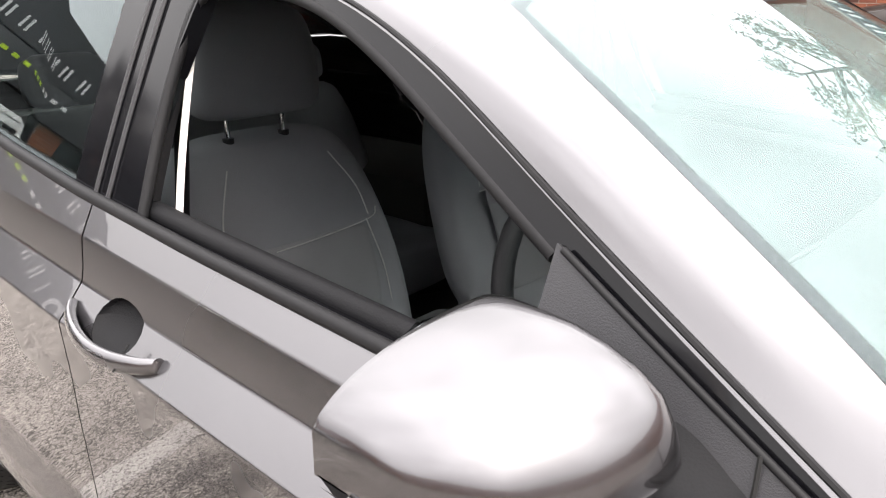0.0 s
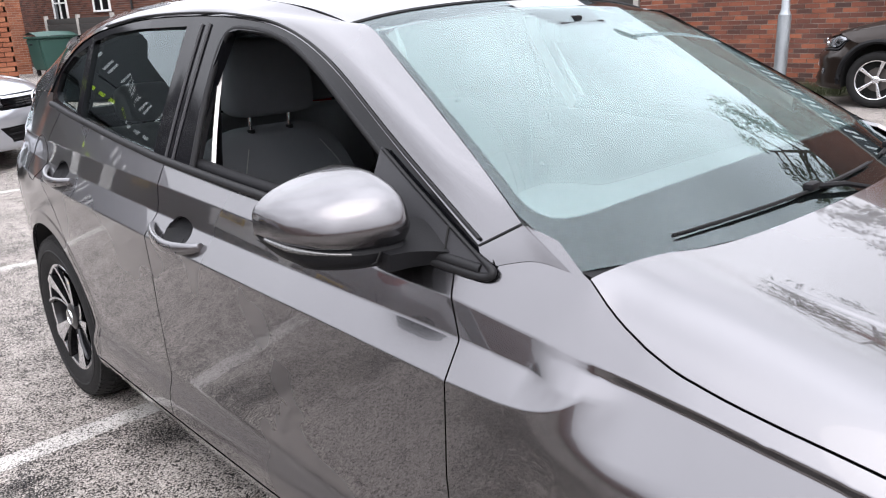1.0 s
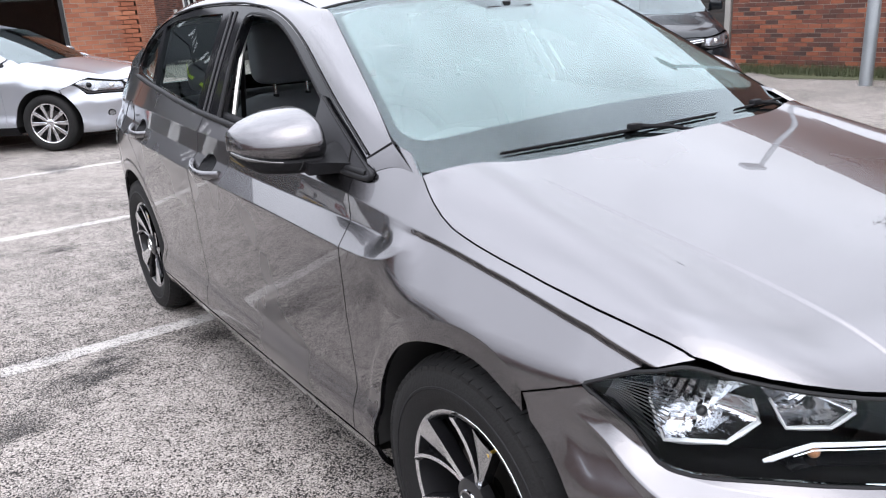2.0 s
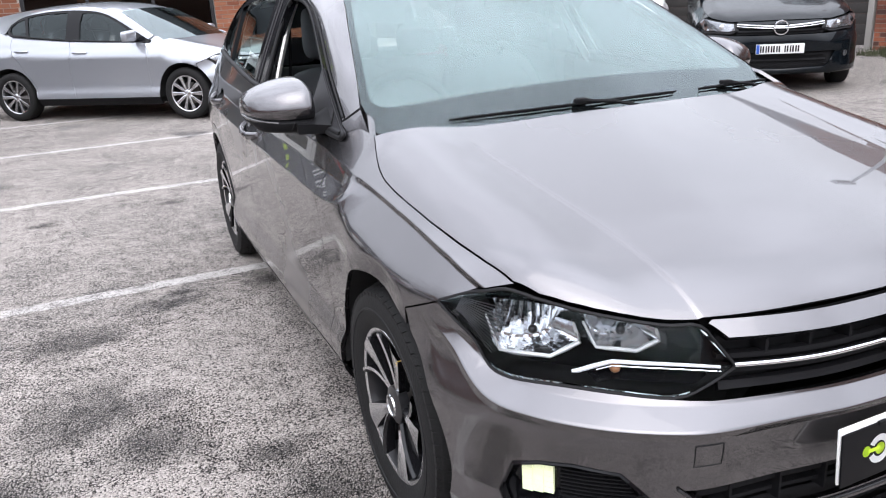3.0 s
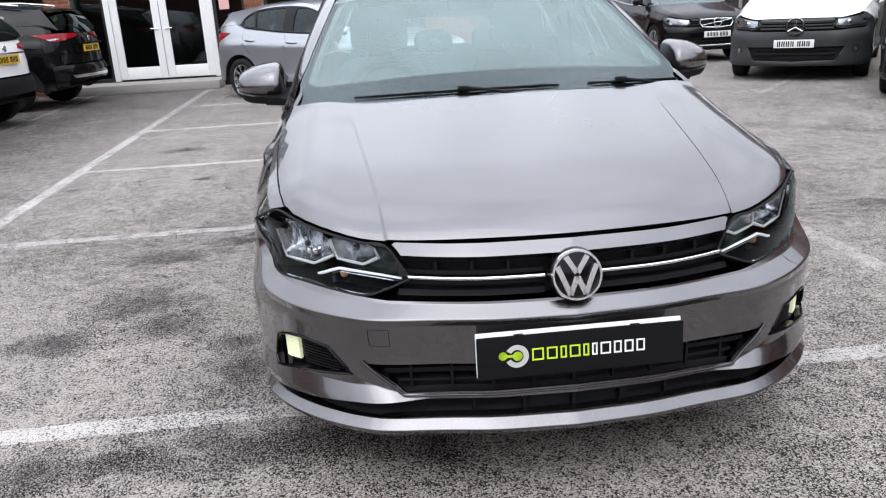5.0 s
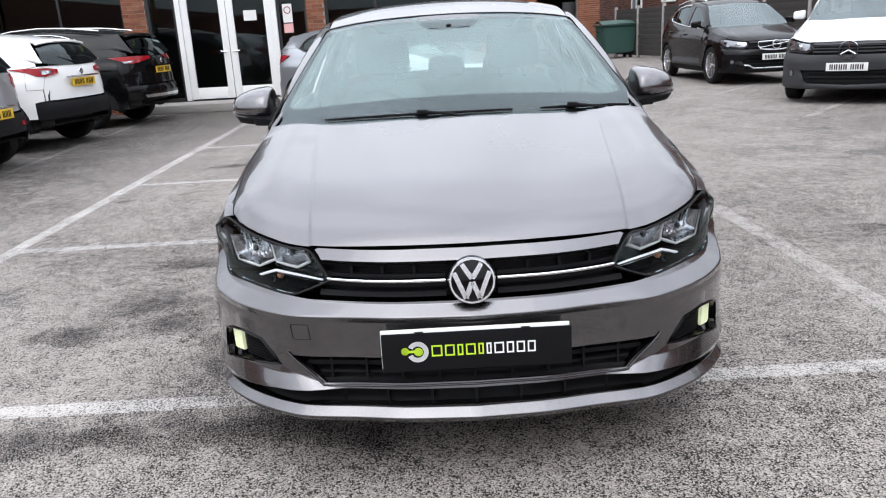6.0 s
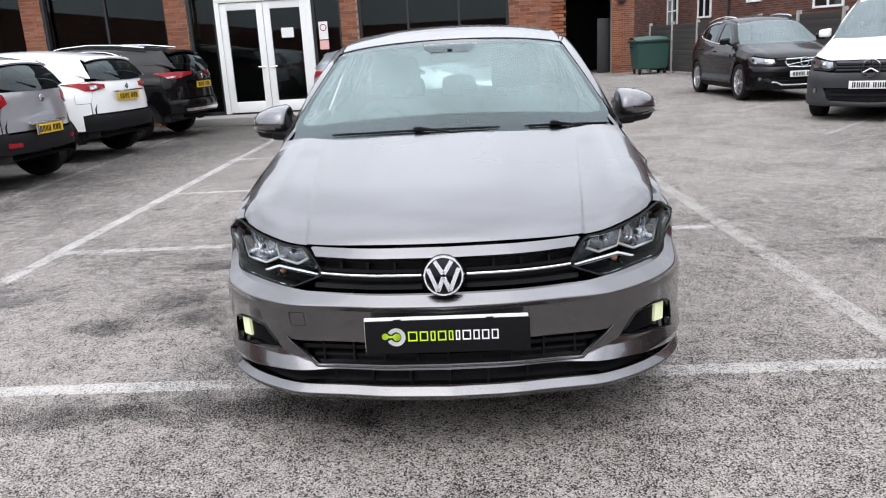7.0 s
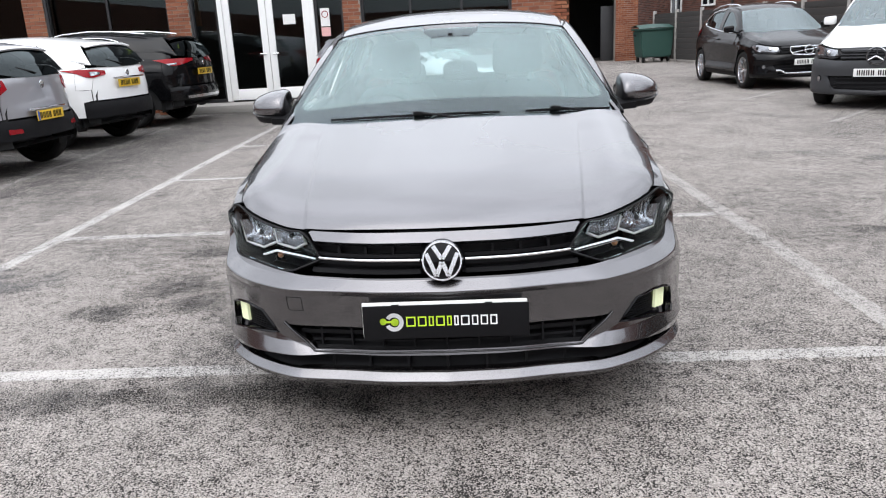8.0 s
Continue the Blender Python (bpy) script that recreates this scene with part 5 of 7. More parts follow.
# dealer plate: a white plate with a black card clipped over it
plate = part("number_plate", box(-0.262, 0.0, -0.056, 0.262, 0.006, 0.060, 0.004), M_PLATE_WHITE, polo, "white plate under a black dealer card with green and white print")
plate.location, plate.rotation_euler = (0, -0.012, 0.452), (radians(-4), 0, 0)
card = part("dealer_card", box(-0.260, -0.006, -0.060, 0.267, -0.001, 0.050, 0.003), M_PLATE_BLACK, plate)
for x_ in (-0.155, 0.140):
    part("clip", box(x_ - 0.012, -0.010, 0.046, x_ + 0.012, -0.004, 0.054, 0.001), M_TRIM, plate)
face = -0.0066
def dot(x, z, r, mat, r2=0.0):
    bm = bmesh.new()
    n_ = 28
    if r2:
        a = [bm.verts.new((x + r * math.cos(t), face, z + r * math.sin(t))) for t in np.linspace(radians(-155), radians(150), n_)]
        b = [bm.verts.new((x + r2 * math.cos(t), face, z + r2 * math.sin(t))) for t in np.linspace(radians(-155), radians(150), n_)]
        for i in range(n_ - 1):
            bm.faces.new((a[i], a[i + 1], b[i + 1], b[i]))
    else:
        bm.faces.new([bm.verts.new((x + r * math.cos(t), face, z + r * math.sin(t))) for t in np.linspace(0, 2 * math.pi, n_)[:-1]])
    bmesh.ops.solidify(bm, geom=bm.faces[:], thickness=0.001)
    return part("printed_mark", bm, mat, card)


dot(-0.160, -0.004, 0.030, M_WHITE_PRINT, 0.0165)
dot(-0.158, -0.004, 0.0125, M_GREEN)
dot(-0.195, -0.001, 0.011, M_GREEN)
part("printed_mark", box(-0.190, face - 0.0005, -0.006, -0.160, face + 0.0005, 0.001), M_GREEN, card)
widths = ((0.034, 1), (0.031, 1), (0.020, 1), (0.031, 1), (0.019, 1), (0.018, 0), (0.031, 0), (0.024, 0), (0.027, 0), (0.026, 0))
x_ = -0.122
for w_, g_ in widths:
    m_ = M_GREEN if g_ else M_WHITE_PRINT
    z0, z1, q = -0.019, 0.013, 0.0042
    w2 = w_ - 0.004
    for a, b, c, d in ((x_, z0, x_ + q, z1), (x_ + w2 - q, z0, x_ + w2, z1), (x_ + q, z1 - q, x_ + w2 - q, z1), (x_ + q, z0, x_ + w2 - q, z0 + q)):
        part("printed_bar", box(a, face - 0.0005, b, c, face + 0.0005, d), m_, card)
    x_ += w_ + 0.0035

# ---- mirrors, wipers, seals ----
for sd in (-1, 1):
    gr = green(sd)
    sail = patch("mirror_sail", green(sd, -0.006), [(1.245, 0.950), (1.256, 0.941), (1.30, 0.942), (1.568, 0.960), (1.568, 1.112), (1.43, 1.043), (1.30, 0.977), (1.252, 0.958)], M_TRIM_GREY, polo, step=0.03, flip=sd, thick=0.02)
    part("sail_joint", tube([np.array(gr(y, z)) + np.array((sd * 0.0085, 0, 0)) for y, z in ((1.355, 1.005), (1.352, 0.975), (1.350, 0.945))], 0.0022, 5), M_SHELL, sail)
    rim_ = crom([(1.56, 1.108), (1.50, 1.078), (1.40, 1.027), (1.31, 0.982), (1.268, 0.962), (1.246, 0.951), (1.252, 0.941), (1.285, 0.939), (1.38, 0.944), (1.50, 0.954)], 60)
    part("sail_seal", tube([np.array(gr(y, z)) + np.array((sd * 0.006, 0, 0)) for y, z in rim_], 0.0075, 8, taper=[0.5 + 0.5 * smooth(22, 34, i) for i in range(60)]), M_RUBBER, sail)
    mirror = part("door_mirror", bmesh.new(), M_POLO, polo, "grey door mirror with a black base")
    st = ((0.996, 1.535, 1.588, 0.999, 1.036), (0.987, 1.492, 1.587, 0.992, 1.050), (0.960, 1.446, 1.583, 0.985, 1.070), (0.914, 1.412, 1.577, 0.980, 1.087), (0.868, 1.395, 1.570, 0.978, 1.096), (0.832, 1.390, 1.565, 0.978, 1.098), (0.814, 1.396, 1.560, 0.979, 1.090), (0.805, 1.412, 1.556, 0.980, 1.078), (0.800, 1.460, 1.552, 0.984, 1.056))
    bm, bm2 = bmesh.new(), bmesh.new()
    rows, low_rows = [], []
    for x, yf, yr, z0, z1 in crom(st, 34):
        h = z1 - z0
        up = crom([(yr, z1 - 0.02 * h), (yr - 0.10 * (yr - yf), z1), (yr - 0.5 * (yr - yf), z1 - 0.045 * h), (yf + 0.13 * (yr - yf), z0 + 0.72 * h), (yf, z0 + 0.34 * h), (yf + 0.002, z0 + 0.19 * h)], 14)
        pr = [tuple(p) for p in up] + [(yf + 0.010, z0 + 0.07 * h), (yf + 0.022, z0), (yr, z0)]
        rows.append([bm.verts.new((sd * x, a, b)) for a, b in pr])
        t = 0.031 * smooth(1.004, 0.95, x) + 0.006
        pr = [(yr - 0.004, z0 + 0.002), (yf + 0.018, z0 + 0.002), (yf + 0.012, z0 - 0.15 * t), (yf + 0.016, z0 - 0.6 * t), (yf + 0.030, z0 - 0.9 * t), (yf + 0.05, z0 - t), (yr - 0.02, z0 - 0.9 * t), (yr - 0.004, z0 + 0.002)]
        low_rows.append([bm2.verts.new((sd * x, a, b)) for a, b in pr])
    for b_, rr in ((bm, rows), (bm2, low_rows)):
        for A, B_ in zip(rr, rr[1:]):
            for i in range(len(A) - 1):
                b_.faces.new((A[i], A[i + 1], B_[i + 1], B_[i]))
        b_.faces.new(rr[0])
        b_.faces.new(rr[-1][::-1])
        bmesh.ops.recalc_face_normals(b_, faces=b_.faces)
    shade(bm, 32)
    bm.to_mesh(mirror.data)
    part("mirror_base", shade(bm2, 40), M_TRIM, mirror)
    part("base_joint", tube([Vector((sd * 0.872, 1.405, 0.976)), Vector((sd * 0.880, 1.408, 0.958)), Vector((sd * 0.884, 1.44, 0.943))], 0.0016, 5), M_SHELL, mirror)
    ind = [(sd * x, y, z) for x, y, z in crom([(0.998, 1.55, 0.998), (0.988, 1.505, 0.990), (0.972, 1.475, 0.985), (0.945, 1.446, 0.980), (0.915, 1.427, 0.976)], 20)]
    part("mirror_indicator", tube(ind, 0.0050, 8, taper=[0.6 + 0.5 * math.sin(math.pi * min(1, i / 14)) for i in range(20)]), material("clear_indicator", (0.14, 0.14, 0.14), 0.1, 0.6, 0.6, 60, 300), mirror)
    arm = loft([[(sd * 0.868, 1.385, 0.972), (sd * 0.868, 1.44, 0.975), (sd * 0.868, 1.51, 0.972)], [(sd * 0.82, 1.378, 0.968), (sd * 0.82, 1.44, 0.982), (sd * 0.82, 1.50, 0.972)], [(sd * 0.785, 1.350, 0.965), (sd * 0.780, 1.43, 0.995), (sd * 0.785, 1.50, 0.980)], [(sd * 0.762, 1.320, 0.962), (sd * 0.748, 1.42, 1.022), (sd * 0.758, 1.51, 0.995)]], 12, 14)
    part("mirror_arm", solid(arm, 0.03), M_TRIM, mirror)
    glassy = [(sd * x, 1.566 + 0.1 * (x - 0.78), z - 0.008) for x, z in ((0.980, 1.012), (0.90, 0.992), (0.80, 0.995), (0.787, 1.04), (0.83, 1.095), (0.90, 1.098), (0.975, 1.055))]
    bm = bmesh.new()
    bm.faces.new([bm.verts.new(p) for p in glassy])
    bmesh.ops.solidify(bm, geom=bm.faces[:], thickness=0.004)
    part("mirror_glass", bm, M_MIRROR, mirror)
for px, x0, hx in ((-0.52, 0.22, -0.13), (0.33, 0.70, 0.46)):
    low_y = lambda x: 1.008 + 0.235 * x * x
    pts = [(x, low_y(x)) for x in np.linspace(px, x0, 16)]
    w_ = part("wiper", tube([(x, y, screen(x, y) + 0.009) for x, y in pts], 0.0036, 6, taper=[0.5 + 0.5 * math.sin(math.pi * min(1, max(0, i / 15))) ** 0.5 for i in range(16)]), M_TRIM, polo)
    part("wiper_blade", tube([(x, y + 0.008, screen(x, y + 0.004) + 0.004) for x, y in pts], 0.0026, 5), M_RUBBER, w_)
    part("wiper_pivot", box(hx - 0.022, low_y(hx) - 0.008, screen(hx, low_y(hx)) + 0.008, hx + 0.022, low_y(hx) + 0.012, screen(hx, low_y(hx)) + 0.024, 0.006), M_TRIM, w_)
    part("wiper_arm", tube([(hx, low_y(hx), screen(hx, low_y(hx)) + 0.016), (hx + 0.10, low_y(hx + 0.10) - 0.020, screen(hx + 0.10, low_y(hx + 0.10)) + 0.006), (hx + 0.20, low_y(hx + 0.2) - 0.045, screen(hx + 0.2, low_y(hx + 0.2)) - 0.018)], 0.0058, 6), M_TRIM, w_)
patch("scuttle", lambda x, y: (x, y, 0.945 - 0.02 * x * x + 0.2 * (y - 0.99)), [(x, 0.945 + 0.235 * x * x) for x in np.linspace(-0.715, 0.715, 24)] + [(x, 1.0 + 0.30 * x * x) for x in np.linspace(0.715, -0.715, 24)], M_TRIM, polo, step=0.06)

# fuel flap and mast
fl = [(3.40 + 0.085 * math.cos(a) * (1 + 0.1 * math.cos(2 * a)), 0.915 + 0.075 * math.sin(a)) for a in np.linspace(0, 2 * math.pi, 26)]
part("fuel_flap_joint", tube([body(-s_of_y(y), z, 0.0004) for y, z in fl[:-1]], 0.0014, 5, closed=True), M_RUBBER, polo)

# ---- cabin ----
def cushion(name, secs, mat, parent, n=18, power=0.55, label=""):
    """A padded form: rounded sections (x, y, z, half-width, half-depth, tilt) from one end to the other."""
    rings = []
    for x, y, z, hw, hd, tilt in secs:
        r = []
        for a in np.linspace(0, 2 * math.pi, n + 1)[:-1]:
            c, s_ = math.cos(a), math.sin(a)
            u, v = hw * math.copysign(abs(c) ** power, c), hd * math.copysign(abs(s_) ** power, s_)
            r.append(Vector((x + u, y + v * math.cos(tilt), z + v * math.sin(tilt))))
        rings.append(r)
    cols = [crom([r[i] for r in rings], 4 * len(rings)) for i in range(n)]
    bm = bmesh.new()
    vs = [[bm.verts.new(p) for p in c] for c in cols]
    m_ = len(cols[0])
    for i in range(n):
        for j in range(m_ - 1):
            bm.faces.new((vs[i][j], vs[(i + 1) % n][j], vs[(i + 1) % n][j + 1], vs[i][j + 1]))
    bm.faces.new([vs[i][0] for i in range(n)])
    bm.faces.new([vs[i][-1] for i in range(n)])
    bmesh.ops.recalc_face_normals(bm, faces=bm.faces)
    return part(name, shade(bm, 50), mat, parent, label)


def front_seat(x):
    seat = part("front_seat", bmesh.new(), M_FABRIC, polo, "dark grey fabric front seat with stitched panels")
    bmx = box(x - 0.2, 2.0, 0.22, x + 0.2, 2.45, 0.40, 0.03)
    bmx.to_mesh(seat.data)
    cushion("seat_cushion", [(x, 1.90, 0.46, 0.10, 0.03, 1.2), (x, 1.93, 0.48, 0.25, 0.06, 1.3), (x, 2.12, 0.49, 0.27, 0.07, 1.45), (x, 2.36, 0.48, 0.26, 0.07, 1.5), (x, 2.46, 0.47, 0.2, 0.05, 1.5)], M_FABRIC, seat)
    back = cushion("backrest", [(x, 2.37, 0.49, 0.25, 0.05, 0.3), (x, 2.40, 0.58, 0.278, 0.078, 0.3), (x, 2.45, 0.74, 0.282, 0.078, 0.3), (x, 2.505, 0.89, 0.262, 0.066, 0.3), (x, 2.545, 0.995, 0.215, 0.05, 0.3), (x, 2.555, 1.026, 0.14, 0.03, 0.3)], M_FABRIC, seat)
    cushion("seat_insert", [(x, 2.322, 0.56, 0.14, 0.012, 0.3), (x, 2.352, 0.69, 0.162, 0.016, 0.3), (x, 2.389, 0.80, 0.168, 0.014, 0.3), (x, 2.402, 0.828, 0.162, 0.006, 0.3)], M_FABRIC_MID, back)
    for pts in ([(x - 0.178, 2.408, 0.817), (x, 2.391, 0.828), (x + 0.184, 2.408, 0.834), (x + 0.232, 2.438, 0.845)], [(x + 0.178, 2.410, 0.834), (x + 0.200, 2.376, 0.72), (x + 0.205, 2.345, 0.58)], [(x + 0.232, 2.448, 0.845), (x + 0.266, 2.406, 0.70), (x + 0.272, 2.376, 0.55)], [(x - 0.178, 2.408, 0.83), (x - 0.165, 2.432, 0.90), (x - 0.125, 2.468, 0.985)], [(x + 0.182, 2.408, 0.845), (x + 0.168, 2.432, 0.91), (x + 0.125, 2.468, 0.985)]):
        part("stitching", tube(crom(pts, 20), 0.0016, 4), M_STITCH, back)
    rest = cushion("headrest", [(x, 2.55, 1.075, 0.11, 0.03, 0.2), (x, 2.545, 1.095, 0.150, 0.05, 0.2), (x, 2.55, 1.185, 0.152, 0.055, 0.2), (x, 2.57, 1.268, 0.138, 0.048, 0.2), (x, 2.58, 1.292, 0.09, 0.025, 0.2)], M_FABRIC, seat)
    for d in (-0.068, 0.068):
        part("headrest_post", tube([(x + d, 2.545, 1.015), (x + d, 2.55, 1.09)], 0.006, 8), M_CHROME, rest)
        part("post_collar", tube([(x + d, 2.544, 1.012), (x + d, 2.545, 1.030)], 0.012, 8), M_TRIM, rest)


for x_ in (-0.375, 0.375):
    front_seat(x_)
bench = cushion("rear_bench", [(0, 2.80, 0.42, 0.60, 0.05, 1.4), (0, 2.86, 0.45, 0.64, 0.07, 1.45), (0, 3.15, 0.46, 0.64, 0.07, 1.5), (0, 3.30, 0.45, 0.6, 0.05, 1.5)], M_FABRIC, polo, 24)
cushion("bench_back", [(0, 3.27, 0.46, 0.58, 0.05, 0.3), (0, 3.30, 0.60, 0.63, 0.07, 0.3), (0, 3.36, 0.80, 0.62, 0.07, 0.3), (0, 3.42, 0.95, 0.58, 0.05, 0.3), (0, 3.43, 0.975, 0.5, 0.02, 0.3)], M_FABRIC_MID, bench, 24)
for x_ in (-0.38, 0, 0.38):
    cushion("rear_headrest", [(x_, 3.42, 1.0, 0.10, 0.03, 0.2), (x_, 3.42, 1.02, 0.125, 0.045, 0.2), (x_, 3.43, 1.10, 0.12, 0.045, 0.2), (x_, 3.44, 1.13, 0.08, 0.02, 0.2)], M_FABRIC, bench)
dash = [[(x, 1.12 + 0.25 * x * x, 0.945) for x in np.linspace(-0.70, 0.70, 9)], [(x, 1.30 + 0.12 * x * x, 0.955 + 0.02 * math.exp(-((x + 0.37) / 0.16) ** 2)) for x in np.linspace(-0.70, 0.70, 9)], [(x, 1.50, 0.93 + 0.05 * math.exp(-((x + 0.37) / 0.16) ** 2)) for x in np.linspace(-0.72, 0.72, 9)], [(x, 1.58, 0.86) for x in np.linspace(-0.72, 0.72, 9)], [(x, 1.56, 0.65) for x in np.linspace(-0.72, 0.72, 9)]]
dashboard = part("dashboard", loft(dash, 40, 20), M_DASH, polo)
for x_ in (-0.60, 0.62):
    part("air_vent", lathe([(0.0, 0.001), (0.002, 0.038), (-0.012, 0.045), (-0.02, 0.04)], 24, "y"), M_TRIM, dashboard).location = (x_, 1.575, 0.85)
part("centre_screen", box(-0.09, 1.545, 0.80, 0.12, 1.565, 0.91, 0.006), M_BLACK_GLOSS, dashboard)
part("centre_console", box(-0.10, 1.60, 0.30, 0.10, 2.45, 0.52, 0.03), M_DASH, polo)
sw = part("steering_wheel", tube([(0.183 * math.cos(a), 0, 0.183 * math.sin(a)) for a in np.linspace(0, 2 * math.pi, 41)[:-1]], 0.0155, 10, closed=True), M_TRIM, polo)
sw.location, sw.rotation_euler = (-0.37, 1.74, 0.875), (radians(-24), 0, 0)
part("wheel_boss", lathe([(-0.03, 0.001), (-0.025, 0.05), (0.0, 0.075), (0.03, 0.06)], 24, "y"), M_DASH, sw).rotation_euler = (0, 0, math.pi)
for a in (0, 180, 270):
    part("wheel_spoke", tube([(0.05 * math.cos(radians(a)), 0, 0.05 * math.sin(radians(a))), (0.18 * math.cos(radians(a)), 0, 0.18 * math.sin(radians(a)))], 0.016, 8), M_DASH, sw)
part("column_stalk", tube([(-0.48, 1.70, 0.90), (-0.58, 1.71, 0.91)], 0.008, 8), M_TRIM, dashboard)
part("column_shroud", tube([(-0.37, 1.52, 0.82), (-0.37, 1.77, 0.87)], 0.055, 12), M_DASH, dashboard)
part("cabin_floor", box(-0.72, 1.1, 0.20, 0.72, 3.7, 0.25), material("dark_carpet", (0.02, 0.02, 0.021), 0.95, 0, 0.3, 40, 800, 0.4), polo)
patch("headlining", lambda x, y: (x, y, roof(x, y) - 0.032), [(-0.55, 1.88), (0.55, 1.88), (0.54, 2.9), (0.46, 3.70), (-0.46, 3.70), (-0.54, 2.9)], M_CREAM, polo, step=0.12, thick=0)
part("boot_trim", box(-0.56, 3.45, 0.30, 0.56, 3.88, 0.93, 0.02), M_TRIM, polo)
for sd in (-1, 1):
    gi = green(sd, 0.05)
    for y0, y1, nm in ((1.36, 2.33, "front_door_trim"), (2.42, 3.06, "rear_door_trim")):
        card_ = loft([[(sd * 0.72, y, 0.28) for y in np.linspace(y0, y1, 6)], [(sd * 0.70, y, 0.62) for y in np.linspace(y0, y1, 6)], [(sd * 0.735, y, 0.80) for y in np.linspace(y0, y1, 6)], [(sd * 0.735, y, belt(y) - 0.03) for y in np.linspace(y0, y1, 6)], [(sd * 0.755, y, belt(y) - 0.004) for y in np.linspace(y0, y1, 6)], [(sd * 0.775, y, belt(y) - 0.006) for y in np.linspace(y0, y1, 6)]], 16, 20)
        part(nm, card_, M_DASH, polo)
    # lining of the pillars, pale above the waist
    for pts, w_ in (([(2.205, 0.985), (2.243, 1.08), (2.282, 1.19), (2.300, 1.26), (2.296, 1.325)], 0.022), ([(3.10, 1.08), (3.14, 1.2), (3.12, 1.30)], 0.05)):
        a = [np.array(green(sd, 0.035)(y, z)) for y, z in pts]
        b = [np.array(green(sd, 0.055)(y + w_ * 1.6, z)) for y, z in pts]
        part("pillar_trim", solid(loft([a, [(p + q) / 2 for p, q in zip(a, b)], b], 12, 6), 0.01), M_CREAM, polo)
    a = [(sd * (x - 0.035), y + 0.03, screen(x, y) - 0.02) for x, y in ((0.690, 1.345), (0.648, 1.50), (0.607, 1.65), (0.577, 1.765))]
    b = [np.array(green(sd, 0.03)(y, z)) for y, z in ((1.40, 1.02), (1.62, 1.135), (1.80, 1.235), (1.95, 1.29))]
    part("screen_pillar_trim", loft([a, [(np.array(p) + q) / 2 - np.array((sd * 0.02, 0, 0)) for p, q in zip(a, b)], b], 12, 6), M_CREAM, polo)
    part("seat_belt", solid(loft([[(sd * 0.62, 2.36, 1.22), (sd * 0.66, 2.36, 0.8), (sd * 0.67, 2.36, 0.4)], [(sd * 0.62, 2.405, 1.22), (sd * 0.66, 2.405, 0.8), (sd * 0.67, 2.405, 0.4)]], 10, 3), 0.002), M_RUBBER, polo)
    part("belt_buckle", box(sd * 0.64 - 0.012, 2.37, 0.62, sd * 0.64 + 0.012, 2.40, 0.70, 0.004), M_CHROME, polo)
    part("window_channel", tube([np.array(green(sd, 0.012)(y, z)) for y, z in crom([(2.262, 1.0), (2.282, 1.2), (2.262, 1.315), (2.15, 1.325), (2.0, 1.30), (1.86, 1.245), (1.70, 1.162), (1.575, 1.095)], 40)], 0.009, 8), M_RUBBER, polo)
part("mirror_inside", box(-0.10, 1.64, 1.262, 0.10, 1.66, 1.312, 0.012), M_TRIM, polo)
part("mirror_mount", box(-0.012, 1.655, 1.285, 0.012, 1.70, 1.325, 0.004), M_TRIM, polo)

for sd in (-1, 1):
    # door frame edges on the black centre pillar
    for y0, y1 in ((2.356, 2.349), (2.396, 2.390)):
        part("pillar_strip", tube([np.array(green(sd, 0.002)(y0 + (y1 - y0) * t, 1.012 + 0.33 * t)) for t in np.linspace(0, 1, 12)], 0.0045, 6), M_TRIM_GREY, polo)


# ---- ground and painted bays ----
def sheet(name, pts, z, mat, label, category="ground"):
    bm = bmesh.new()
    bm.faces.new([bm.verts.new((x, y, z)) for x, y in pts])
    return tagged(part(name, bm, mat, None), label, category, kind="structure")


sheet("ground", [(-400, -400), (400, -400), (400, 400), (-400, 400)], 0, M_ASPHALT, "worn grey asphalt of a car park with damp stains")


def line(x0, y0, x1, y1, w, mat, label="worn white painted bay line on asphalt"):
    d = Vector((x1 - x0, y1 - y0, 0))
    n = Vector((-d.y, d.x, 0)).normalized() * w / 2
    k = max(2, int(d.length / 0.035))
    bm = bmesh.new()
    rows = []
    for i in range(k + 1):
        p = Vector((x0, y0, 0.0016)) + d * i / k
        a, b = random.uniform(-0.10, 0.08), random.uniform(-0.10, 0.08)
        rows.append((bm.verts.new(p + n * (1 + a)), bm.verts.new(p - n * (1 + b))))
    for a, b in zip(rows, rows[1:]):
        bm.faces.new((a[1], b[1], b[0], a[0]))
    bm.normal_update()
    if bm.faces[:][0].normal.z < 0:
        bmesh.ops.reverse_faces(bm, faces=bm.faces[:])
    return tagged(part("bay_line", bm, mat, None), label, "road marking", "bay lines", "structure")


for y_ in (0.63, 3.04, 5.38, 7.87, 10.33, 12.85):
    line(-2.885 - 0.0302 * y_, y_, 1.86 - 0.028 * y_ if y_ < 6 else 1.85, y_ + 0.02, 0.10, M_LINE)
line(-2.85, -3.0, -3.34, 13.3, 0.11, M_LINE)
line(1.97, -1.5, 1.76, 6.5, 0.11, M_LINE_FAINT)
line(1.99, 0.68, 5.5, 0.86, 0.10, M_LINE_FAINT)
line(-4.75, 2.0, -5.55, 14.4, 0.10, M_LINE_FAINT)
for y_ in (5.2, 7.75, 10.35, 12.9):
    line(-4.94 - 0.065 * (y_ - 2), y_, -9.6, y_ + 1.0, 0.09, M_LINE_FAINT)
for y_ in (4.6, 8.0, 11.4):
    line(4.6, y_ - 0.3, 8.6, y_ + 4.2, 0.09, M_LINE_FAINT)


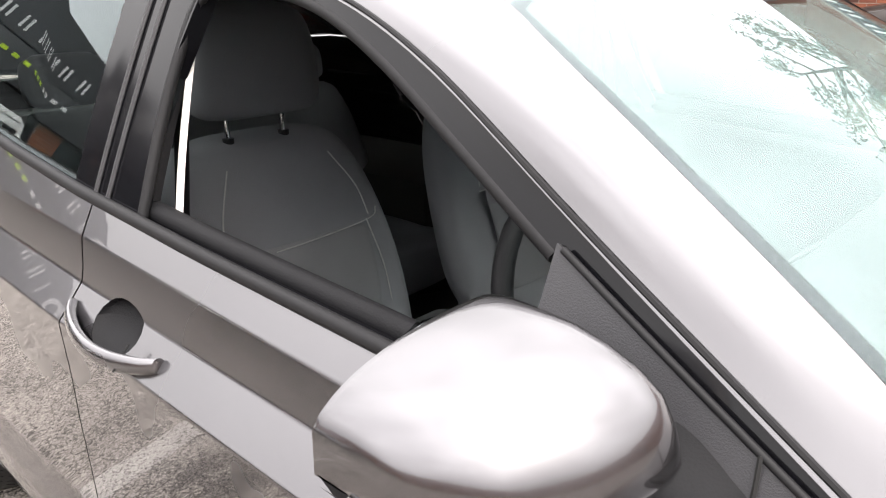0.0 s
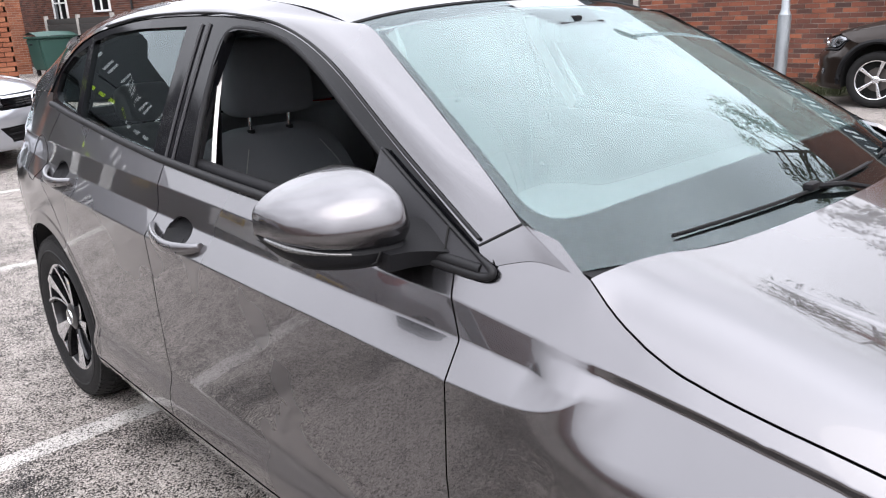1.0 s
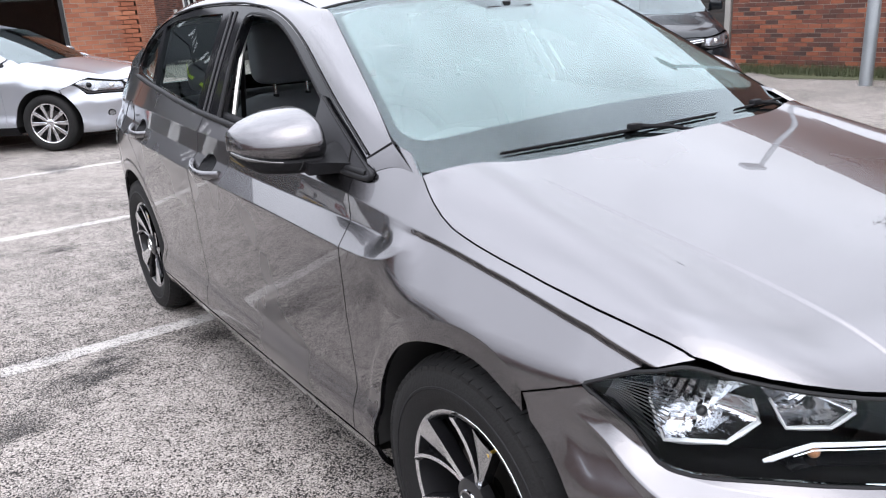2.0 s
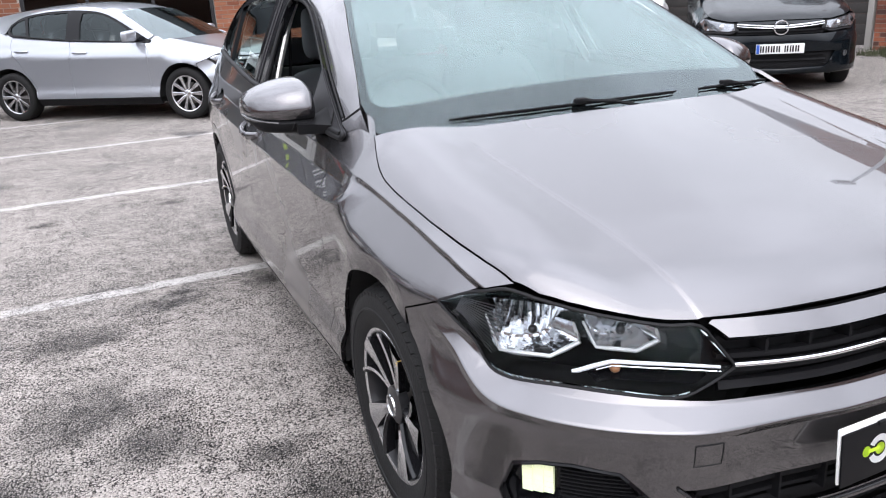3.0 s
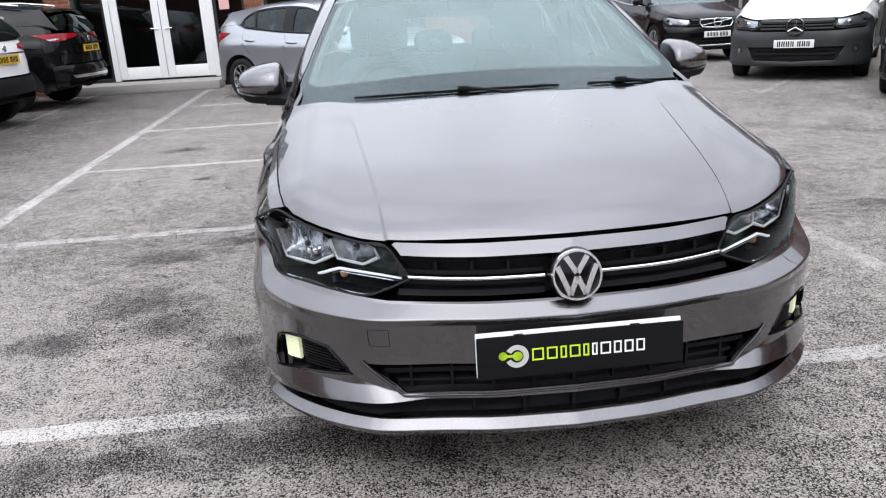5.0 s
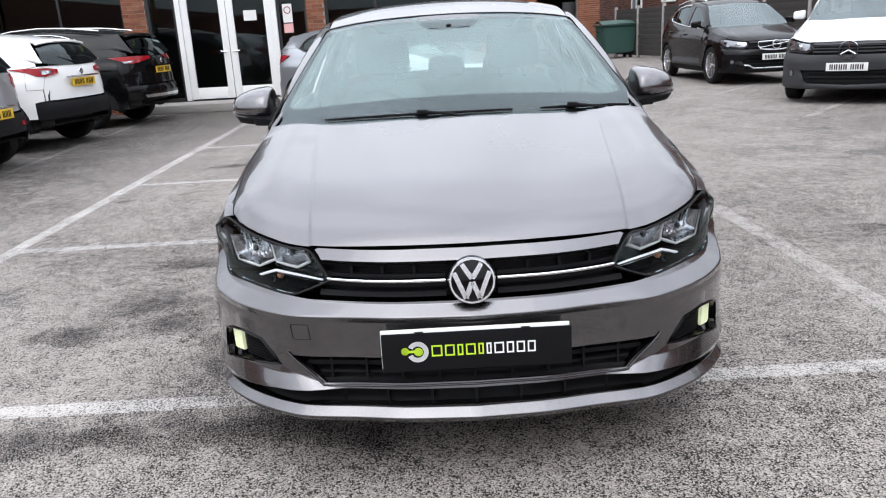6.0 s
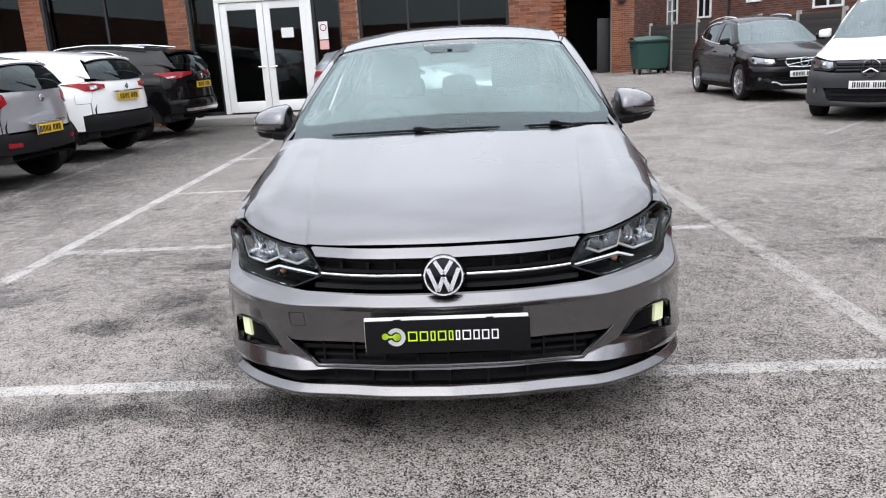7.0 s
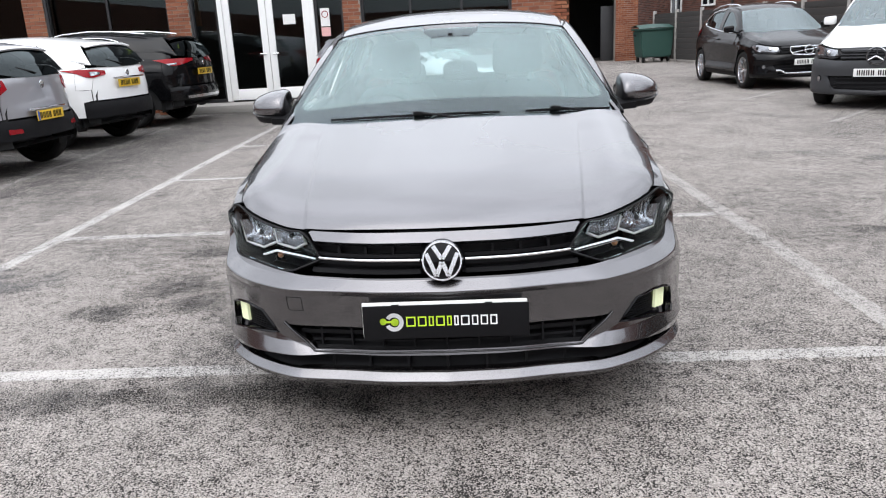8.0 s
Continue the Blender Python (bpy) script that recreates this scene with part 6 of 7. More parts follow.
def patch_stain(x, y, rx, ry, seed, mat, label):
    """An oil or damp blot with a ragged edge, a film on the asphalt."""
    rnd = random.Random(seed)
    bm = bmesh.new()
    n_ = 30
    vs = []
    for k in range(n_):
        a = 2 * math.pi * k / n_
        r = 1 + 0.25 * math.sin(3 * a + seed) + 0.16 * math.sin(7 * a + 2 * seed) + rnd.uniform(-0.12, 0.12)
        vs.append(bm.verts.new((x + rx * r * math.cos(a), y + ry * r * math.sin(a), 0.0032)))
    bm.faces.new(vs)
    bm.normal_update()
    if bm.faces[:][0].normal.z < 0:
        bmesh.ops.reverse_faces(bm, faces=bm.faces[:])
    return tagged(part("oil_stain", bm, mat, None), label, "stain", "oil stains", "structure")


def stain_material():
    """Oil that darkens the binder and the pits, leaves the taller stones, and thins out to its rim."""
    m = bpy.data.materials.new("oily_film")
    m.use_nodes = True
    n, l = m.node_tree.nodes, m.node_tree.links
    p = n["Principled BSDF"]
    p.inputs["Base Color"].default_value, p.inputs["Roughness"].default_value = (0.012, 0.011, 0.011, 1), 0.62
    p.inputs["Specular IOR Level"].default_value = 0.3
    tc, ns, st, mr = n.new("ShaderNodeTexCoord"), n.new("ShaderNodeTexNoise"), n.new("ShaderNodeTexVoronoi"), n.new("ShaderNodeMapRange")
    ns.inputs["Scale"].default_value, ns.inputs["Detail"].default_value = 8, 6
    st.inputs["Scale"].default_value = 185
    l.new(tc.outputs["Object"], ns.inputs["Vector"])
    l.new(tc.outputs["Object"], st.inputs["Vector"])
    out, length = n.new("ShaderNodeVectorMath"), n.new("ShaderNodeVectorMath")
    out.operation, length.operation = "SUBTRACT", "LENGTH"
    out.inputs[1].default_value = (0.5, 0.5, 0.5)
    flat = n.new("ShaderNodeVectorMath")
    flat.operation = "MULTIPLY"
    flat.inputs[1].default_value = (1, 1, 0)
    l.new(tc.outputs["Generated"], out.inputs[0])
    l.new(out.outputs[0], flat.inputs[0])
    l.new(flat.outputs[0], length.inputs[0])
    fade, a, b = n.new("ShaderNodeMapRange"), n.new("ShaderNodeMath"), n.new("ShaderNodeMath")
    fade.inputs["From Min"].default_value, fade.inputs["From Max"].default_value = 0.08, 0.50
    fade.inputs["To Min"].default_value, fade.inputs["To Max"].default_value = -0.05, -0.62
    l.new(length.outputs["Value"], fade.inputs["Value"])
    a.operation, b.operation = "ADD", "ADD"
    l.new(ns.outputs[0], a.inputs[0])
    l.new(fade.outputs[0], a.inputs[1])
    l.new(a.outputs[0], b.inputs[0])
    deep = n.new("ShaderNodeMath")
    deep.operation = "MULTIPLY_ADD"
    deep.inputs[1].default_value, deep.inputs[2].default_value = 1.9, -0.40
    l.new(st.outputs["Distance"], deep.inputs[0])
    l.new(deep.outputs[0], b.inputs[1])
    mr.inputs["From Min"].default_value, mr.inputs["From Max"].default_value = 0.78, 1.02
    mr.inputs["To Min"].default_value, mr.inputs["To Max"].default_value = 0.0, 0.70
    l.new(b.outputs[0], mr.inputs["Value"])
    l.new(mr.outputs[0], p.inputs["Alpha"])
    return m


M_STAIN = stain_material()
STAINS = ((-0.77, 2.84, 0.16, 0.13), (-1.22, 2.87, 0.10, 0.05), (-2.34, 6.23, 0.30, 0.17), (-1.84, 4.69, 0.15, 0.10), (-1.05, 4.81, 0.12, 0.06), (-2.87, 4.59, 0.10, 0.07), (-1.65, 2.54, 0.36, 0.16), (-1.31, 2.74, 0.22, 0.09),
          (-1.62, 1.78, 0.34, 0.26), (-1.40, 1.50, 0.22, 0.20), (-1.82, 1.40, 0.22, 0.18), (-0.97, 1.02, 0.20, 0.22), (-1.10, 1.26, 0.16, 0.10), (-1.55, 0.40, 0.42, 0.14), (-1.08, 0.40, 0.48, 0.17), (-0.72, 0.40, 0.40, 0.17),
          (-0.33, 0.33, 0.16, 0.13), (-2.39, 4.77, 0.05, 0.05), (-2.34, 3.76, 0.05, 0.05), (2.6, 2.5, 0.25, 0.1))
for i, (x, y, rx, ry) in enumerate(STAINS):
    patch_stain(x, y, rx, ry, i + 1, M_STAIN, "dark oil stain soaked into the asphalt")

# ---- buildings ----
M_BRICK = brick_material("red_brick", ((0.20, 0.062, 0.030), (0.28, 0.095, 0.046), (0.34, 0.138, 0.072)))
M_BRICK_DARK = brick_material("sooty_brick", ((0.075, 0.032, 0.023), (0.13, 0.050, 0.033), (0.185, 0.078, 0.052)))
M_MORTAR = material("mortar", (0.30, 0.27, 0.24), 0.9, 0, 0.2, 20, 200, 0.3)
M_BRICK_OLD = brick_material("old_mixed_brick", ((0.060, 0.030, 0.024), (0.17, 0.055, 0.034), (0.33, 0.105, 0.052)))
M_MORTAR_OLD = material("pale_old_mortar", (0.27, 0.24, 0.21), 0.9, 0, 0.35, 30, 60, 0.3)
M_MORTAR_DARK = material("dark_mortar", (0.16, 0.145, 0.13), 0.9, 0, 0.2, 20, 200, 0.3)
M_UPVC = material("white_door_frame", (0.78, 0.78, 0.77), 0.35, 0, 0.05, 10, 200)
M_FASCIA = material("charcoal_cladding", (0.035, 0.037, 0.042), 0.45, 0, 0.12, 8, 150, 0.05)
M_FRAME = material("dark_window_frame", (0.02, 0.02, 0.022), 0.4, 0, 0.1)
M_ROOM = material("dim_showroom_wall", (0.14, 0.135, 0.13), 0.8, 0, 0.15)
M_CONCRETE = material("concrete", (0.30, 0.285, 0.265), 0.85, 0, 0.18, 12, 120, 0.4)
M_SHOP_GLASS = glass("shop_glass", (0.40, 0.43, 0.43), 0.0, 1.55)
M_SLATE = material("roof_slate", (0.06, 0.06, 0.068), 0.7, 0, 0.2, 10, 60, 0.3)
M_FENCE = material("weathered_fence_wood", (0.034, 0.031, 0.029), 0.88, 0, 0.6, 14, 70, 0.6)


def bricks(name, origin, along, w, z0, z1, mat, mortar, parent, depth=0.10):
    """A face of stretcher-bond bricks, each a block of its own proud of the mortar; along: unit direction of the wall, outward to its right."""
    a = Vector((along[0], along[1], 0)).normalized()
    out = Vector((a.y, -a.x, 0))
    o = Vector((origin[0], origin[1], 0))
    V, F = [], []
    L, Hh, j = 0.215, 0.065, 0.010
    rows = int((z1 - z0) / (Hh + j))
    for r in range(rows):
        z = z0 + r * (Hh + j)
        u = -(L + j) * (0.5 if r % 2 else 0.0)
        while u < w:
            u0, u1 = max(0, u), min(w, u + L)
            if u1 - u0 > 0.03:
                k = len(V)
                d = random.uniform(0.004, 0.011)
                b0, b1 = o + a * u0, o + a * u1
                for b in (b0, b1):
                    for zz in (z + random.uniform(0, 0.002), z + Hh - random.uniform(0, 0.002)):
                        V.append(tuple(b + Vector((0, 0, zz))))
                        V.append(tuple(b + out * d + Vector((0, 0, zz))))
                F += [(k + 1, k + 5, k + 7, k + 3), (k, k + 1, k + 3, k + 2), (k + 4, k + 6, k + 7, k + 5), (k + 2, k + 3, k + 7, k + 6), (k, k + 4, k + 5, k + 1)]
            u += L + j
    me = bpy.data.meshes.new(name)
    me.from_pydata(V, [], F)
    ob = part(name, me, mat, parent)
    tagged(ob, kind="stuff")
    p0, p1 = o, o + a * w
    bm = bmesh.new()
    q0, q1 = p0 - out * depth, p1 - out * depth
    vs = [bm.verts.new((p.x, p.y, z)) for z in (z0, z1) for p in (p0, p1, q1, q0)]
    for f in ((0, 1, 5, 4), (1, 2, 6, 5), (2, 3, 7, 6), (3, 0, 4, 7), (4, 5, 6, 7), (3, 2, 1, 0)):
        bm.faces.new([vs[i] for i in f])
    bmesh.ops.recalc_face_normals(bm, faces=bm.faces)
    part("mortar_bed", bm, mortar, parent)
    return ob


FY = 14.0
shop = thing("showroom_building", "red brick car showroom with charcoal fascia and white glazed doors", "building", (0, 0, 0))
for x0, x1 in ((-12.0, -11.0), (-9.40, -8.95), (-6.32, -5.86), (-2.63, -2.27), (0.85, 2.0)):
    bricks("brick_pier", (x0, FY), (1, 0), x1 - x0, 0.0, 2.95, M_BRICK, M_MORTAR, shop, 0.35)
for x0, x1 in ((-8.95, -6.32), (-2.27, 0.85), (-11.0, -9.40)):
    bricks("brick_plinth", (x0, FY + 0.02), (1, 0), x1 - x0, 0.0, 0.45, M_BRICK, M_MORTAR, shop, 0.3)
bricks("brick_return", (2.0, FY), (0, 1), 8.0, 0.0, 2.95, M_BRICK, M_MORTAR, shop, 0.3)


def window(x0, x1, z0, z1, bars, parent, y=FY + 0.10, mat=M_FRAME, t=0.06):
    w = part("shop_window", box(x0, y, z0, x0 + t, y + 0.08, z1), mat, parent)
    part("window_frame", box(x1 - t, y, z0, x1, y + 0.08, z1), mat, w)
    part("window_head", box(x0 + t, y + 0.002, z1 - t, x1 - t, y + 0.078, z1), mat, w)
    part("window_sill", box(x0 + t, y - 0.03, z0, x1 - t, y + 0.078, z0 + t), mat, w)
    xs = [x0 + t] + [x0 + (x1 - x0) * b for b in bars] + [x1 - t]
    for b in xs[1:-1]:
        part("mullion", box(b - 0.025, y + 0.004, z0 + t, b + 0.025, y + 0.076, z1 - t), mat, w)
    for a, b in zip(xs, xs[1:]):
        bm = bmesh.new()
        bm.faces.new([bm.verts.new(p) for p in ((a, y + 0.04, z0 + t), (b, y + 0.04, z0 + t), (b, y + 0.04, z1 - t), (a, y + 0.04, z1 - t))])
        part("pane", bm, M_SHOP_GLASS, w)
    return w


window(-8.95, -6.32, 0.45, 2.95, (0.5,), shop)
window(-11.0, -9.40, 0.45, 2.95, (), shop)
window(-2.27, 0.85, 0.45, 2.95, (0.33, 0.67), shop)
window(-5.86, -5.28, 0.17, 2.95, (), shop)
window(-3.25, -2.63, 0.17, 2.95, (), shop)
doors = part("door_frame", box(-5.28, FY + 0.04, 0.17, -5.18, FY + 0.16, 2.46, 0.006), M_UPVC, shop, "white double entrance doors with large dark panes")
part("door_frame_post", box(-3.35, FY + 0.04, 0.17, -3.25, FY + 0.16, 2.46, 0.006), M_UPVC, doors)
part("door_head", box(-5.28, FY + 0.038, 2.46, -3.25, FY + 0.162, 2.56, 0.006), M_UPVC, doors)
part("transom_panel", box(-5.28, FY + 0.05, 2.562, -3.25, FY + 0.15, 2.95), M_FRAME, doors)
for x0, x1, hx in ((-5.178, -4.272, -4.33), (-4.262, -3.352, -4.20)):
    leaf = part("door_leaf", box(x0, FY + 0.07, 0.19, x0 + 0.14, FY + 0.13, 2.45, 0.008), M_UPVC, doors)
    part("leaf_stile", box(x1 - 0.14, FY + 0.07, 0.19, x1, FY + 0.13, 2.45, 0.008), M_UPVC, leaf)
    part("leaf_rail", box(x0 + 0.14, FY + 0.072, 0.19, x1 - 0.14, FY + 0.128, 0.42, 0.008), M_UPVC, leaf)
    part("leaf_rail", box(x0 + 0.14, FY + 0.072, 2.30, x1 - 0.14, FY + 0.128, 2.45, 0.008), M_UPVC, leaf)
    bm = bmesh.new()
    bm.faces.new([bm.verts.new(p) for p in ((x0 + 0.13, FY + 0.10, 0.42), (x1 - 0.13, FY + 0.10, 0.42), (x1 - 0.13, FY + 0.10, 2.30), (x0 + 0.13, FY + 0.10, 2.30))])
    part("door_pane", bm, M_SHOP_GLASS, leaf)
    part("door_handle", tube([(hx, FY + 0.05, 1.12), (hx + (0.14 if hx > -4.27 else -0.14), FY + 0.05, 1.13)], 0.014, 8), M_CHROME, leaf)
part("paper_notice", box(-3.92, FY + 0.085, 1.70, -3.66, FY + 0.09, 1.90), M_PLATE_WHITE, doors)
for z0, z1, m_ in ((1.62, 1.98, M_PLATE_WHITE), (1.42, 1.60, material("pink_notice", (0.75, 0.42, 0.40), 0.6))):
    part("wall_notice", box(-3.12, FY + 0.06, z0, -2.93, FY + 0.066, z1), m_, shop)
part("notice_ring", lathe([(0.0, 0.055), (-0.004, 0.055), (-0.004, 0.07), (0.0, 0.07)], 24, "y"), M_RED, shop).location = (-3.025, FY + 0.058, 1.86)
step_ = tagged(part("entrance_step", box(-5.9, 13.15, 0, -3.15, 14.02, 0.16, 0.02), M_CONCRETE, None), "weathered concrete entrance step before the white doors", "step", kind="structure")
bricks("step_edge", (-6.6, 13.55), (1, 0), 0.7, 0, 0.15, M_BRICK, M_MORTAR, shop, 0.45)
# charcoal fascia with a low gable above the doors, and its sign as plain bars
part("fascia", box(-12.0, FY - 0.12, 2.96, 2.05, FY + 0.3, 3.75, 0.01), M_FASCIA, shop)
part("fascia_gable", slab([(-7.4, 3.752), (-1.6, 3.752), (-2.3, 4.5), (-4.4, 5.2), (-6.6, 4.5)], lambda u, v, h: (u, FY + 0.1 - h, v), 0.25), M_FASCIA, shop)
sx = -6.3
for i, w_ in enumerate((0.34, 0.32, 0.22, 0.32, 0.24, 0.22, 0.32, 0.28, 0.3, 0.3)):
    for a, b, c, d in ((sx, 3.90, sx + 0.035, 4.18), (sx + w_ - 0.05, 3.90, sx + w_ - 0.015, 4.18)):
        part("sign_bar", box(a, FY - 0.175, b, c, FY - 0.152, d), M_WHITE_PRINT, shop)
    sx += w_ + 0.05
sx = -6.0
for i in range(11):
    part("sign_bar", box(sx, FY - 0.15, 3.40, sx + 0.10, FY - 0.122, 3.48), M_GREEN if i > 3 else M_WHITE_PRINT, shop)
    sx += 0.26 if i in (3, 6) else 0.2
part("sign_ring", lathe([(0, 0.12), (-0.02, 0.12), (-0.02, 0.20), (0, 0.20)], 28, "y"), M_WHITE_PRINT, shop).location = (-6.75, FY - 0.155, 4.04)
part("roof_slab", box(-12.0, FY + 0.1, 3.2, 2.02, 24.0, 3.4), M_FASCIA, shop)
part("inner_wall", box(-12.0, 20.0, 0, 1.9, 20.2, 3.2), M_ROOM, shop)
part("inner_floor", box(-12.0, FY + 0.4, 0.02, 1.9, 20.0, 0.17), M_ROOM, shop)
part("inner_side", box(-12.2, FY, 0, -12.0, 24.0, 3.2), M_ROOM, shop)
for x_, z0 in ((-8.3, 0.9), (-7.2, 0.9), (-6.95, 1.8), (-1.4, 1.0)):
    part("inner_board", box(x_, 15.6, z0, x_ + 0.75, 15.66, z0 + 0.8), material("dim_brown_board", (0.30, 0.15, 0.08), 0.6, 0, 0.2), shop)
part("fire_bottle", tube([(-2.85, FY + 0.4, 0.75), (-2.85, FY + 0.4, 1.15)], 0.08, 14), M_RED, shop)
for x_ in (-9.18, -6.09):
    part("downpipe", tube([(x_ + 0.3, FY - 0.03, 0.1), (x_ + 0.3, FY - 0.03, 2.95)], 0.035, 10), M_FRAME, shop)

# workshop at the end of the yard, with a dark open bay
yard = thing("workshop_building", "old brick workshop with a dark open garage bay", "building", (0, 0, 0))
bricks("brick_pier", (5.46, 28.5), (1, 0), 0.85, 0, 4.2, M_BRICK, M_MORTAR, yard, 0.4)
bricks("brick_pier", (1.4, 28.5), (1, 0), 2.2, 0, 4.2, M_BRICK_DARK, M_MORTAR_DARK, yard, 0.4)
bricks("brick_lintel", (3.6, 28.52), (1, 0), 1.86, 3.1, 4.2, M_BRICK, M_MORTAR, yard, 0.4)
part("bay_inside", box(3.0, 33.0, 0, 6.2, 33.2, 4.2), M_SHELL, yard)
part("bay_inside", box(3.2, 28.95, 0, 3.4, 33.0, 4.2), M_SHELL, yard)
part("bay_inside", box(5.8, 28.95, 0, 6.0, 33.0, 4.2), M_SHELL, yard)
part("bay_ceiling", box(3.0, 28.95, 4.2, 6.3, 33.2, 4.35), M_SHELL, yard)
part("folded_shutter", box(5.0, 29.2, 0.0, 5.5, 29.3, 2.1, 0.02), material("grey_steel_shutter", (0.05, 0.05, 0.052), 0.5, 0.4, 0.2), yard)
part("security_lamp", box(5.65, 28.30, 2.65, 5.95, 28.45, 2.85, 0.02), M_FRAME, yard)

# fence with concrete posts between the yard and the houses
fence = thing("timber_fence", "weathered dark timber fence with concrete posts", "fence", (0, 0, 0))
fa, fb = Vector((6.75, 27.6, 0)), Vector((11.0, 8.5, 0))
fd = (fb - fa).normalized()
fn = Vector((-fd.y, fd.x, 0))
if fn.x > 0:
    fn = -fn
n_post = 11
span = (fb - fa).length / n_post
post_me, slat_me = None, None
for i in range(n_post + 1):
    p = fa + fd * span * i
    po = part("post", box(-0.05, -0.05, 0, 0.05, 0.05, 1.78, 0.008), M_CONCRETE, fence) if not post_me else new("post", post_me)
    if post_me:
        po.parent = fence
    post_me = po.data
    po.location, po.rotation_euler = p, (0, 0, math.atan2(fd.y, fd.x))
    if i < n_post:
        for k in range(9):
            c = fa + fd * span * (i + 0.5)
            sl = part("slat", box(-span / 2 + 0.055, -0.012, 0, span / 2 - 0.055, 0.012, 0.175, 0.003), M_FENCE, fence) if not slat_me else new("slat", slat_me)
            if slat_me:
                sl.parent = fence
            slat_me = sl.data
            sl.location = (c.x + fn.x * 0.012 * (k % 2), c.y + fn.y * 0.012 * (k % 2), 0.08 + 0.178 * k)
            sl.rotation_euler = (radians(4), 0, math.atan2(fd.y, fd.x))

# brick boundary building on the east side, with its sign board as plain bars
wall = thing("boundary_wall", "tall weathered red brick wall along the car park", "wall", (0, 0, 0))
bricks("brick_face", (11.0, 8.4), (0, -1), 11.0, 0.0, 3.0, M_BRICK_OLD, M_MORTAR_OLD, wall, 0.3)
part("rear_wall_body", box(11.02, -30, 0, 11.4, -2.6, 3.0), M_BRICK_DARK, wall)
part("wall_coping", box(10.93, -30, 3.001, 11.45, 8.42, 3.10, 0.015), M_CONCRETE, wall)
part("upper_wall", box(11.05, -30, 3.10, 11.40, 8.40, 5.15), M_BRICK_DARK, wall)
sg = part("sign_board", box(10.90, -1.5, 2.2, 10.96, 6.5, 2.96, 0.005), M_FASCIA, wall)
sy = 0.4
for i in range(10):
    w_ = 0.36
    for a, b, c, d in ((sy, 2.40, sy + 0.07, 2.80), (sy + w_ - 0.08, 2.40, sy + w_ - 0.01, 2.80)):
        part("sign_bar", box(10.88, a, b, 10.899, c, d), M_WHITE_PRINT, sg)
    sy += 0.46
verge = sheet("verge", [(9.9, 4.4), (11.0, 4.4), (11.0, 8.3), (9.5, 6.5)], 0.006, material("mossy_soil", (0.06, 0.065, 0.03), 0.95, 0, 0.4, 12, 90, 0.6), "thin strip of soil and grass below the brick wall")
rnd = random.Random(5)
V, F = [], []
for i in range(3500):
    x, y = rnd.uniform(9.95, 10.95), rnd.uniform(4.5, 8.0)
    h, a, w_ = rnd.uniform(0.04, 0.16), rnd.uniform(0, 6.28), rnd.uniform(0.004, 0.008)
    k = len(V)
    V += [(x - w_ * math.cos(a), y - w_ * math.sin(a), 0.005), (x + w_ * math.cos(a), y + w_ * math.sin(a), 0.005), (x + rnd.uniform(-0.05, 0.05), y + rnd.uniform(-0.05, 0.05), h)]
    F.append((k, k + 1, k + 2))
me = bpy.data.meshes.new("grass")
me.from_pydata(V, [], F)
tagged(part("grass", me, material("grass_blades", (0.045, 0.055, 0.020), 0.7, 0, 0.4, 10, 60), None), "short uneven grass along the foot of the wall", "grass", kind="stuff")
post = thing("lamp_post", "galvanised grey steel lamp post at the car park's edge", "lamp post", (9.15, 5.0, 0))
M_GALV = material("galvanised_steel", (0.38, 0.41, 0.43), 0.45, 0.7, 0.15, 20, 80)
part("post_base", tube([(0, 0, 0), (0, 0, 1.15)], 0.085, 16), M_GALV, post)
part("post_shaft", tube([(0, 0, 1.15), (0, 0, 1.22), (0, 0, 5.6)], 0.055, 14, taper=(1.4, 1.0, 0.8)), M_GALV, post)
part("lamp_head", box(-0.55, -0.1, 5.55, 0.06, 0.1, 5.68, 0.03), M_GALV, post)

# terraced houses behind the fence
house = thing("terraced_house", "dark brick terraced houses with white-framed windows", "house", (0, 0, 0))
ha = Vector((6.9, 36.4, 0))
hd = Vector((0.30, -0.954, 0)).normalized()
bricks("brick_wall", (ha.x, ha.y), (hd.x, hd.y), 29.6, 0.0, 5.4, M_BRICK_DARK, M_MORTAR_DARK, house, 0.4)
ho = Vector((hd.y, -hd.x, 0))
turn = math.degrees(math.atan2(hd.y, hd.x))
for u, z0, w_, h_ in ((5.3, 1.6, 0.8, 1.2), (7.6, 1.9, 0.9, 1.3), (10.6, 2.3, 0.8, 1.1), (14.2, 1.9, 1.3, 1.4), (17.8, 2.1, 1.3, 1.5), (21.4, 2.1, 1.3, 1.5), (25.1, 2.1, 1.3, 1.5)):
    c = ha + hd * u + ho * 0.02
    win = part("window", box(-w_ / 2, -0.05, 0, w_ / 2, 0.03, 0.07, 0.004), M_UPVC, house)
    win.location, win.rotation_euler = (c.x, c.y, z0), (0, 0, radians(turn))
    part("window_top", box(-w_ / 2, -0.04, h_ - 0.07, w_ / 2, 0.03, h_), M_UPVC, win)
    for x_ in (-w_ / 2, -0.035, w_ / 2 - 0.07):
        part("window_post", box(x_, -0.038, 0.07, x_ + 0.07, 0.03, h_ - 0.07), M_UPVC, win)
    part("window_bar", box(-w_ / 2 + 0.07, -0.036, h_ * 0.55, w_ / 2 - 0.07, 0.03, h_ * 0.55 + 0.05), M_UPVC, win)
    part("window_pane", box(-w_ / 2 + 0.05, -0.01, 0.05, w_ / 2 - 0.05, 0.0, h_ - 0.05), M_FRIT, win)
for u in (9.2, 16.0, 23.1):
    c = ha + hd * u + ho * 0.08
    part("downpipe", tube([(c.x, c.y, 0.2), (c.x, c.y, 5.2)], 0.04, 8), M_FRAME, house)
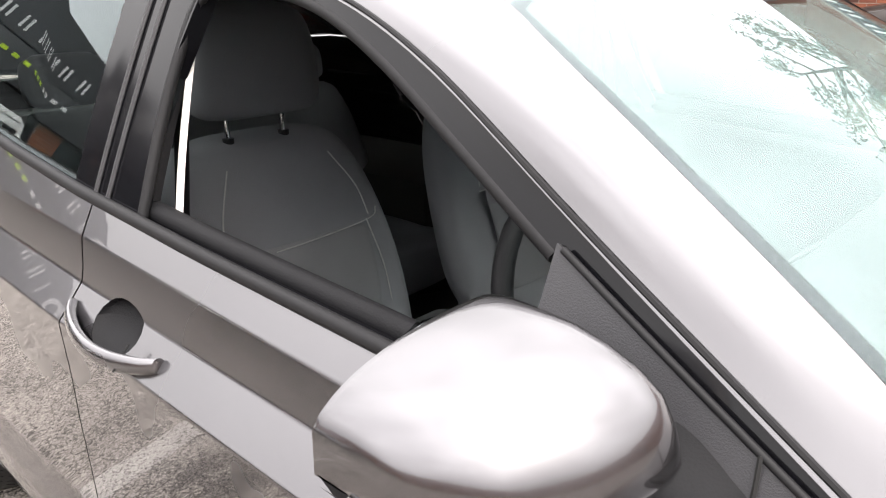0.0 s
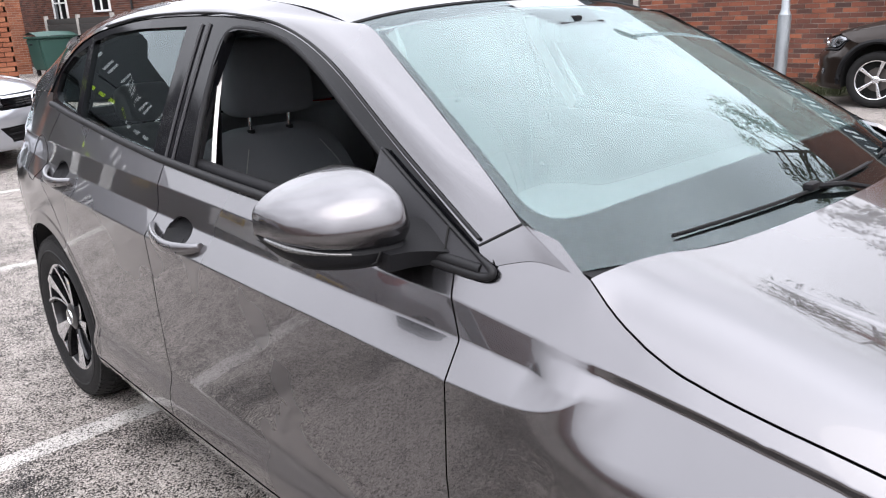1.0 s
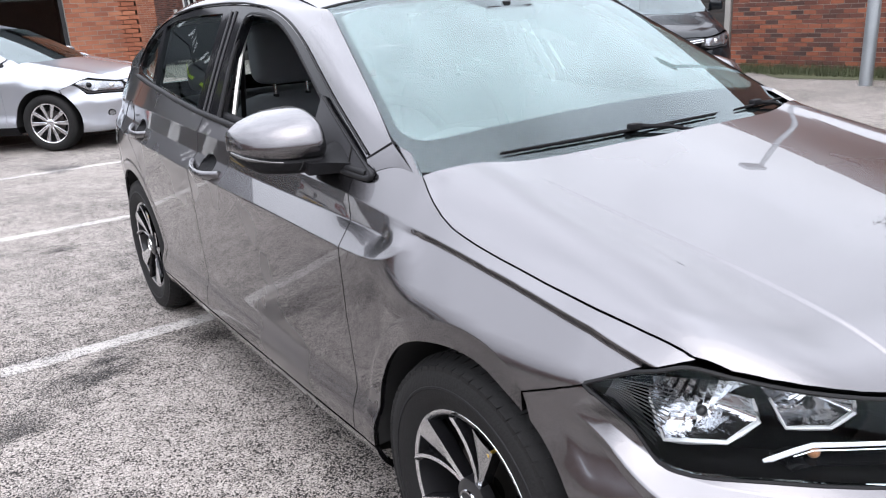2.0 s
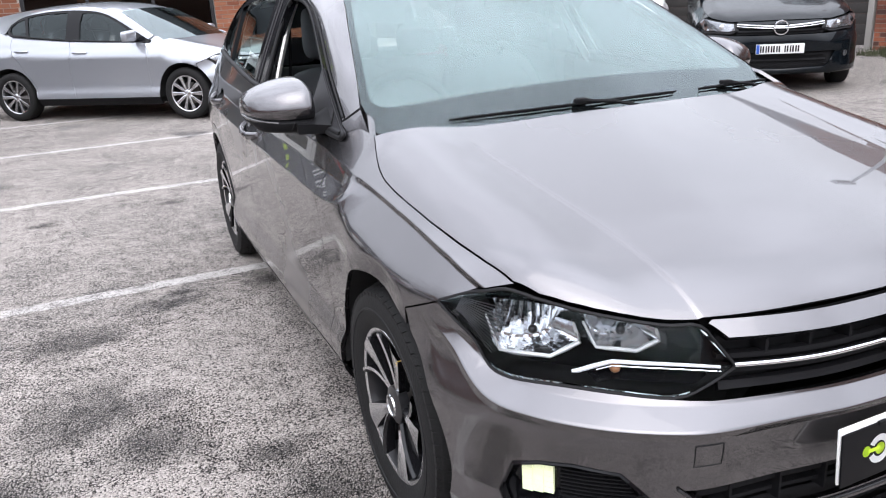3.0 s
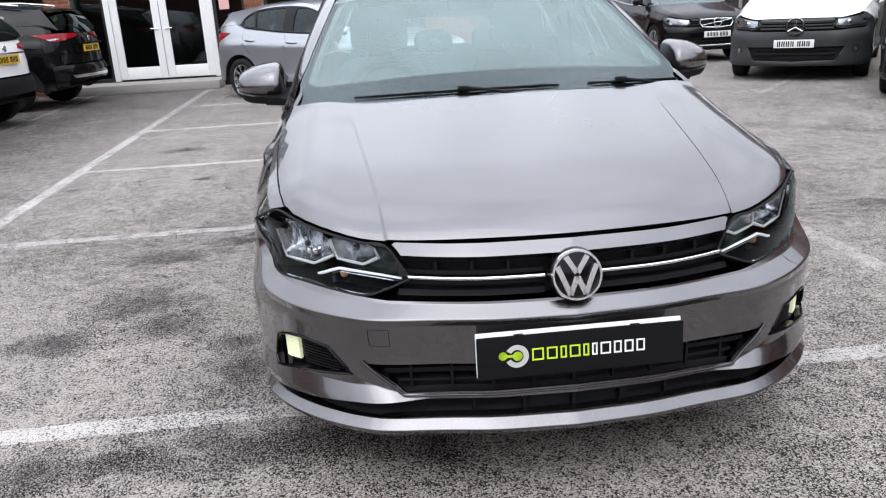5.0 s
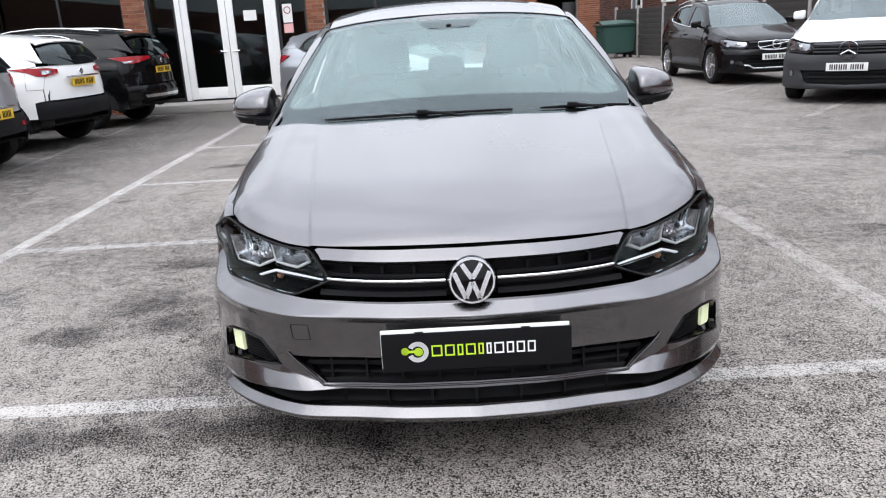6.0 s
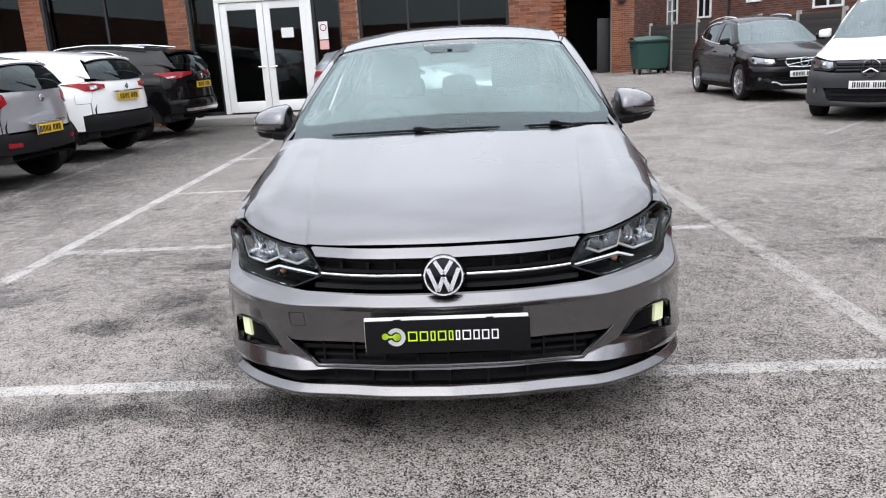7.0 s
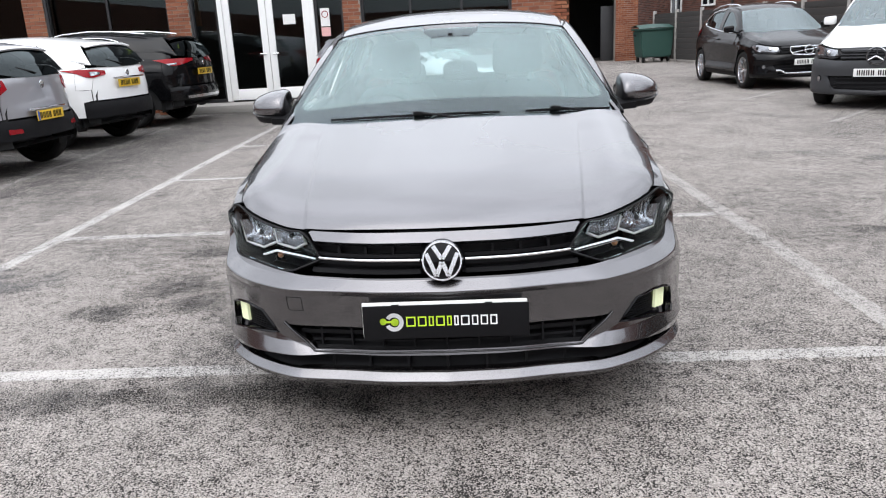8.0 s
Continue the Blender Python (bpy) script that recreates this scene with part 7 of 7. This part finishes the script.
g0, g1 = ha + ho * 0.15, ha + hd * 29.6 + ho * 0.15
part("gutter", tube([(g0.x, g0.y, 5.35), (g1.x, g1.y, 5.35)], 0.06, 8), M_FRAME, house)
bm = bmesh.new()
b0, b1 = ha - ho * 6, ha + hd * 29.6 - ho * 6
bm.faces.new([bm.verts.new(p) for p in ((g0.x, g0.y, 5.42), (g1.x, g1.y, 5.42), (b1.x, b1.y, 9.0), (b0.x, b0.y, 9.0))])
bmesh.ops.solidify(bm, geom=bm.faces[:], thickness=0.12)
part("roof", bm, M_SLATE, house)
part("gable_end", slab([(0, 0), (6, 0), (6, 8.9), (0, 5.4)], lambda u, v, h: (ha.x - ho.x * u + hd.x * h, ha.y - ho.y * u + hd.y * h, v), 0.3), M_BRICK_DARK, house)

# what closes the yard behind the camera and to the west
west = tagged(part("wall_west", box(-16.4, -30, 0, -16.0, 24, 3.4), M_BRICK_DARK, None), "plain brick wall closing the yard", "wall", kind="structure")
south = tagged(part("wall_south", box(-16, -22.4, 0, 11, -22.0, 3.0), M_BRICK_DARK, None), "plain brick wall closing the yard", "wall", kind="structure")

# wheeled bin
bin_ = thing("wheeled_bin", "dark green four-wheeled rubbish bin with a hinged lid", "bin", (6.45, 26.4, 0), 6)
M_BIN = material("green_bin_plastic", (0.018, 0.060, 0.048), 0.5, 0, 0.15, 14, 120)
bt = slab([(-0.52, 0.18), (0.52, 0.18), (0.62, 1.12), (-0.62, 1.12)], lambda u, v, h: (u, -0.45 + h, v), 0.9)
bmesh.ops.bevel(bt, geom=bt.edges[:], offset=0.04, segments=2, affect="EDGES")
part("tub", shade(bt), M_BIN, bin_)
part("rim", box(-0.66, -0.50, 1.12, 0.66, 0.50, 1.18, 0.02), M_BIN, bin_)
part("lid", loft([[(-0.66, -0.52, 1.18), (0, -0.52, 1.20), (0.66, -0.52, 1.18)], [(-0.66, 0, 1.30), (0, 0, 1.33), (0.66, 0, 1.30)], [(-0.66, 0.5, 1.22), (0, 0.5, 1.24), (0.66, 0.5, 1.22)]], 12, 8), M_BIN, bin_)
for x_ in (-0.45, 0.45):
    for y_ in (-0.32, 0.32):
        wl_ = part("castor", lathe([(-0.03, 0.01), (-0.03, 0.1), (0.03, 0.1), (0.03, 0.01)], 20), M_TYRE, bin_)
        wl_.location = (x_, y_, 0.1)
    part("lift_peg", tube([(x_ * 1.4, 0, 0.95), (x_ * 1.6, 0, 0.95)], 0.03, 10), M_FRAME, bin_)


# a tree behind the boundary wall
def tree(x, y, h, seed):
    t = thing("tree", "leafy broad tree behind the brick wall", "tree", (x, y, 0))
    r = random.Random(seed)
    trunk = part("trunk", tube([(0, 0, 0), (0.05, 0.02, h * 0.3), (0.0, 0.1, h * 0.6), (0.1, 0.05, h * 0.9)], 0.16, 10, taper=(1.2, 0.9, 0.6, 0.2)), material("bark", (0.09, 0.07, 0.05), 0.9, 0, 0.3, 20, 60, 0.5), t)
    V, F = [], []
    for i in range(26):
        a, z = r.uniform(0, 6.28), h * r.uniform(0.35, 0.9)
        l_ = h * r.uniform(0.18, 0.42) * (1.2 - z / h * 0.6)
        tip = Vector((math.cos(a) * l_, math.sin(a) * l_, z + l_ * r.uniform(0.2, 0.9)))
        base = Vector((0.03, 0.05, z))
        part("limb", tube([base, (base + tip) / 2 + Vector((0, 0, 0.12)), tip], 0.045, 6, taper=(1, 0.6, 0.25)), trunk.data.materials[0], trunk)
        for k in range(150):
            c = base + (tip - base) * r.uniform(0.3, 1.08) + Vector((r.gauss(0, 0.16), r.gauss(0, 0.16), r.gauss(0, 0.15)))
            d = Vector((r.uniform(-1, 1), r.uniform(-1, 1), r.uniform(-0.4, 0.8))).normalized() * r.uniform(0.09, 0.18)
            s_ = d.cross(Vector((r.uniform(-1, 1), r.uniform(-1, 1), 1))).normalized() * r.uniform(0.028, 0.05)
            q = len(V)
            V += [tuple(c), tuple(c + d * 0.5 + s_), tuple(c + d), tuple(c + d * 0.5 - s_)]
            F.append((q, q + 1, q + 2, q + 3))
    me = bpy.data.meshes.new("crown")
    me.from_pydata(V, [], F)
    part("crown", me, material("leaves", (0.055, 0.085, 0.025), 0.6, 0, 0.5, 10, 30), t)


tree(13.6, 1.9, 8.8, 3)


# ---- parked cars: the same way of building, to other measures ----
M_LAMP = material("clear_lamp_unit", (0.30, 0.31, 0.33), 0.2, 0.8, 0.5, 60, 70, coat=1.0)
M_GREY_BUMPER = material("grey_bumper_plastic", (0.026, 0.027, 0.030), 0.6, 0, 0.12, 20, 300, 0.1)
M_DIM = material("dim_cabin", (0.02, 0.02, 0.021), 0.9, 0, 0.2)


def bend(car_l, car_w, car_h, base, over, waist, wheel_r):
    """Maps the hatchback's measures to another car's."""
    ys = (-1, 0, AXLE_F, AXLE_F + 0.43, AXLE_R, 4.053, 5)
    yd = (-1, 0, over, over + 0.45, over + base, car_l, car_l + 1)
    zs, zd = (0, HUB, 0.62, 0.98, 1.456, 2), (0, wheel_r, 0.62 * waist / 0.98 * 1.02, waist, car_h, car_h + 0.55)
    k = car_w / 1.752
    return lambda x, y, z: (x * k, float(np.interp(y, ys, yd)), float(np.interp(z, zs, zd)))


def plate_on(car, centre, turn, mat, band):
    """A number plate with its characters as plain bars."""
    p = part("number_plate", box(-0.26, 0, -0.055, 0.26, 0.012, 0.055, 0.003), mat, car)
    p.location, p.rotation_euler = centre, (0, 0, radians(turn))
    x = -0.215
    for i in range(7):
        w = 0.042
        for a, b, c, d in ((x, -0.036, x + 0.015, 0.036), (x + w - 0.017, -0.036, x + w, 0.036)):
            part("plate_bar", box(a, -0.003, b, c, -0.0005, d), M_PLATE_BLACK, p)
        x += 0.058 + (0.03 if i == 3 else 0)
    if band:
        part("plate_band", box(-0.256, -0.002, -0.05, -0.222, -0.0003, 0.05), M_BLUE, p)
    return p


def parked_car(name, label, pose_, size, paint_mat, cladding=None, panes=None, front="bars", arches=False, spokes=10, dark_rim=False, rails=False, tail="corner"):
    car_l, car_w, car_h, base, over, waist, wr = size
    w = bend(*size)
    car = thing(name, label, "van" if "van" in name else "car", group="parked cars")
    car.matrix_world = pose_
    hatchback_body(car, paint_mat, 0.055, warp=w, cladding=cladding, glass_mat=panes or M_GLASS_DARK, open_window=False, lift=0.12 if name.split("_")[-1] in ("crossover", "suv") and cladding is not None or name == "black_suv" else 0.0, lamp_mat=paint_mat, sill_mat=None if name == "white_van" else M_TRIM)
    for y in (AXLE_F, AXLE_R):
        for sd in (-1, 1):
            x, yy, _ = w(0.755, y, 0)
            wheel(car, (sd * (x - 0.005), yy, wr), sd, wr, 0.205, wr * 0.68, dark_rim, spokes, "plain", False)
            if arches:
                ring = [w(*body(sd * s_of_y(cy), cz, 0.004)) for cy, cz in arch(y, 0.385, -8, 188, 26)]
                part("arch_trim", tube(ring, 0.032, 6), cladding or M_TRIM, car)
    # nose
    half = [(s_of_y(cy), cz) for cy, cz in arch(AXLE_F, ARCH_R, 199, 125, 10)] + bump_top
    out = half + [(-s, z) for s, z in half[::-1]] + arcs([(x, 0.196) for x in np.linspace(-0.78, 0.78, 24)])
    mouth = arcs([(-0.56, 0.42), (0, 0.42), (0.56, 0.42), (0.46, 0.27), (0, 0.255), (-0.46, 0.27)])
    nose_mat = cladding if front in ("van",) else paint_mat
    patch("front_bumper", body, out, nose_mat, car, holes=(mouth,), step=0.05, gap=0.003, warp=w)
    patch("bonnet_lip", body, arcs([(x, 0.690) for x in np.linspace(-0.448, 0.448, 16)] + [(x, 0.715) for x in np.linspace(0.452, -0.452, 16)]), nose_mat, car, step=0.05, warp=w)
    low = patch("lower_grille", under(-0.04), shrink(dense(mouth, 0.1), -0.02), M_TRIM, car, step=0.1, thick=0, warp=w)
    for z0 in (0.29, 0.34, 0.385):
        patch("grille_slat", under(-0.012), arcs([(x, z0) for x in np.linspace(-0.47, 0.47, 12)] + [(x, z0 + 0.014) for x in np.linspace(0.47, -0.47, 12)]), M_TRIM, low, step=0.06, warp=w)
    grille_ = patch("upper_grille", under(-0.03), arcs([(x, 0.585) for x in np.linspace(-0.46, 0.46, 16)] + [(x, 0.70) for x in np.linspace(0.46, -0.46, 16)]), M_TRIM, car, step=0.1, thick=0, warp=w)
    bars = {"bars": (0.60, 0.625, 0.65, 0.675), "chrome": (0.61, 0.645, 0.68), "van": (0.60, 0.635, 0.67)}[front]
    for i, z0 in enumerate(bars):
        m_ = M_CHROME if front == "chrome" and i == len(bars) - 1 else M_GREY_BUMPER if front == "van" else M_BLACK_GLOSS
        patch("grille_slat", under(-0.008), arcs([(x, z0) for x in np.linspace(-0.44, 0.44, 16)] + [(x, z0 + (0.016 if m_ is not M_CHROME else 0.022)) for x in np.linspace(0.44, -0.44, 16)]), m_, grille_, step=0.06, warp=w)
    em = part("emblem", lathe([(0.0, 0.066), (-0.012, 0.07), (-0.012, 0.082), (0.0, 0.085)], 28, "y"), M_CHROME, car)
    ex, ey, ez = w(0, 0.012, 0.65)
    em.location = (ex, ey - 0.01, ez)
    if front == "van":
        em.scale, em.location = (1.5, 1.0, 1.5), w(0, 0.0, 0.622)
    for a in ((90, 210, 330) if front == "van" else (0, 180)):
        part("emblem_stroke", tube([(0, -0.008, 0), (0.075 * math.cos(radians(a)), -0.006, 0.075 * math.sin(radians(a)))], 0.007, 6), M_CHROME, em)
    for sd in (-1, 1):
        full = cell([(0.03, 0.03), (0.97, 0.03), (0.97, 0.97), (0.03, 0.97)])
        hl = patch("headlight", lens(sd, 0.004), full, M_BLACK_GLOSS, car, step=0.05, flip=sd, warp=w)
        patch("headlight_cell", lens(sd, 0.0), cell([(0.10, 0.34), (0.30, 0.22), (0.86, 0.26), (0.93, 0.55), (0.90, 0.90), (0.20, 0.90)]), M_LAMP, hl, step=0.04, flip=sd, warp=w)
        patch("headlight_edge", lens(sd, 0.001), cell([(0.1, 0.08), (0.9, 0.08), (0.9, 0.16), (0.1, 0.18)]), M_TRIM_GREY, hl, step=0.04, flip=sd, warp=w)
        for u_ in (0.36, 0.66):
            ball = bmesh.new()
            bmesh.ops.create_uvsphere(ball, u_segments=14, v_segments=8, radius=0.034, matrix=Matrix.Translation(w(*lens(sd, 0.018)(u_ * LU, 0.58 * LV))))
            part("headlight_bulb", shade(ball), M_CHROME if u_ < 0.5 else M_BLACK_GLOSS, hl)
        for r_, off_, m_ in ((0.040, 0.003, M_BLACK_GLOSS), (0.029, 0.007, M_LAMP)):
            fogp = [(sd * (s_of_x(0.665) + r_ * math.cos(a)), 0.385 + r_ * math.sin(a)) for a in np.linspace(0, 2 * math.pi, 17)[:-1]]
            patch("fog_lamp", under(off_), fogp, m_, car, step=0.04, warp=w)
        # mirror, handles
        mp = w(0.90, 1.46, 1.03)
        mx0, mx1 = sorted((sd * (mp[0] - 0.085), sd * (mp[0] + 0.10)))
        mbox = box(mx0, mp[1] - 0.075, mp[2] - 0.062, mx1, mp[1] + 0.035, mp[2] + 0.075, 0.040, seg=4)
        for v in mbox.verts:
            f = min(1.0, max(0.0, (v.co.x * sd - mp[0] + 0.085) / 0.185))
            v.co.z -= 0.020 * f * (v.co.z > mp[2])
            v.co.y += 0.035 * f * (v.co.y < mp[1])
        mir = part("door_mirror", shade(mbox, 50), paint_mat, car)
        part("mirror_arm", tube([w(sd * 0.77, 1.44, 0.97), (sd * (mp[0] - 0.04), mp[1], mp[2] - 0.04)], 0.022, 8), M_TRIM, mir)
        for cy, cz in ((2.240, 0.852), (3.130, 0.895)):
            part("door_handle", tube([w(*body(sd * s_of_y(cy + d), cz + 0.02 * d, l_)) for d, l_ in ((-0.10, 0.004), (-0.08, 0.03), (0.08, 0.032), (0.10, 0.004))], 0.012, 8), paint_mat, car)
        if rails:
            part("roof_rail_bar", tube([w(sd * 0.53, y, roof(0.53, y) + 0.045) for y in (1.95, 2.1, 2.6, 3.1, 3.45, 3.55)], 0.016, 8), M_CHROME, car)
        if rails:
            part("window_trim", tube([w(*green(sd, -0.004)(y, z)) for y, z in crom(DLO_TOP[6:], 26)], 0.010, 6), M_CHROME, car)
        part("waist_trim", tube([w(*green(sd, -0.002)(y, belt(y) + 0.004)) for y in np.linspace(1.28, 3.33, 24)], 0.009, 6), M_CHROME if rails else M_RUBBER, car)
    px, py, pz = w(0, 0, 0.455)
    plate_on(car, (0, py - 0.022, pz), 0, M_PLATE_WHITE, name == "dark_people_carrier")
    # tail
    px, py, pz = w(0, 4.053, 0.60 if "silver_cross" in name else 0.80)
    plate_on(car, (0, py + (0.022 if "silver_cross" in name else -0.006), pz), 180, M_PLATE_YELLOW, name == "silver_crossover")
    # tail lamps lie proud over the corner, their outline by the kind of car
    T0, full_s = s_of_y(3.95), 2 * REAR_S
    shapes = {"boomerang": ([(s_of_y(3.62), 1.000), (s_of_y(3.80), 1.005), (T0 + 0.10, 0.998), (T0 + 0.27, 0.978), (T0 + 0.27, 0.925), (T0 + 0.06, 0.895), (s_of_y(3.92), 0.905), (s_of_y(3.82), 0.955)], [(T0 + 0.00, 0.975), (T0 + 0.17, 0.962), (T0 + 0.16, 0.932), (T0 + 0.02, 0.918)]),
              "wide": ([(s_of_y(3.70), 1.005), (s_of_y(3.82), 1.012), (T0 + 0.16, 1.018), (T0 + 0.45, 1.012), (T0 + 0.43, 0.975), (T0 + 0.10, 0.918), (s_of_y(3.93), 0.905), (s_of_y(3.80), 0.970)], [(s_of_y(3.86), 0.945), (T0 + 0.04, 0.955), (T0 + 0.02, 0.930), (s_of_y(3.88), 0.920)]),
              "corner": ([(s_of_y(3.60), 1.020), (s_of_y(3.80), 1.030), (T0 + 0.10, 1.000), (T0 + 0.13, 0.905), (T0 + 0.02, 0.850), (s_of_y(3.85), 0.880)], [(s_of_y(3.86), 0.975), (T0 + 0.06, 0.965), (T0 + 0.06, 0.935), (s_of_y(3.88), 0.935)])}
    for outline_, mat_, off_ in zip(shapes[tail], (M_RED, M_LAMP), (0.010, 0.015)):
        for flip_ in (False, True):
            oo_ = [(full_s - a, b) for a, b in outline_] if flip_ else outline_
            patch("tail_lamp" if mat_ is M_RED else "reversing_lamp", (lambda k: (lambda s, z: body(s if s <= REAR_S else -(full_s - s), z, k)))(off_), oo_, mat_, car, step=0.04, warp=w, thick=0.02)
    if name == "silver_crossover":
        for flip_ in (False, True):
            oo_ = [(T0 + 0.02, 0.455), (T0 + 0.20, 0.455), (T0 + 0.19, 0.495), (T0 + 0.02, 0.505)]
            patch("rear_reflector", lambda s, z: body(s if s <= REAR_S else -(full_s - s), z, 0.006), [(full_s - a, b) for a, b in oo_] if flip_ else oo_, M_RED, car, step=0.05, warp=w)
    if name == "black_suv":
        patch("bumper_skid", lambda s, z: body(s if s <= REAR_S else -(full_s - s), z, 0.008), [(T0 + 0.12, 0.415), (full_s - T0 - 0.12, 0.415), (full_s - T0 - 0.10, 0.455), (T0 + 0.10, 0.455)], M_ALLOY, car, step=0.06, warp=w)
    if front == "chrome" and rails:
        # framed grille with a slanted bar, bright lower skid
        ring = [w(*body(s_of_x(x), z, 0.012)) for x, z in ((-0.30, 0.700), (0, 0.705), (0.30, 0.700), (0.315, 0.65), (0.26, 0.575), (0, 0.560), (-0.26, 0.575), (-0.315, 0.65))]
        part("grille_frame", tube(ring, 0.014, 8, closed=True), M_CHROME, car)
        part("grille_bar", tube([w(*body(s_of_x(-0.28), 0.60, 0.012)), w(*body(s_of_x(0.28), 0.69, 0.012))], 0.011, 8), M_CHROME, car)
        part("bumper_skid", tube([w(*body(s_of_x(x), 0.325 - 0.05 * (abs(x) < 0.38), 0.012)) for x in (-0.50, -0.44, -0.36, 0, 0.36, 0.44, 0.50)], 0.018, 8), M_ALLOY, car)
    if name == "dark_people_carrier":
        # a winged chrome bar that droops to the middle
        for z1, r_ in ((0.694, 0.010), (0.672, 0.008)):
            part("grille_wing", tube([w(*body(s_of_x(x), z1 - 0.030 * (1 - (abs(x) / 0.45) ** 1.5), 0.010)) for x in np.linspace(-0.45, 0.45, 15)], r_, 8), M_CHROME, car)
    part("tail_emblem", lathe([(0.0, 0.001), (0.01, 0.04), (0.006, 0.045)], 20, "y"), M_CHROME, car).location = (0, py - 0.03, w(0, 0, 0.93)[2])
    part("tail_garnish", box(-0.35, py - 0.035, pz + 0.065, 0.35, py + 0.012, pz + 0.09, 0.005), paint_mat if cladding is None else M_CHROME, car)
    part("rear_wiper", tube([w(0, 3.985, 1.05), w(0.28, 3.93, 1.12)], 0.009, 6), M_TRIM, car)
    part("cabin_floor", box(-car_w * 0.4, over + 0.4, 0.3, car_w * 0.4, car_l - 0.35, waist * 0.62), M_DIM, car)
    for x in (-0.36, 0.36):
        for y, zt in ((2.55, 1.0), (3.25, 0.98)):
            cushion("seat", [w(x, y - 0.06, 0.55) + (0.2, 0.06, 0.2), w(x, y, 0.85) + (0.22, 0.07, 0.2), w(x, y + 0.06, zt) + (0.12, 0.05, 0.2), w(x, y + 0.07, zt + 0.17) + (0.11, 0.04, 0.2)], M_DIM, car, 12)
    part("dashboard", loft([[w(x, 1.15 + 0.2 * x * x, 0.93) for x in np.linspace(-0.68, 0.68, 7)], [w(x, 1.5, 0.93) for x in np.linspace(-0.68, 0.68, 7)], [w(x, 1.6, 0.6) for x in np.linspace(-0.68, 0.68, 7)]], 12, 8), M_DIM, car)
    return car


def stand(h, at, local):
    """The pose of a car that heads along h, with a local point at a place on the ground."""
    a = math.atan2(h[0], -h[1])
    x = at[0] - (math.cos(a) * local[0] - math.sin(a) * local[1])
    y = at[1] - (math.sin(a) * local[0] + math.cos(a) * local[1])
    return pose(x, y, 0, 0, 0, math.degrees(a))


P_SILVER = paint("silver_paint", (0.37, 0.385, 0.415), 0.65, 0.3)
P_WHITE = paint("white_paint", (0.80, 0.80, 0.79), 0.0, 0.3)
P_BLACK = paint("black_paint", (0.003, 0.003, 0.0035), 0.0, 0.25, 0.38)
P_NAVY = paint("blue_black_paint", (0.003, 0.005, 0.007), 0.0, 0.25, 0.42)
P_GREY = paint("warm_silver_paint", (0.40, 0.40, 0.42), 0.6, 0.3)
P_BROWN = paint("dark_brown_paint", (0.022, 0.016, 0.013), 0.4, 0.3, 0.5)

parked_car("silver_hatchback", "silver five-door hatchback parked at an angle beside the entrance", stand((0.765, -0.644), (-2.38, 10.97), (-0.87, 3.53)), (4.36, 1.82, 1.48, 2.648, 0.88, 0.99, 0.318), P_SILVER, spokes=10)
S_ = (4.38, 1.81, 1.60, 2.646, 0.90, 1.08, 0.345)
parked_car("white_crossover", "white crossover with black lower bumper, parked tail outwards", stand((-0.985, 0.16), (-6.00, 8.28), (0.86, 3.546)), S_, P_WHITE, tail="boomerang", cladding=M_TRIM, arches=True, dark_rim=True, rails=False)
S_ = (4.69, 1.80, 1.68, 2.67, 0.98, 1.12, 0.35)
parked_car("black_suv", "black sport utility car with roof rails, parked tail outwards", stand((-0.99, 0.13), (-5.98, 10.95), (0.86, 3.65)), S_, P_BLACK, tail="wide", rails=True)
S_ = (4.12, 1.78, 1.57, 2.606, 0.85, 1.06, 0.335)
parked_car("silver_crossover", "silver crossover with black lower bumper, parked tail outwards", stand((-1.0, 0.03), (-5.63, 5.71), (0.85, 3.456)), S_, P_GREY, cladding=M_TRIM, arches=True, dark_rim=True)
S_ = (4.5, 1.87, 1.64, 2.70, 0.90, 1.08, 0.355)
parked_car("dark_estate_suv", "black sport utility car facing the yard with silver roof rails", stand((0.02, -1.0), (5.34, 13.35), (-0.88, 0.90)), S_, P_BLACK, front="chrome", rails=True, spokes=5)
S_ = (5.14, 1.93, 1.91, 3.20, 0.90, 1.15, 0.335)
parked_car("white_van", "white panel van with dark grey bumper and grille", stand((-0.60, -0.80), (5.42, 9.93), (-0.87, 0.90)), S_, P_WHITE, cladding=M_GREY_BUMPER, front="van", dark_rim=True, spokes=9)
S_ = (4.66, 1.88, 1.66, 2.76, 0.92, 1.10, 0.335)
parked_car("dark_people_carrier", "blue-black people carrier with a chrome grille bar", stand((-0.64, -0.77), (5.92, 5.80), (0, 0)), S_, P_NAVY, front="chrome", spokes=7)
S_ = (4.5, 1.83, 1.70, 2.65, 0.90, 1.12, 0.345)
parked_car("brown_suv", "dark brown sport utility car parked by the brick wall", stand((0.0, 1.0), (8.85, 3.69), (0.87, 0.90)), S_, P_BROWN, arches=True, spokes=5)
